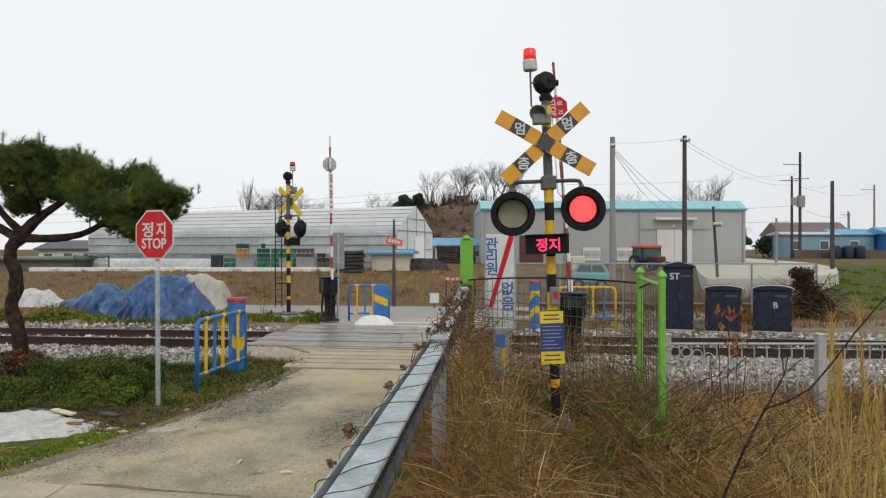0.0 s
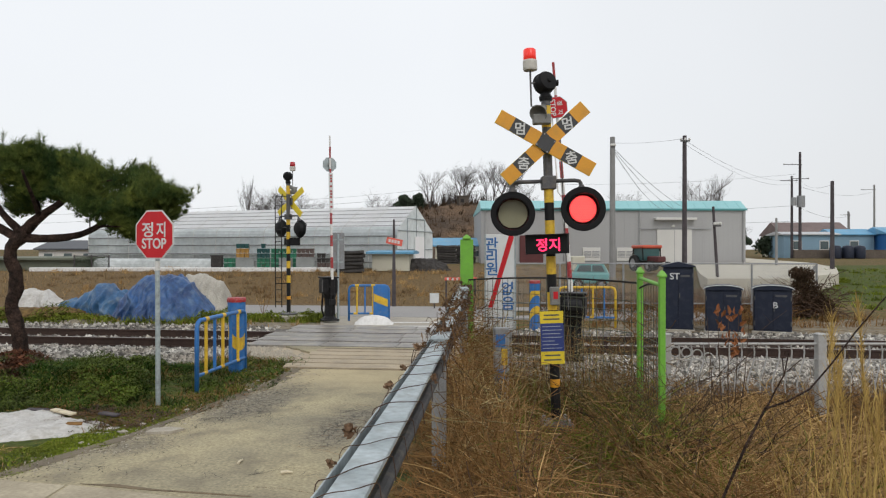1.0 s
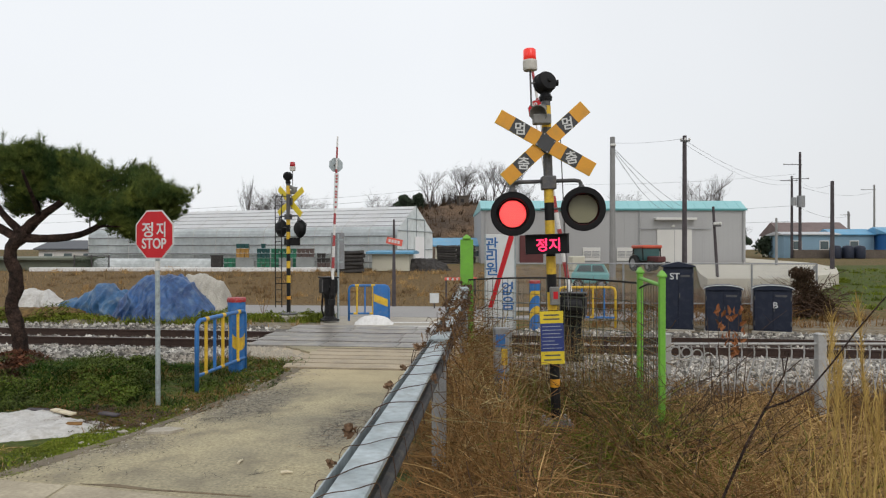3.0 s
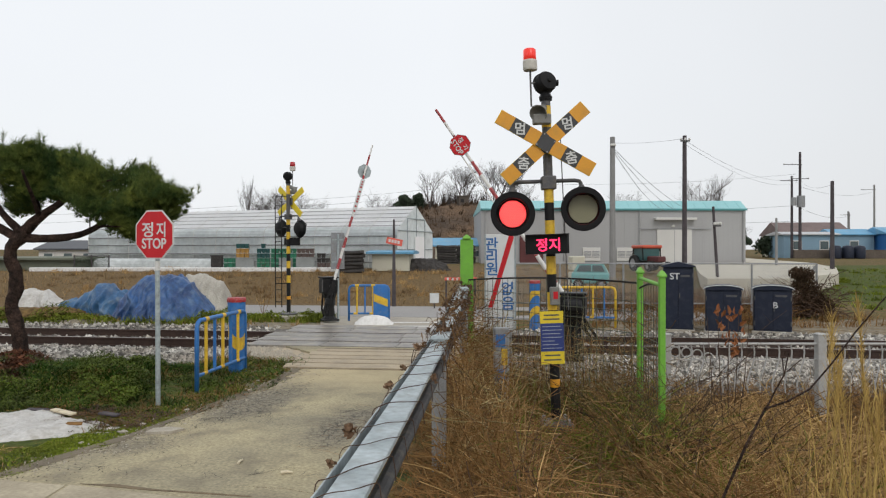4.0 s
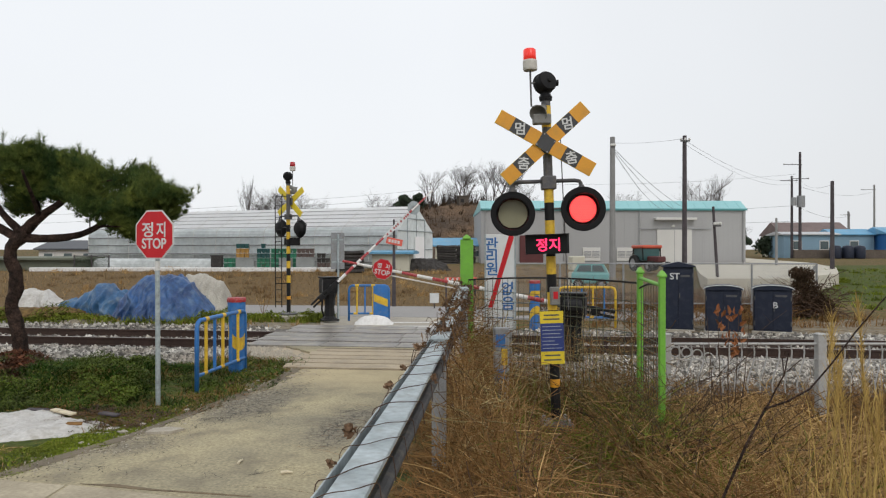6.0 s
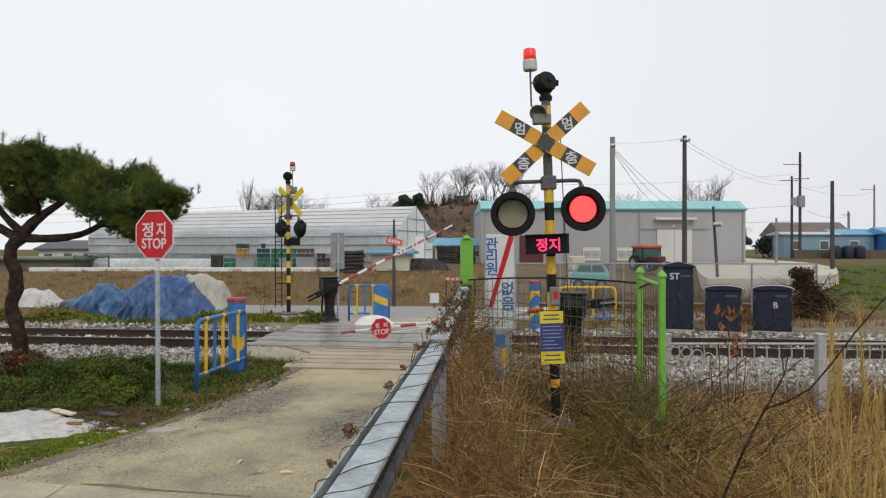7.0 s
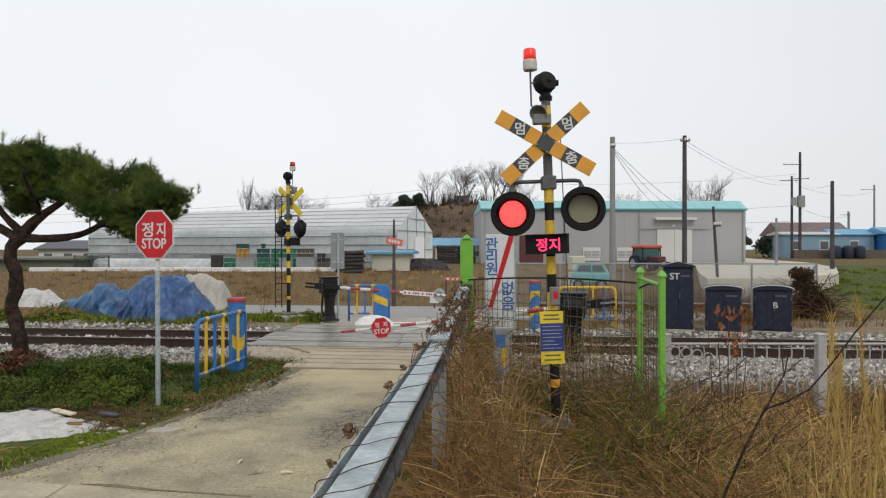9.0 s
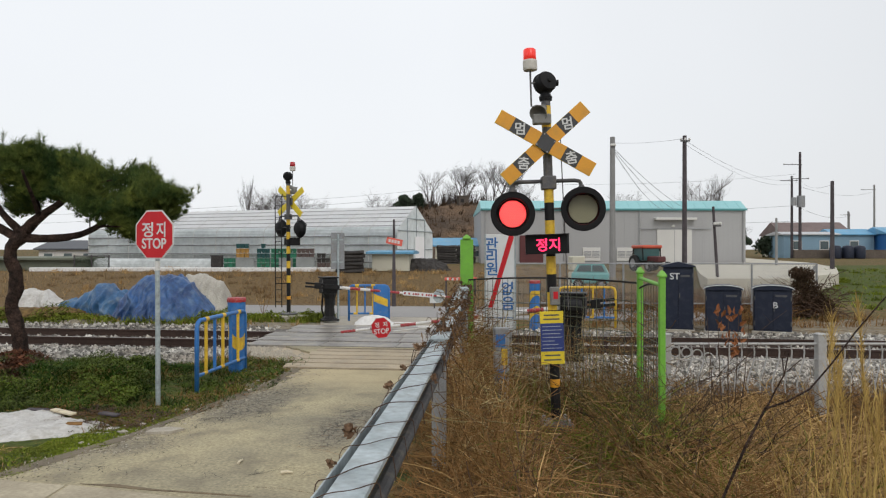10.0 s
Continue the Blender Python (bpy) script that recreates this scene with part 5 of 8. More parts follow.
small_house("brown_roofed_barn", (-30.5, 70, 0.7), (5.5, 8, 2.4), "cream", "brown_roof", "old barn with a brown roof", 1.4, 10, 1)
small_house("grey_store", (-24.2, 41, 0.45), (5.6, 3, 0.95), "shed_grey", "shed_grey", "grey-green clad farm store", 0.12, 4, 0)


def hillside():
    bm = bmesh.new()
    rows = []
    for j in range(19):
        row = []
        for i in range(41):
            x, y = -14 + i * 1.15, 70 + j * 3.0
            u = (x - 4) / 13
            z = 7.2 * math.exp(-(u * u) ** 2) * smoothstep(70, 92, y) * smoothstep(124, 104, y) + 0.6
            z += 0.5 * noise.noise((x * 0.2, y * 0.2, 2)) * smoothstep(70, 80, y)
            row.append(bm.verts.new((x, y, z - 0.35 * (j == 0))))
        rows.append(row)
    for a, b in zip(rows, rows[1:]):
        for i in range(40):
            bm.faces.new((a[i], a[i + 1], b[i + 1], b[i]))
    tagged(part("hill", bm, M["hill"], smooth=True), "brown hillside covered with dry brush", "hill", kind="structure")


hillside()


def hilltop_hut():
    h = thing("concrete_hut", (2.5, 89.5, 7.3), 12, "small weathered concrete hut on the hilltop", "hut")
    part("wall", box((1.3, 1.2, 1.5), (0, 0, 0.5), 0.04), M["brown_wall"], h)
    part("roof", box((1.6, 1.5, 0.14), (0, 0, 1.3), 0.03), M["brown_wall"], h)
    part("opening", box((0.45, 0.06, 0.5), (-0.2, -0.59, 0.75), 0.01), M["dark"], h, "dark opening")


hilltop_hut()


# ---- trees ----
def limb(bm, p, d, length, r, depth, rng, spread, leaves=None):
    pts = [p.copy()]
    steps = 4
    for i in range(steps):
        d = (d + Vector((rng.uniform(-1, 1), rng.uniform(-1, 1), rng.uniform(-0.5, 0.8))) * 0.16).normalized()
        pts.append(pts[-1] + d * length / steps)
    pipe(pts, r, 5 if depth > 1 else 3, bm, tip=r * 0.55)
    if depth == 0:
        return
    for k in range(rng.choice((3, 3, 4))):
        q = pts[rng.choice((2, 3, 4, 4))]
        a = rng.uniform(0, math.tau)
        out = Vector((math.cos(a), math.sin(a), rng.uniform(0.0, 0.7))).normalized()
        nd = (d * (1 - spread) + out * spread).normalized()
        limb(bm, q, nd, length * rng.uniform(0.55, 0.8), r * 0.52, depth - 1, rng, spread)


def bare_tree(seed, h, spread, label):
    rng = random.Random(seed)
    t = thing("bare_tree", (0, 0, 0), 0, label, "tree", "bare winter trees")
    part("trunk", pipe([(0, 0, -0.3), (0.05 * h * 0.3, 0, h * 0.15), (0, 0.02, h * 0.34)], h * 0.02, 8, tip=h * 0.014), M["bare"], t)
    bm = bmesh.new()
    for k in range(5):
        a = k * 1.3 + rng.uniform(0, 1)
        d = Vector((math.cos(a) * spread, math.sin(a) * spread, 1)).normalized()
        limb(bm, Vector((0, 0.02, h * rng.uniform(0.22, 0.34))), d, h * 0.3, h * 0.010, 4, rng, spread)
    part("crown", bm, M["bare"], t, "leafless branches")
    return t


def plant_bare_trees():
    protos = [bare_tree(1, 8, 0.55, "leafless broad-crowned winter tree on the skyline"), bare_tree(2, 8, 0.45, "leafless winter tree with rising limbs"), bare_tree(3, 8, 0.16, "slender leafless poplar on the skyline")]
    first = [True] * 3
    skyline = ((2, -25.2, 91, 0.8, 1.2), (1, -23.6, 95, 0.7, 1.1), (0, -22.2, 92, 0.8, 1.12), (1, -20.2, 90, 0.7, 1.1), (0, -18.6, 93, 0.7, 1.1), (0, -17.0, 94, 0.7, 1.0), (0, -29.0, 97, 0.8, 0.85), (1, -31.5, 99, 0.8, 0.8), (0, -12.0, 96, 0.8, 0.8), (0, -8.1, 90, 2.0, 0.9), (1, -6.3, 92, 3.0, 0.7), (1, -1.6, 88, 5.6, 0.75))
    uphill = ((0, 2.2, 92, 7.5, 0.66), (0, 3.4, 93, 7.5, 0.66), (1, 2.8, 94, 7.4, 0.7), (1, 6.8, 94, 7.4, 0.75), (0, 9.4, 93, 7.2, 0.72), (1, 5.6, 92, 7.9, 0.55), (0, 7.7, 93, 7.4, 0.72), (1, 8.9, 92, 6.6, 0.75), (0, 10.2, 94, 5.5, 0.7), (1, 1.2, 95, 7.0, 0.5), (0, 24.2, 95, 0.7, 1.15), (1, 33.6, 92, 0.7, 1.3), (2, 36.0, 93, 0.7, 1.2), (0, 44.5, 120, 0.7, 0.9), (1, 52.0, 125, 0.7, 0.8))
    for k, x, y, z, s in skyline + uphill:
        if first[k]:
            ob, first[k] = protos[k], False
            ob.matrix_basis = pose(x, y, z, 0, 0, 37 * k)
        else:
            ob = copy_thing(protos[k], pose(x, y, z, 0, 0, (x * 71) % 360))
        ob.scale = (s * 0.5, s * 0.5, s) if k == 2 else (s, s, s)


def leaf_cloud(name, material, centres, count, size, seed, parent=None):
    """Many small angular leaf clumps scattered in uneven lobes."""
    rng = random.Random(seed)
    verts, faces = [], []
    for k in range(count):
        cx, cy, cz, r = rng.choice(centres)
        v = Vector((rng.gauss(0, 1), rng.gauss(0, 1), rng.gauss(0, 1))).normalized() * r * rng.uniform(0.35, 1.05)
        c = Vector((cx + v.x, cy + v.y, cz + v.z * 0.85))
        e = Euler((rng.uniform(0, 6), rng.uniform(0, 6), rng.uniform(0, 6))).to_matrix()
        i = len(verts)
        s = size * rng.uniform(0.6, 1.4)
        for w in ((1, 0, 0.1), (-0.5, 0.8, 0), (-0.5, -0.8, 0.15), (0, 0, 0.5)):
            verts.append(c + e @ Vector(w) * s)
        faces += [(i, i + 1, i + 3), (i + 1, i + 2, i + 3), (i + 2, i, i + 3), (i, i + 2, i + 1)]
    me = bpy.data.meshes.new(name)
    me.from_pydata(verts, [], faces)
    me.materials.append(material)
    ob = new(name, me)
    ob.parent = parent
    return ob


def evergreen(at, w, h, label, seed):
    t = thing("evergreen_tree", at, 0, label, "tree")
    part("trunk", rod((0, 0, -0.3), (0, 0, h * 0.6), 0.14, 0.06, 8), M["bark"], t)
    rng = random.Random(seed)
    lobes = [(rng.uniform(-w, w) * (1 - k / 12) * 0.6, rng.uniform(-w, w) * 0.4, h * (0.3 + 0.6 * k / 10), w * (0.5 - 0.03 * k)) for k in range(10)]
    leaf_cloud("crown", M["evergreen"], lobes, 2600, 0.2, seed, t)


def gnarled(points, r, tip, seed, seg=16, per=7):
    """A rough, knotted stem through points, its bark in plates."""
    pts = [Vector(p) for p in points]
    fine = []
    for i in range(len(pts) - 1):
        a, b, c, d = pts[max(0, i - 1)], pts[i], pts[i + 1], pts[min(len(pts) - 1, i + 2)]
        for k in range(per):
            t = k / per
            fine.append(0.5 * (2 * b + (c - a) * t + (2 * a - 5 * b + 4 * c - d) * t * t + (3 * b - a - 3 * c + d) * t ** 3))
    fine.append(pts[-1])
    bm = pipe(fine, 1.0, seg)
    bm.verts.ensure_lookup_table()
    for i, p in enumerate(fine):
        rr = r + (tip - r) * i / (len(fine) - 1)
        for j in range(seg):
            v = bm.verts[i * seg + j]
            d = v.co - p
            lump = 1 + 0.3 * noise.noise((d.x * 1.2 + seed, d.y * 1.2, p.z * 4)) + 0.16 * noise.noise((d.x * 3.5, d.y * 3.5 + seed, p.z * 9 + p.x * 9))
            v.co = p + d * rr * lump
    return bm


def pine():
    t = thing("pine_tree", (-6.64, 11.1, 0.0), 0, "leaning pine tree with a flat dark green crown", "tree")
    part("trunk", gnarled([(0.03, 0, -0.2), (0.0, 0, 0.25), (-0.02, 0, 0.5), (-0.08, 0.01, 0.8), (-0.15, 0.02, 1.02), (-0.15, 0.03, 1.15), (-0.08, 0.03, 1.35), (-0.1, 0.02, 1.6), (-0.17, 0, 1.83), (-0.13, 0, 2.0), (0.0, 0, 2.12), (0.12, 0, 2.2)], 0.112, 0.085, 5), M["bark"], t, "dark ridged trunk", smooth=True)
    for pts, r in (([(0.03, 0, 2.2), (0.3, 0, 2.45), (0.6, -0.1, 2.62), (1.0, -0.1, 2.9), (1.5, 0, 3.05)], 0.085),
                   ([(0.0, 0, 2.12), (0.5, 0.05, 2.12), (0.95, 0.1, 2.2), (1.35, 0.1, 2.42), (1.7, 0.1, 2.6), (2.35, 0.1, 2.75)], 0.06),
                   ([(0.02, 0, 2.2), (-0.25, -0.1, 2.55), (-0.4, -0.1, 2.9), (-0.5, 0, 3.3)], 0.06),
                   ([(0.3, 0, 2.42), (0.2, 0.1, 2.9), (0.4, 0.1, 3.4)], 0.045),
                   ([(0.0, 0, 2.1), (-0.8, 0.1, 2.5), (-1.5, 0.1, 2.8), (-2.0, 0.1, 3.0)], 0.07),
                   ([(0.95, 0.1, 2.2), (1.4, -0.2, 2.3), (1.75, -0.2, 2.28)], 0.025),
                   ([(0.3, 0, 2.45), (0.45, -0.5, 2.8), (0.5, -0.8, 3.1)], 0.04),
                   ([(1.0, -0.1, 2.9), (1.3, -0.3, 2.95), (1.6, -0.35, 3.0)], 0.02)):
        part("branch", gnarled(pts, r, r * 0.4, 9, 10, 5), M["bark"], t, smooth=True)
    lobes = ((-0.14, 3.3), (0.46, 3.2), (0.82, 2.98), (1.09, 2.8), (0.55, 2.8), (0.1, 3.0), (-0.16, 3.43), (0.20, 3.47), (0.55, 3.43), (0.86, 3.38), (-0.34, 3.20), (0.11, 3.16), (0.55, 3.07), (1.00, 3.16), (1.26, 3.16), (1.58, 3.13), (1.84, 3.04), (2.17, 2.95), (2.47, 2.82), (2.11, 2.76), (1.75, 2.76), (1.44, 2.76), (1.09, 2.89), (0.73, 2.87), (-0.20, 2.80), (0.20, 2.85), (1.49, 2.30), (1.67, 2.17), (1.87, 2.31), (2.05, 2.39), (1.26, 2.56), (1.58, 2.45), (1.78, 2.30), (1.49, 2.58), (1.90, 2.51), (2.23, 2.60), (-0.69, 3.29), (-0.96, 3.03), (-0.52, 2.94), (-1.14, 3.20), (-0.16, 2.56), (0.33, 3.54), (1.00, 3.34), (1.78, 3.25), (2.31, 2.89))
    rng = random.Random(21)
    verts, faces = [], []
    def needles(c, up, k, lo, hi, spread):
        for j in range(k):
            d = (up + Vector((rng.uniform(-1, 1), rng.uniform(-1, 1), rng.uniform(-0.7, 1))) * spread).normalized()
            s = d.cross(Vector((rng.uniform(-1, 1), rng.uniform(-1, 1), rng.uniform(-1, 1)))).normalized() * 0.0031
            i = len(verts)
            verts.extend([c - s, c + s, c + d * rng.uniform(lo, hi)])
            faces.append((i, i + 1, i + 2))
    spread = [Vector((cx, (i * 0.37 % 1) - 0.5, cz)) for i, (cx, cz) in enumerate(lobes)]
    near = [[b for b in spread if 0 < (a - b).length < 0.75] or [a] for a in spread]
    for k in range(12500):
        q = rng.randrange(len(spread))
        c = spread[q].lerp(rng.choice(near[q]), rng.random() * 0.6)
        v = Vector((rng.gauss(0, 1), rng.gauss(0, 1), rng.gauss(0, 1))).normalized() * rng.uniform(0.1, 1.0) ** 0.5
        c = c + Vector((v.x * 0.21, v.y * 0.27, v.z * 0.12 - 0.05))
        needles(c, Vector((v.x * 0.5, v.y * 0.5, 0.7)).normalized(), 24, 0.06, 0.135, 1.1)
    for k in range(150):
        # young shoots stand out of the crown
        q = rng.choice(spread)
        c = q + Vector((rng.uniform(-0.28, 0.28), rng.uniform(-0.3, 0.3), rng.uniform(-0.03, 0.04)))
        d = Vector((rng.uniform(-0.5, 0.7), rng.uniform(-0.4, 0.4), 0.9)).normalized()
        for e in range(6):
            needles(c + d * (e * 0.024), d, 11, 0.06, 0.12, 0.9)
    me = bpy.data.meshes.new("crown")
    me.from_pydata(verts, [], faces)
    me.materials.append(M["needle"])
    crown = new("crown", me)
    crown.parent = t
    tagged(crown, "dense dark green needles")


plant_bare_trees()
pine()
for at, w, h, label, seed in (((-14.6, 88, 0.7), 1.2, 6.8, "small dark conifer on the skyline", 4), ((-4.8, 90, 6.0), 1.8, 3.0, "dark evergreen clump on the hill", 5), ((-3.2, 91, 6.2), 1.8, 3.0, "dark evergreen clump on the hill", 6),
                              ((46.0, 98, 0.7), 3.6, 3.4, "dark round evergreen beside the lane", 7), ((39.2, 92, 0.7), 1.1, 4.6, "dark evergreen beside the warehouse", 8)):
    evergreen(at, w, h, label, seed)


# ---- poles and wires ----
def pole(at, h, r, material, label, arms=(), lean=0.0):
    p = thing("utility_pole", at, 0, label, "utility pole", "utility poles")
    p.matrix_basis = pose(*at, 0, lean, 0)
    part("shaft", rod((0, 0, -0.3), (0, 0, h), r, r * 0.75, 10), M[material], p)
    for z, w, side in arms:
        part("crossarm", box((w, 0.08, 0.08), (side, -0.1, z)), M["greysteel"], p)
        for s in (-0.45, 0.0, 0.45):
            part("insulator", lathe([(0.05, 0), (0.07, 0.05), (0.04, 0.12)], 8, m=Matrix.Translation((side + s * w, -0.1, z + 0.04))), M["white_door"], p)
    return p


pole((8.4, 35, 0.4), 7.1, 0.16, "grey_pole", "tall grey concrete utility pole", ((6.6, 0.2, 0),))
pole((13.0, 38, 0.55), 7.5, 0.14, "wood_pole", "dark timber utility pole", ((7.2, 0.5, 0),))
pole((11.3, 29, 0.3), 3.4, 0.07, "wood_pole", "leaning weathered timber post", ((2.6, 0.25, 0.1),), -3.5)
pole((22.6, 41, 0.7), 5.2, 0.13, "wood_pole", "timber utility pole in the green field")
pole((23.6, 50, 0.75), 3.4, 0.1, "grey_pole", "short grey lamp post beside the lane")
tp = pole((45.5, 90, 0.7), 13.6, 0.2, "wood_pole", "tall utility pole with crossarms and a transformer", ((12.0, 2.4, -1.0), (10.2, 2.2, 0), (6.6, 1.0, 0)))
part("transformer", rod((-0.1, -0.4, 6.6), (-0.1, -0.4, 8.0), 0.5, seg=14), M["galv_dark"], tp, "grey transformer can")
part("transformer", rod((-1.0, -0.3, 6.8), (-1.0, -0.3, 7.8), 0.35, seg=14), M["galv_dark"], tp)
pole((44.7, 90.5, 0.7), 10.6, 0.18, "wood_pole", "utility pole beside the transformer pole", ((10.0, 2.2, -0.4),))
pole((85.5, 140, 0.7), 14, 0.22, "grey_pole", "distant utility pole with a crossarm", ((13, 3.0, -1.2),))
pole((80.5, 140, 0.7), 8.5, 0.2, "grey_pole", "distant grey utility pole", ((8.0, 2.0, -0.8),))
pole((83.2, 145, 0.7), 9, 0.2, "grey_pole", "distant bare grey pole")
pole((-38, 90, 0.7), 6.2, 0.12, "grey_pole", "distant pole with a lamp cluster", ((5.8, 1.6, 0), (5.3, 1.6, 0)))
pole((-45, 90, 0.7), 5.5, 0.12, "grey_pole", "distant plain grey utility pole")
pole((-41.5, 90, 0.7), 4.2, 0.1, "grey_pole", "distant thin grey pole")


def wire(a, b, sag, r=0.012):
    a, b = Vector(a), Vector(b)
    pts = [a.lerp(b, i / 14) - Z * (0.35 * sag * 4 * (i / 14) * (1 - i / 14)) for i in range(15)]
    tagged(part("overhead_wire", pipe(pts, r * 0.75, 4), M["wire"]), "thin dark overhead wire between poles", "cable", "overhead wires")


NEAR_WIRES = (((8.5, 35, 6.9), (20.5, 59, 5.2), 0.9, 0.016), ((8.5, 35, 6.8), (19.8, 59, 5.0), 1.2, 0.016), ((8.5, 35, 6.7), (18.6, 59, 5.1), 1.4, 0.016), ((13, 38, 7.8), (44.5, 90, 10.9), 2.6, 0.012), ((13, 38, 7.6), (45.5, 90, 10.6), 3.4, 0.012), ((8.5, 35, 7.2), (13, 38, 7.9), 0.25, 0.008), ((45.5, 90, 10.8), (22.6, 41, 5.7), 1.6, 0.012), ((45.5, 90, 9.9), (85, 140, 13.2), 2.5, 0.02))
FAR_WIRES = (((45.5, 90, 7.2), (80, 140, 8.4), 2.0, 0.02), ((45.0, 90, 7.5), (10, 120, 8.0), 1.5, 0.02), ((45.0, 90, 5.5), (10, 130, 6.5), 1.0, 0.02), ((-60, 90, 6.2), (-26, 92, 7.6), 0.8, 0.018), ((-26, 92, 7.9), (6, 96, 11.0), 1.0, 0.018), ((-26, 92, 7.2), (6, 96, 10.0), 1.0, 0.018), ((-60, 90, 5.0), (-38, 90, 6.0), 0.5, 0.016), ((6, 96, 11), (45, 90, 11.5), 2.0, 0.015))
for a, b, s, r in NEAR_WIRES + FAR_WIRES:
    wire(a, b, s, r)


# ---- things beyond the track ----
def draped_cover(name, at, size, material, label, seed, lobes, rz=0.0, folds=1.0):
    """A sheet thrown over a heap: an uneven top, and folds that deepen towards the ground."""
    w, d, h = size
    bm = bmesh.new()
    n, m = 150, 44
    def crown(x, y):
        z = 0.0
        for lx, ly, lr, lh in lobes:
            q = ((x - lx * w / 2) / (lr * w / 2)) ** 2 + ((y - ly * d / 2) / (lr * d / 2)) ** 2
            z = max(z, lh * min(1.0, 1.3 * max(0.0, 1 - q ** 1.15) ** 0.85))
        return z
    rows = []
    for j in range(m + 1):
        row = []
        r = 1 - j / m
        for i in range(n):
            a = math.tau * i / n
            ca, sa = math.cos(a), math.sin(a)
            x, y = ca * r * w / 2, sa * r * d / 2
            z = crown(x, y)
            ridge = (1 - abs(noise.noise((ca * 3.1 + seed, sa * 3.1, r * 0.5))) * 3.2) + 0.55 * (1 - abs(noise.noise((ca * 7.5, sa * 7.5 + seed, r * 0.6))) * 3.2)
            hang = max(0.0, 1 - z) * folds
            crease = 0.5 - abs(noise.noise((x * 1.6 + seed, y * 1.6, z * 1.5))) * 2.4 + 0.6 * (0.5 - abs(noise.noise((x * 3.4, y * 3.4 + seed, z * 3))) * 2.4)
            push = 1 + (0.11 * ridge - 0.03) * hang * r + 0.15 * crease * r * folds
            dent = noise.noise((x * 1.7 + seed, y * 1.7, 0)) * 0.12 + (0.5 - abs(noise.noise((x * 4.2, y * 4.2, z * 2 + seed))) * 2) * 0.05 + noise.noise((x * 10, y * 10, z * 8)) * 0.02
            zz = h * z * (1 + 0.05 * ridge * hang) + dent * h * min(1, z * 3)
            row.append(bm.verts.new((x * push, y * push, max(zz, -0.06) if r < 0.99 else -0.08)))
        rows.append(row)
    for s, t in zip(rows, rows[1:]):
        for i in range(n):
            bm.faces.new((s[i], s[(i + 1) % n], t[(i + 1) % n], t[i]))
    bmesh.ops.remove_doubles(bm, verts=rows[-1], dist=0.001)
    th = thing(name, at, rz, label, "covered heap")
    part("sheet", bm, M[material], th, smooth=True)
    return th


def draped_heap(name, at, profile, depth, material, label, seed, folds=1.0, flat=2.4):
    """A sheet over a ridge of stacked goods: profile gives the ridge's height along x; pleats run down its faces."""
    bm = bmesh.new()
    xs, hs = [p[0] for p in profile], [p[1] for p in profile]
    top = max(hs)
    n, m = 170, 64
    rows = []
    for i in range(n + 1):
        x = xs[0] + (xs[-1] - xs[0]) * i / n
        h = sum(float(np.interp(x + o, xs, hs)) for o in (-0.08, -0.04, 0, 0.04, 0.08)) / 5
        row = []
        for j in range(m + 1):
            u = math.cos(math.pi * j / m)
            side = 1 if u > 0 else -1
            k = abs(u) ** flat
            z = h * (1 - k)
            pleat = 0.5 - 1.7 * abs(noise.noise((x * 1.5 + side * z * 0.9 + seed, seed * 1.7, z * 0.5)))
            small = 0.5 - 1.7 * abs(noise.noise((x * 4.2 - z * 1.6, seed * 2.3, z * 0.4)))
            crease = 0.5 - 1.9 * abs(noise.noise((x * 7.5 + side * z * 2.2, seed * 3.1, z * 0.5 + x)))
            fine = noise.noise((x * 14, z * 3, seed)) + 1.5 * crease
            hang = folds * min(1.0, (0.12 + k) * 1.3) * min(1.0, h / top + 0.25)
            y = -u * depth / 2 * (0.5 + 0.5 * h / top) - side * (0.30 * pleat + 0.15 * small + 0.032 * fine) * hang
            zz = z + (0.09 * small + 0.06 * pleat + 0.02 * fine) * folds * (1 - k) * min(1, h * 2)
            ragged = 0.09 * noise.noise((x * 3, side * 5, seed)) * k
            row.append(bm.verts.new((x + 0.1 * noise.noise((z * 2, u * 3, seed)) * folds, y - side * abs(ragged), zz if 0 < j < m else -0.07)))
        rows.append(row)
    for s, t in zip(rows, rows[1:]):
        for j in range(m):
            bm.faces.new((s[j], t[j], t[j + 1], s[j + 1]))
    th = thing(name, at, 0, label, "covered heap")
    part("sheet", bm, M[material], th, smooth=True)
    return th


draped_heap("tarpaulin_heap", (-7.72, 20.2, -0.02), ((-1.75, 0.0), (-1.6, 0.14), (-1.25, 0.78), (-0.95, 1.08), (-0.75, 1.18), (0.2, 1.2), (0.42, 1.08), (0.9, 0.55), (1.2, 0.12), (1.28, 0.0)), 2.1, "tarp", "heap covered by a creased dark blue tarpaulin", 3)
draped_heap("tarpaulin_heap", (-9.75, 20.8, -0.02), ((-1.55, 0.1), (-1.35, 0.44), (-1.0, 0.5), (-0.55, 0.74), (-0.2, 0.94), (0.05, 0.92), (0.5, 0.66), (0.9, 0.5), (1.1, 0.2)), 1.6, "tarp_light", "lower heap under a faded blue tarpaulin", 8)
draped_heap("sheeted_heap", (-7.0, 21.15, -0.02), ((-0.9, 0.9), (-0.6, 1.16), (-0.1, 1.18), (0.15, 1.05), (0.42, 0.95), (0.62, 0.5), (0.72, 0.0)), 1.5, "tarp_grey", "grey-white sheet over the end of the heap", 5, 1.0)
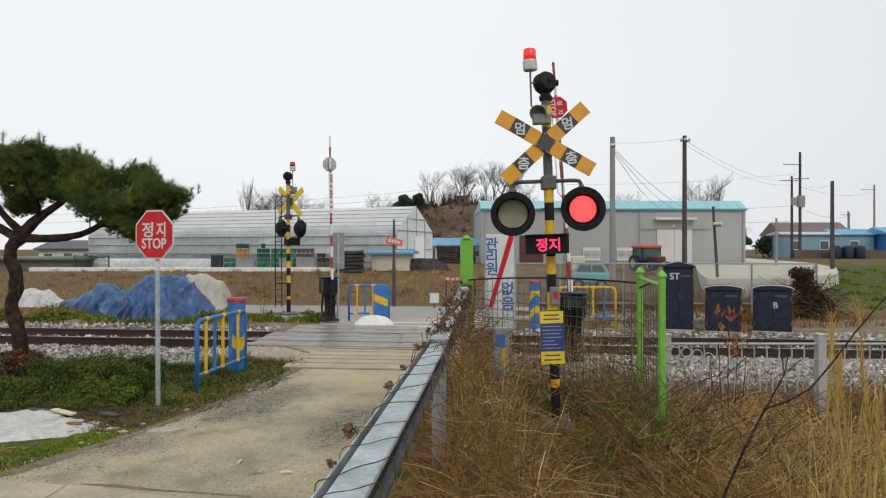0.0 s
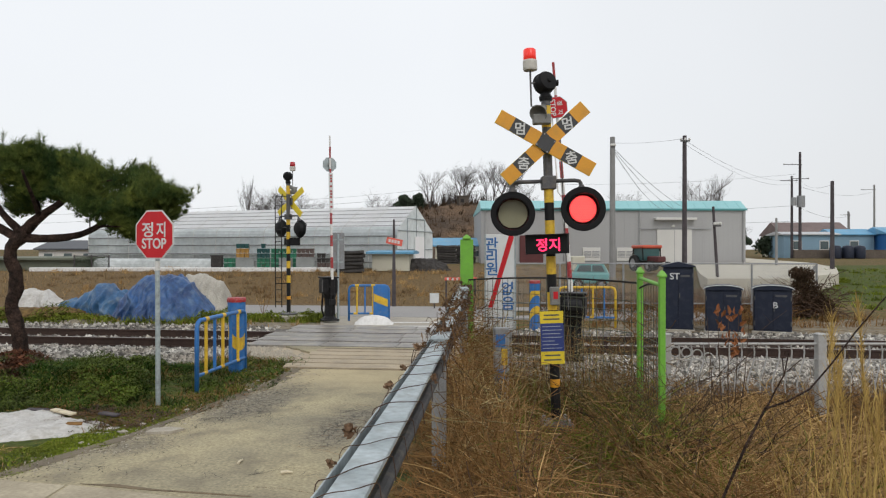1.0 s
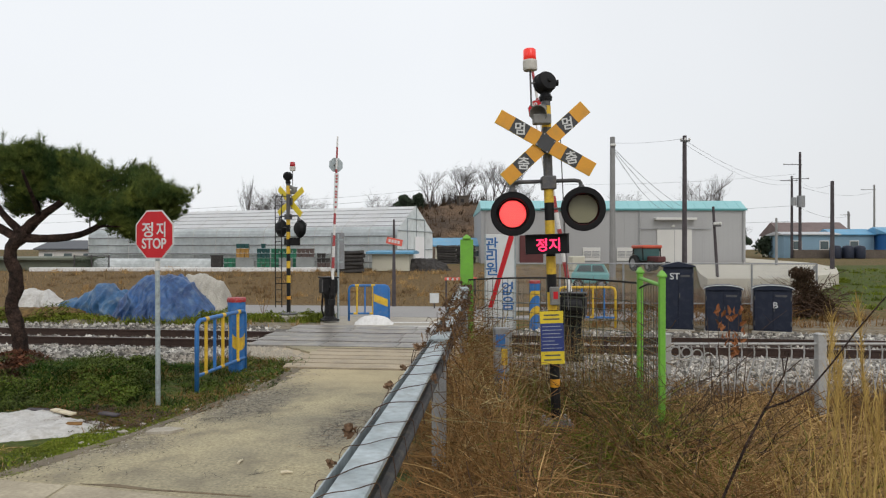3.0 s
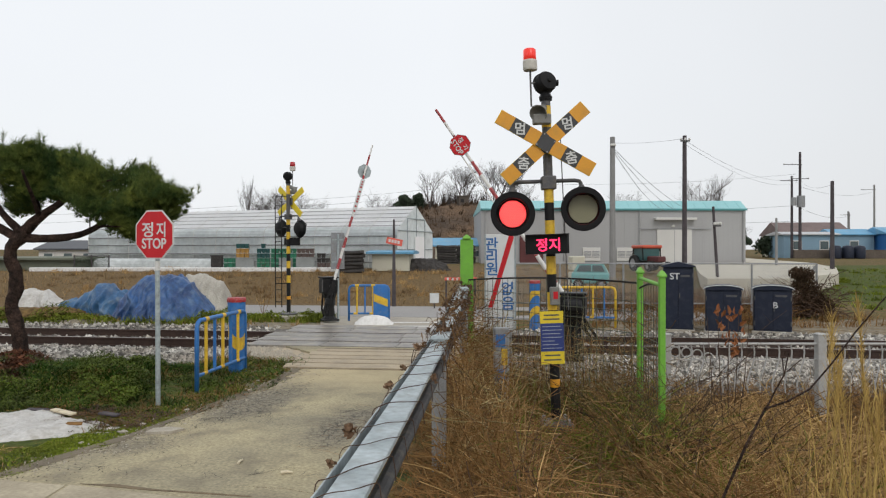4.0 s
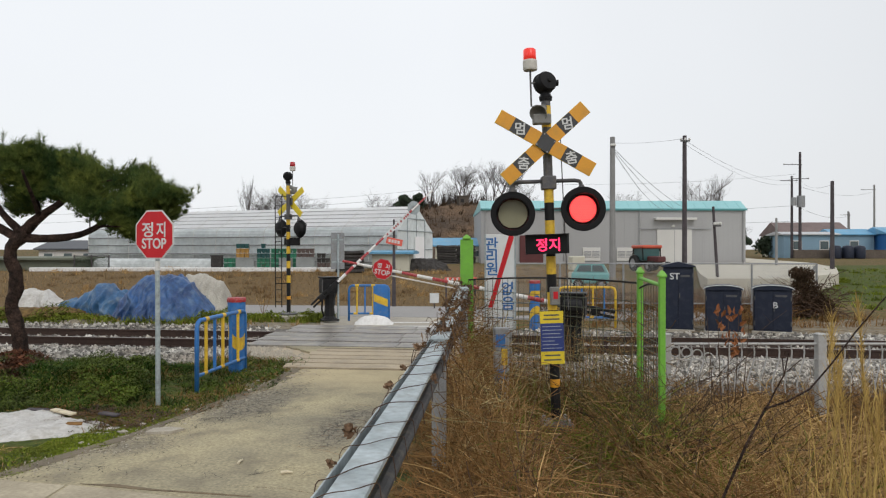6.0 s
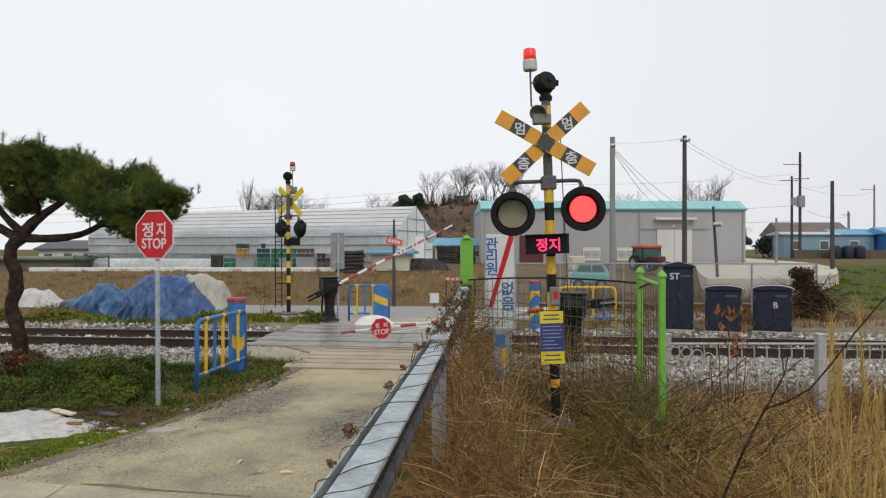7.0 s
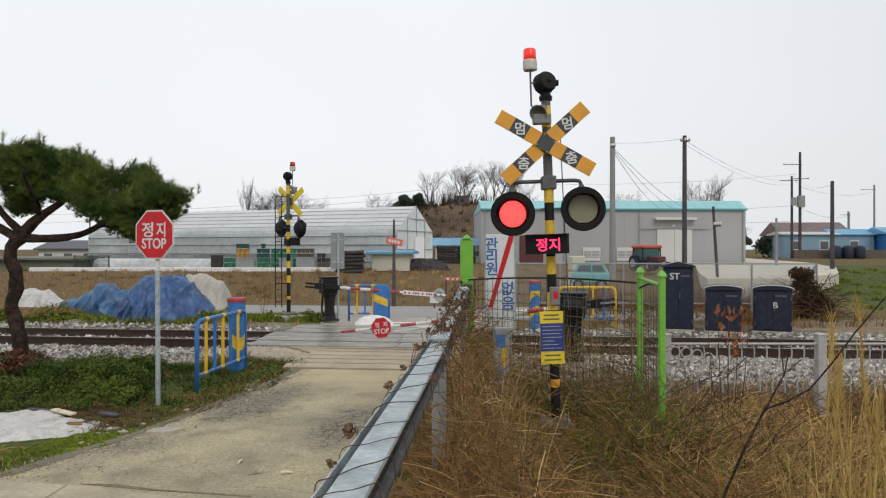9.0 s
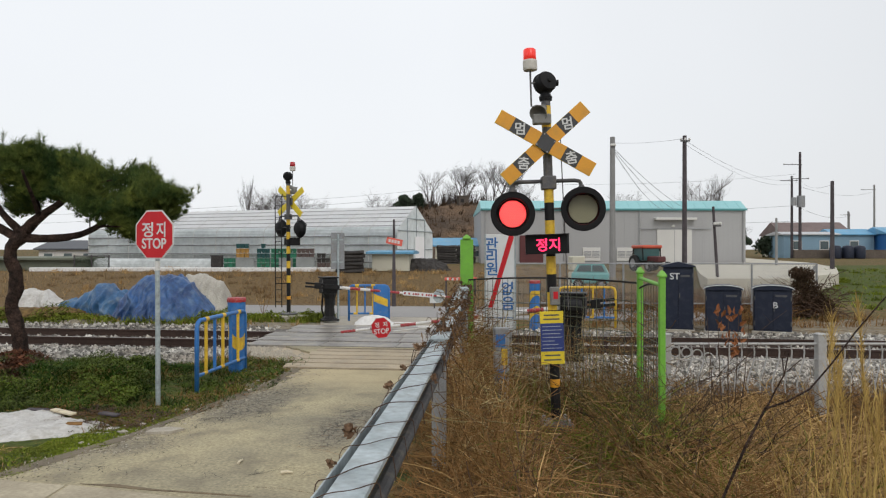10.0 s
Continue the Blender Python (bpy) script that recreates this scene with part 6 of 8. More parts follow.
draped_heap("white_heap", (-12.45, 21.6, 0.1), ((-0.7, 0.1), (-0.5, 0.5), (-0.2, 0.68), (0.1, 0.55), (0.45, 0.58), (0.7, 0.3), (1.1, 0.12), (1.2, 0.0)), 1.2, "sheet_film", "heap of bags under white plastic", 12, 0.7)
draped_heap("sandbag", (-1.78, 18.3, 0.0), ((-0.5, 0.0), (-0.45, 0.1), (-0.3, 0.2), (0.0, 0.25), (0.3, 0.2), (0.44, 0.1), (0.5, 0.0)), 0.6, "plastic", "white sandbag lying at the barrier", 15, 0.18, 2.0)
draped_cover("brush_heap", (-1.25, 41.0, 0.68), (3.2, 1.6, 0.7), "dark", "dark heap of brushwood beside the shed", 18, ((0, 0, 0.9, 1.0), (0.5, 0, 0.5, 0.7)))
draped_cover("sack", (-6.2, 41.0, 0.6), (1.0, 0.9, 1.15), "tarp_grey", "bulky pale sack beside the greenhouse", 19, ((0, 0, 1.0, 1.0),))


draped_cover("earth_mound", (-12.0, 20.1, -0.08), (3.8, 1.4, 0.36), "ground", "low brown earth mound with scattered rubbish", 23, ((0.2, 0, 0.9, 1.0), (-0.4, 0, 0.7, 0.7)), 4, 0.6)


def low_tunnel():
    t = thing("low_film_tunnel", (-17.0, 43.0, 0.62), 176, "low tunnel covered with dusty pale film", "cloche")
    arc = [(0.6 * math.cos(a), 0.75 * math.sin(a)) for a in (math.pi * i / 10 for i in range(11))]
    part("film", slab(arc, -4.2, 4.2, m=Matrix(((0, 0, 1, 0), (1, 0, 0, 0), (0, 1, 0, 0), (0, 0, 0, 1)))), M["skirt"], t, smooth=False)
    part("dark_base", box((8.6, 0.08, 0.16), (0, 0.66, 0.1), 0.02), M["dark"], t, "dark strip along the base")
    edging = part("white_edging", box((18, 0.3, 0.3), (-14.5, 40.2, 0.75), 0.05), M["plastic"])
    tagged(edging, "strip of white plastic edging along the field", "edging")


low_tunnel()


def crate_stack(x, y, cols, levels, label):
    """Columns of nested tapered crates, each with its own rim; levels name the colours from the ground up."""
    rng = random.Random(int(x * 70))
    s = thing("crate_stack", (x, y, 0.62), 0, label, "crates", "crate stacks")
    for i in range(cols):
        for j, material in enumerate(levels):
            if j == len(levels) - 1 and rng.random() < 0.2:
                continue
            at = pose(i * 0.245, rng.uniform(-0.03, 0.03), j * 0.275, 0, rng.uniform(-2, 2), rng.uniform(-4, 4))
            shared("crate", CRATE[material], s, at)
            shared("crate_rim", CRATE_RIM[material], s, at)


CRATE, CRATE_RIM = {}, {}
for m in ("crate_green", "crate_orange", "crate_teal", "crate_brown", "dark"):
    CRATE[m] = mesh_of("crate", lathe([(0.001, 0.0), (0.13, 0.0), (0.152, 0.21), (0.14, 0.215), (0.001, 0.2)], 4, m=pose(0, 0, 0, 0, 0, 45)), M[m])
    CRATE_RIM[m] = mesh_of("crate_rim", box((0.236, 0.236, 0.055), (0, 0, 0.225), 0.012), M[m])
for x, c, lv, lab in (
        (-12.45, 3, ("crate_green",) * 3, "low stack of bright green plastic crates"),
        (-11.75, 3, ("crate_brown", "crate_green", "crate_green", "crate_orange", "crate_orange", "crate_teal"), "tall stack of ochre and dark teal crates"),
        (-10.55, 3, ("crate_green", "crate_green", "crate_green", "crate_teal", "crate_teal", "crate_teal"), "tall stack of dark teal crates"),
        (-9.75, 6, ("crate_green",) * 5, "broad stack of bright green plastic crates"),
        (-8.25, 4, ("dark", "dark", "crate_brown", "crate_brown", "crate_brown"), "stack of brown plastic crates"),
        (-7.1, 3, ("crate_brown", "crate_brown", "dark", "dark"), "small stack of dark crates")):
    crate_stack(x, 40.55, c, lv, lab)
for x, w, h, m, lab in ((-12.95, 0.62, 0.95, "dark", "dark storage bin by the greenhouse"), (-11.3, 1.05, 0.82, "bin_grey", "cloudy grey plastic bin before the crates"), (-9.0, 0.7, 0.8, "bin_grey", "cloudy grey plastic bin before the crates"), (-7.85, 1.05, 0.84, "bin_grey", "cloudy grey plastic bin before the crates")):
    o = thing("storage_bin", (x, 40.27 if m != "dark" else 40.5, 0.62), 0, lab, "bin", "storage bins")
    part("bin_body", box((w, 0.1 if m != "dark" else 0.4, h), (0, 0, h / 2), 0.03), M[m], o)
    part("bin_rim", box((w + 0.05, 0.13 if m != "dark" else 0.45, 0.05), (0, 0, h), 0.015), M[m], o)
for x, y in ((-5.2, 39), (0.3, 58), (1.9, 59)):
    rng = random.Random(int(x * 9))
    w = thing("log_pile", (x, y, 0.6), 0, "dark stacked timber and pallets", "timber pile", "timber piles")
    me = mesh_of("log", rod((-0.75, 0, 0), (0.75, 0, 0), 0.11, seg=7), M["dark"])
    for j in range(6 if y < 50 else 8):
        for i in range(4):
            shared("log", me, w, pose(rng.uniform(-0.1, 0.1), i * 0.24, 0.12 + j * 0.2, 0, rng.uniform(-5, 5), rng.uniform(-9, 9)))


def sign_back():
    s = thing("sign_back", (-2.86, 18.95, 0.0), 0, "grey back of a sign on a steel post", "road sign")
    part("panel", box((0.36, 0.02, 0.98), (0.03, 0.04, 1.9), 0.006), M["galv_dark"], s)
    part("post", rod((0.05, -0.02, -0.1), (0.05, -0.02, 2.35), 0.03, seg=10), M["galv"], s)
    for z in (1.6, 2.2):
        part("clamp", box((0.3, 0.02, 0.04), (0.03, 0.015, z)), M["galv"], s)
    p = thing("timber_post", (-1.66, 23.9, 0.0), 0, "weathered timber post with an orange-red arrow sign", "post")
    part("shaft", rod((0, 0, -0.1), (0, 0, 2.95), 0.075, 0.035, 10), M["wood_pole"], p)
    part("arrow_board", box((0.55, 0.02, 0.22), (0.02, -0.09, 2.2), 0.004, turn=pose(0, 0, 0, 0, 12, 0)), M["pink"], p)
    for i in range(4):
        part("text_bar", box((0.07, 0.004, 0.1), (-0.14 + i * 0.1, -0.105, 2.235 - i * 0.021)), M["letter"], p)
    b = thing("small_white_board", (-0.28, 23.0, 0.0), 0, "small white board on a stake beside the road", "sign board")
    part("panel", box((0.3, 0.02, 0.32), (0, 0, 0.35), 0.004), M["white_board"], b)
    part("stake", rod((0, 0.03, -0.1), (0, 0.03, 0.5), 0.02, seg=8), M["wood_pole"], b)
    r = thing("red_barrier_tape", (0.55, 22.0, 0.0), 0, "red and white striped board on posts", "barricade")
    part("plank", box((1.0, 0.03, 0.09), (0, 0, 1.02), 0.004), M["pink"], r)
    for x in (-0.45, 0.45):
        part("leg", rod((x, 0.03, -0.1), (x, 0.03, 1.05), 0.025, seg=8), M["wood_pole"], r)
    for x in (-0.4, -0.25, -0.1):
        part("white_slash", box((0.06, 0.004, 0.08), (x, -0.018, 1.02)), M["letter"], r)


sign_back()


def chain_fence():
    f = thing("chain_link_fence", (0, 0, 0), 0, "galvanised chain-link fence along the yard", "fence")
    a, b = Vector((1.6, 21.0, 0)), Vector((10.9, 20.6, 0))
    top, n = 1.52, 5
    for i in range(n + 1):
        p = a.lerp(b, i / n)
        part("post", rod(p - Z * 0.2, p + Z * top, 0.03, seg=8), M["galv_dark"], f)
    part("top_rail", rod(a + Z * top, b + Z * top, 0.022, seg=8), M["galv_dark"], f)
    part("bottom_rail", rod(a + Z * 0.35, b + Z * 0.35, 0.02, seg=8), M["galv_dark"], f)
    verts, faces = [], []
    L = (b - a).length
    k = 0.0
    while k < L + 1.2:
        for s in (1, -1):
            u0, u1 = (k - 1.17, k) if s > 0 else (k, k - 1.17)
            p, q = a.lerp(b, max(0, min(1, u0 / L))) + Z * 0.35, a.lerp(b, max(0, min(1, u1 / L))) + Z * top
            i = len(verts)
            for e in (p, q):
                verts += [e + Vector((0.005, -0.004, 0)), e + Vector((-0.005, -0.004, 0)), e + Vector((0, 0.006, 0))]
            faces += [(i, i + 1, i + 4, i + 3), (i + 1, i + 2, i + 5, i + 4), (i + 2, i, i + 3, i + 5)]
        k += 0.085
    me = bpy.data.meshes.new("wire_mesh")
    me.from_pydata(verts, [], faces)
    me.materials.append(M["galv_dark"])
    tagged(new("wire_mesh", me), kind="stuff").parent = f


chain_fence()


def wheel(parent, x, y, z, r, w):
    t = part("wheel", lathe([(r * 0.55, -w / 2), (r * 0.95, -w / 2), (r, -w / 4), (r, w / 4), (r * 0.95, w / 2), (r * 0.55, w / 2)], 20, m=pose(x, y, z, 90, 0, 0)), M["tyre"], parent, "black tyre")
    part("rim", lathe([(r * 0.5, -w / 2 - 0.01), (r * 0.55, w / 2), (0.02, w / 2 + 0.01)], 14, m=pose(x, y, z, 90, 0, 0)), M["galv_dark"], t)


def vehicles():
    c = thing("small_van", (5.85, 28, 0.35), -14, "mint green small van parked behind the fence", "van")
    part("body", box((2.0, 1.5, 0.62), (0, 0, 0.66), 0.12), M["mint"], c)
    part("cabin", slab([(-0.9, 0.95), (-0.65, 1.42), (0.7, 1.42), (0.95, 0.95)], -0.7, 0.7, m=FRONT), M["mint"], c)
    part("windscreen", slab([(-0.72, 1.0), (-0.55, 1.34), (0.05, 1.34), (0.05, 1.0)], 0.7, 0.72, m=FRONT), M["glass"], c)
    part("side_window", slab([(0.12, 1.0), (0.12, 1.34), (0.62, 1.34), (0.78, 1.0)], 0.7, 0.72, m=FRONT), M["glass"], c)
    for x in (-0.62, 0.62):
        wheel(c, x, -0.72, 0.3, 0.29, 0.18), wheel(c, x, 0.72, 0.3, 0.29, 0.18)
    part("bumper", box((0.1, 1.4, 0.16), (-1.02, 0, 0.45), 0.03), M["greysteel"], c)
    t = thing("tractor", (11.1, 38.5, 0.75), -75, "tractor with an orange-red roof and glazed cab", "tractor")
    part("roof", box((1.35, 1.4, 0.2), (0, 0, 1.5), 0.07), M["tractor_red"], t, "orange-red cab roof")
    for x in (-0.6, 0.6):
        for y in (-0.6, 0.6):
            part("cab_pillar", rod((x, y, 0.7), (x * 0.9, y, 1.45), 0.04, seg=6), M["black"], t)
    part("cab_glass", box((1.12, 1.12, 0.75), (0, 0, 1.05), 0.03), M["cab_glass"], t, "tinted cab glass")
    part("bonnet", box((1.2, 0.6, 0.35), (1.1, 0, 0.75), 0.08), M["dark_red"], t)
    part("body", box((2.0, 0.6, 0.3), (0.3, 0, 0.5), 0.05), M["dark"], t)
    for y in (-0.65, 0.65):
        wheel(t, -0.3, y, 0.5, 0.5, 0.3), wheel(t, 1.3, y, 0.3, 0.3, 0.22)
    c.scale, t.scale = (0.72, 0.72, 0.72), (0.88, 0.88, 0.88)
    for i, x in enumerate((48.9, 50.45, 51.9)):
        k = thing("black_water_tank", (x, 88, 0.7), 0, "rounded black plastic water tank", "tank", "black tanks")
        part("shell", lathe([(0.64, 0), (0.7, 0.2), (0.7, 1.35), (0.55, 1.62), (0.15, 1.7)], 18), M["navy"], k, smooth=True)
    w = part("field_wall", box((18, 0.3, 1.3), (53.5, 89.6, 1.2), 0.03), M["brown_wall"])
    tagged(w, "low grey-brown wall before the houses", "wall", kind="structure")


    b = thing("wrapped_bale", (6.05, 32, 0.25), 8, "tan wrapped bale stacked behind the fence", "bale")
    for z in (0.35, 1.05):
        part("bale_block", box((0.62, 0.6, 0.66), (0, 0, z), 0.06), M["cream"], b)


vehicles()


# ---- vegetation ----
def blades(name, material, spots, seed, h0, h1, r, lean, label, category, sag=0.25, base_z=None, tilt_range=1.0, seg=3):
    """Many thin, bent, three-sided stalks; spots gives their feet."""
    rng = random.Random(seed)
    verts, faces = [], []
    for x, y in spots(rng):
        z = (ground_z(x, y) if base_z is None else base_z) - 0.02
        h = rng.uniform(h0, h1)
        if 0.7 < x < 1.7 and 4.4 < y < 8.1 and rng.random() < 0.85:
            h = min(h, rng.uniform(0.12, 0.36))   # trodden down before the signal
        a = rng.uniform(0, math.tau)
        d = Vector((math.cos(a), math.sin(a), 0)) * lean * rng.uniform(0.1, tilt_range)
        p = Vector((x, y, z))
        rr = r * rng.uniform(0.6, 1.3)
        side = Vector((math.cos(a + 1.57), math.sin(a + 1.57), 0))
        back = Vector((math.cos(a), math.sin(a), 0))
        ring = None
        for k in range(seg + 1):
            t = k / seg
            c = p + d * h * (t + sag * t * t * t) + Z * h * (t - sag * lean * t * t * 0.8) + Vector((rng.uniform(-1, 1), rng.uniform(-1, 1), 0)) * 0.02 * t
            i = len(verts)
            if k == seg:
                verts.append(c)
                faces += [(ring, ring + 1, i), (ring + 1, ring + 2, i), (ring + 2, ring, i)]
            else:
                w = rr * (1 - 0.55 * t)
                verts += [c + side * w, c - side * w, c + back * w]
                if ring is not None:
                    faces += [(ring, ring + 1, i + 1, i), (ring + 1, ring + 2, i + 2, i + 1), (ring + 2, ring, i, i + 2)]
                ring = i
    me = bpy.data.meshes.new(name)
    me.from_pydata(verts, [], faces)
    me.materials.append(M[material])
    return tagged(new(name, me), label, category, kind="stuff")


def patch(n, x0, x1, y0, y1, keep=None, clump=0):
    def spots(rng):
        cs = [(rng.uniform(x0, x1), rng.uniform(y0, y1)) for _ in range(clump)] if clump else None
        out = []
        while len(out) < n:
            if cs and rng.random() < 0.75:
                c = rng.choice(cs)
                x, y = rng.gauss(c[0], 0.14), rng.gauss(c[1], 0.14)
                if not (x0 <= x <= x1 and y0 <= y <= y1):
                    continue
            else:
                x, y = rng.uniform(x0, x1), rng.uniform(y0, y1)
            if keep is None or keep(x, y):
                out.append((x, y))
        return out
    return spots


def lane_edge(y):
    return float(np.interp(y, (3.2, 4.6, 5.4, 6.1, 7.5, 8.9, 10.3, 11.8, 13.2), (-7.6, -5.6, -4.4, -3.75, -3.15, -2.8, -2.45, -2.3, -2.35)))


def off_track(x, y):
    return y - track_y(x) < -3.15 or y - track_y(x) > 2.35


def verge(x, y):
    return x < lane_edge(y) + 0.10 + 0.12 * noise.noise((x * 2, y * 2, 5)) and off_track(x, y)


def off_sheet(x, y):
    return verge(x, y) and not (-6.6 < x < -4.0 and 6.95 < y < 8.45)


def leaf_cover(name, material, n, x0, x1, y0, y1, keep, size, high, seed, label):
    """Small folded leaves lying over each other in low cushions."""
    rng = random.Random(seed)
    verts, faces = [], []
    while n:
        x, y = rng.uniform(x0, x1), rng.uniform(y0, y1)
        cushion = noise.noise((x * 1.6, y * 1.6, seed)) + 0.5 * noise.noise((x * 4, y * 4, seed))
        if not keep(x, y) or cushion < rng.uniform(-0.5, 0.25):
            continue
        n -= 1
        z = ground_z(x, y) + max(0.0, 0.35 + cushion) * high * rng.uniform(0.4, 1.0)
        e = Euler((rng.uniform(-0.8, 0.8), rng.uniform(-0.8, 0.8), rng.uniform(0, 6.3))).to_matrix()
        w, i = size * rng.uniform(0.6, 1.5), len(verts)
        for q in ((-1, 0, 0), (0, 0.45, -0.16), (0, -0.45, -0.16), (1.1, 0, -0.1)):
            verts.append(Vector((x, y, z)) + e @ Vector(q) * w)
        faces += [(i, i + 2, i + 3), (i, i + 3, i + 1)]
    me = bpy.data.meshes.new(name)
    me.from_pydata(verts, [], faces)
    me.materials.append(M[material])
    tagged(new(name, me), label, "weeds", kind="stuff")


# foreground weeds beside the guard rail
def rail_side(x, y):
    return x > -0.34 + (y - 2.4) * 0.08 + (0.12 if y < 5 else 0.02)


blades("dry_weeds", "dry", patch(2600, -0.3, 2.0, 2.6, 7.2, rail_side, 60), 31, 0.3, 0.95, 0.003, 1.0, "tangle of dry brown weeds beside the guard rail", "weeds", 0.6, tilt_range=1.3, seg=5)
blades("dry_weeds", "dry", patch(1300, 0.2, 2.6, 6.5, 11.0, rail_side, 50), 32, 0.25, 0.7, 0.0045, 0.6, "dry brown weeds round the signal foot", "weeds", 0.5, seg=4)
blades("dry_weeds", "twig", patch(150, 0.1, 2.4, 3.2, 9.0, rail_side, 30), 33, 0.6, 1.25, 0.0028, 0.4, "dark dead weed stalks", "weeds", 0.4, seg=5)
blades("dead_stalks", "straw", patch(260, 0.0, 2.2, 2.8, 8.0, rail_side, 24), 44, 0.5, 1.15, 0.0036, 0.8, "pale dead weed stalks leaning over", "weeds", 0.6, seg=5)
blades("weeds", "grass", patch(2000, 0.4, 2.4, 3.2, 9.5, rail_side, 40), 34, 0.25, 0.75, 0.004, 0.5, "thin green weeds among dry stalks", "weeds", 0.5, seg=4)
blades("flattened_grass", "straw", patch(5200, 2.3, 7.5, 5.8, 9.6, lambda x, y: x < 3.9 or y < 8.2, 60), 35, 0.12, 0.34, 0.0055, 1.3, "flattened straw-coloured grass", "grass", 0.7, tilt_range=1.4, seg=4)
blades("dry_weeds", "dry", patch(900, 1.8, 6.0, 3.0, 7.0, None, 40), 36, 0.25, 0.7, 0.003, 0.8, "dry brown grass at the field edge", "weeds", 0.6, seg=4)
blades("weeds", "grass", patch(3400, 2.1, 5.0, 3.2, 6.5, None, 26), 37, 0.1, 0.34, 0.0036, 0.6, "thin green grass among straw", "grass", 0.6, seg=4)
blades("flattened_grass", "straw", patch(4200, 1.9, 4.0, 4.2, 7.4, None, 50), 135, 0.15, 0.42, 0.0046, 1.3, "flattened straw-coloured grass", "grass", 0.7, tilt_range=1.4, seg=3)
blades("pale_weeds", "pale_weed", patch(2600, 1.7, 3.3, 4.0, 7.6, None, 90), 372, 0.1, 0.36, 0.004, 0.8, "pale withered grass among the straw", "weeds", 0.6, seg=3)
blades("pale_weeds", "pale_weed", patch(1500, 1.2, 4.4, 4.0, 8.0, None, 70), 371, 0.15, 0.5, 0.003, 0.8, "pale withered grass among the weeds", "weeds", 0.6, seg=4)
blades("reed_grass", "reed", patch(120, 2.1, 3.2, 3.3, 4.5, None, 16), 38, 1.15, 1.75, 0.0045, 0.16, "tall golden reed stalks", "reeds", 0.8, seg=6)
blades("reed_grass", "reed", patch(240, 2.25, 3.6, 3.4, 5.2, None, 16), 39, 0.5, 1.25, 0.004, 0.28, "golden reed leaves bending over", "reeds", 1.0, seg=6)
blades("rail_weeds", "dry", patch(220, 0.1, 0.75, 6.6, 11.3, lambda x, y: x > 0.06 + (y - 6.6) * 0.075, 30), 52, 0.6, 1.35, 0.0036, 0.55, "tall dry weeds leaning on the guard rail", "weeds", 0.5, seg=5)
blades("rail_weeds", "straw", patch(260, -0.1, 0.75, 5.0, 11.3, lambda x, y: x > -0.06 + (y - 5.0) * 0.075, 30), 53, 0.6, 1.3, 0.0036, 0.4, "pale dry weeds leaning on the guard rail", "weeds", 0.5, seg=5)
blades("verge_moss", "mossy", patch(5200, -7.0, -2.2, 5.2, 13.0, lambda x, y: off_sheet(x, y) and x > lane_edge(y) - 0.65, 120), 54, 0.02, 0.09, 0.006, 0.9, "bright yellow-green moss and grass along the lane", "grass", 0.5, seg=2)


blades("rail_verge", "dry", patch(2200, -0.8, 0.4, 4.2, 12.5, lambda x, y: -0.74 + (y - 4.5) * 0.1 < x < 0.0 + (y - 6.2) * 0.08, 60), 74, 0.06, 0.3, 0.004, 0.9, "low dry weeds under the guard rail", "weeds", 0.6, seg=4)


def tangle(name, material, n, x0, x1, y0, y1, z0, z1, r, seed, label):
    """Dead stems lying every way through each other."""
    rng = random.Random(seed)
    verts, faces = [], []
    while n:
        x, y = rng.uniform(x0, x1), rng.uniform(y0, y1)
        if not rail_side(x, y):
            continue
        n -= 1
        trod = 0.35 if 0.7 < x < 1.7 and 4.4 < y < 8.1 else 1.0
        p = Vector((x, y, ground_z(x, y) + rng.uniform(z0, z1) * trod * rng.uniform(0.3, 1)))
        a = rng.uniform(0, math.tau)
        d = Vector((math.cos(a), math.sin(a), rng.uniform(-0.5, 0.9) * trod)).normalized()
        step, rr, last = rng.uniform(0.05, 0.13), r * rng.uniform(0.6, 1.4), None
        for k in range(6):
            u = d.cross(Z).normalized() * rr
            w = d.cross(u).normalized() * rr
            i = len(verts)
            verts += [p + u, p - u * 0.5 + w * 0.87, p - u * 0.5 - w * 0.87]
            if last is not None:
                faces += [(last, last + 1, i + 1, i), (last + 1, last + 2, i + 2, i + 1), (last + 2, last, i, i + 2)]
            last = i
            p = p + d * step
            d = (d + Vector((rng.uniform(-1, 1), rng.uniform(-1, 1), rng.uniform(-1.0, 0.7))) * 0.3).normalized()
    me = bpy.data.meshes.new(name)
    me.from_pydata(verts, [], faces)
    me.materials.append(M[material])
    tagged(new(name, me), label, "weeds", kind="stuff")


tangle("weed_tangle", "dry", 1500, -0.1, 2.6, 5.2, 8.5, 0.02, 0.5, 0.003, 72, "low tangle of dead brown weed stems")
tangle("green_tangle", "grass", 800, 0.5, 3.2, 3.2, 8.5, 0.02, 0.55, 0.0026, 80, "green stems woven through dead weeds")
tangle("weed_tangle", "dry", 2700, -0.3, 2.6, 2.6, 5.4, 0.05, 0.8, 0.0026, 55, "tangle of dead brown weed stems")
tangle("weed_tangle", "twig", 380, -0.1, 2.8, 2.8, 9.0, 0.05, 0.95, 0.0026, 56, "tangle of dark dead weed stems")
tangle("weed_tangle", "straw", 1300, -0.1, 3.4, 2.8, 9.0, 0.05, 0.7, 0.0028, 57, "tangle of pale dead weed stems")
tangle("weed_tangle", "pale_weed", 260, 0.0, 0.9, 5.5, 11.0, 0.1, 1.1, 0.003, 381, "pale creeper stems hanging behind the guard rail")
tangle("weed_tangle", "dry", 380, 0.0, 0.6, 5.5, 11.4, 0.2, 1.3, 0.0032, 58, "dead creeper stems hanging on the guard rail")
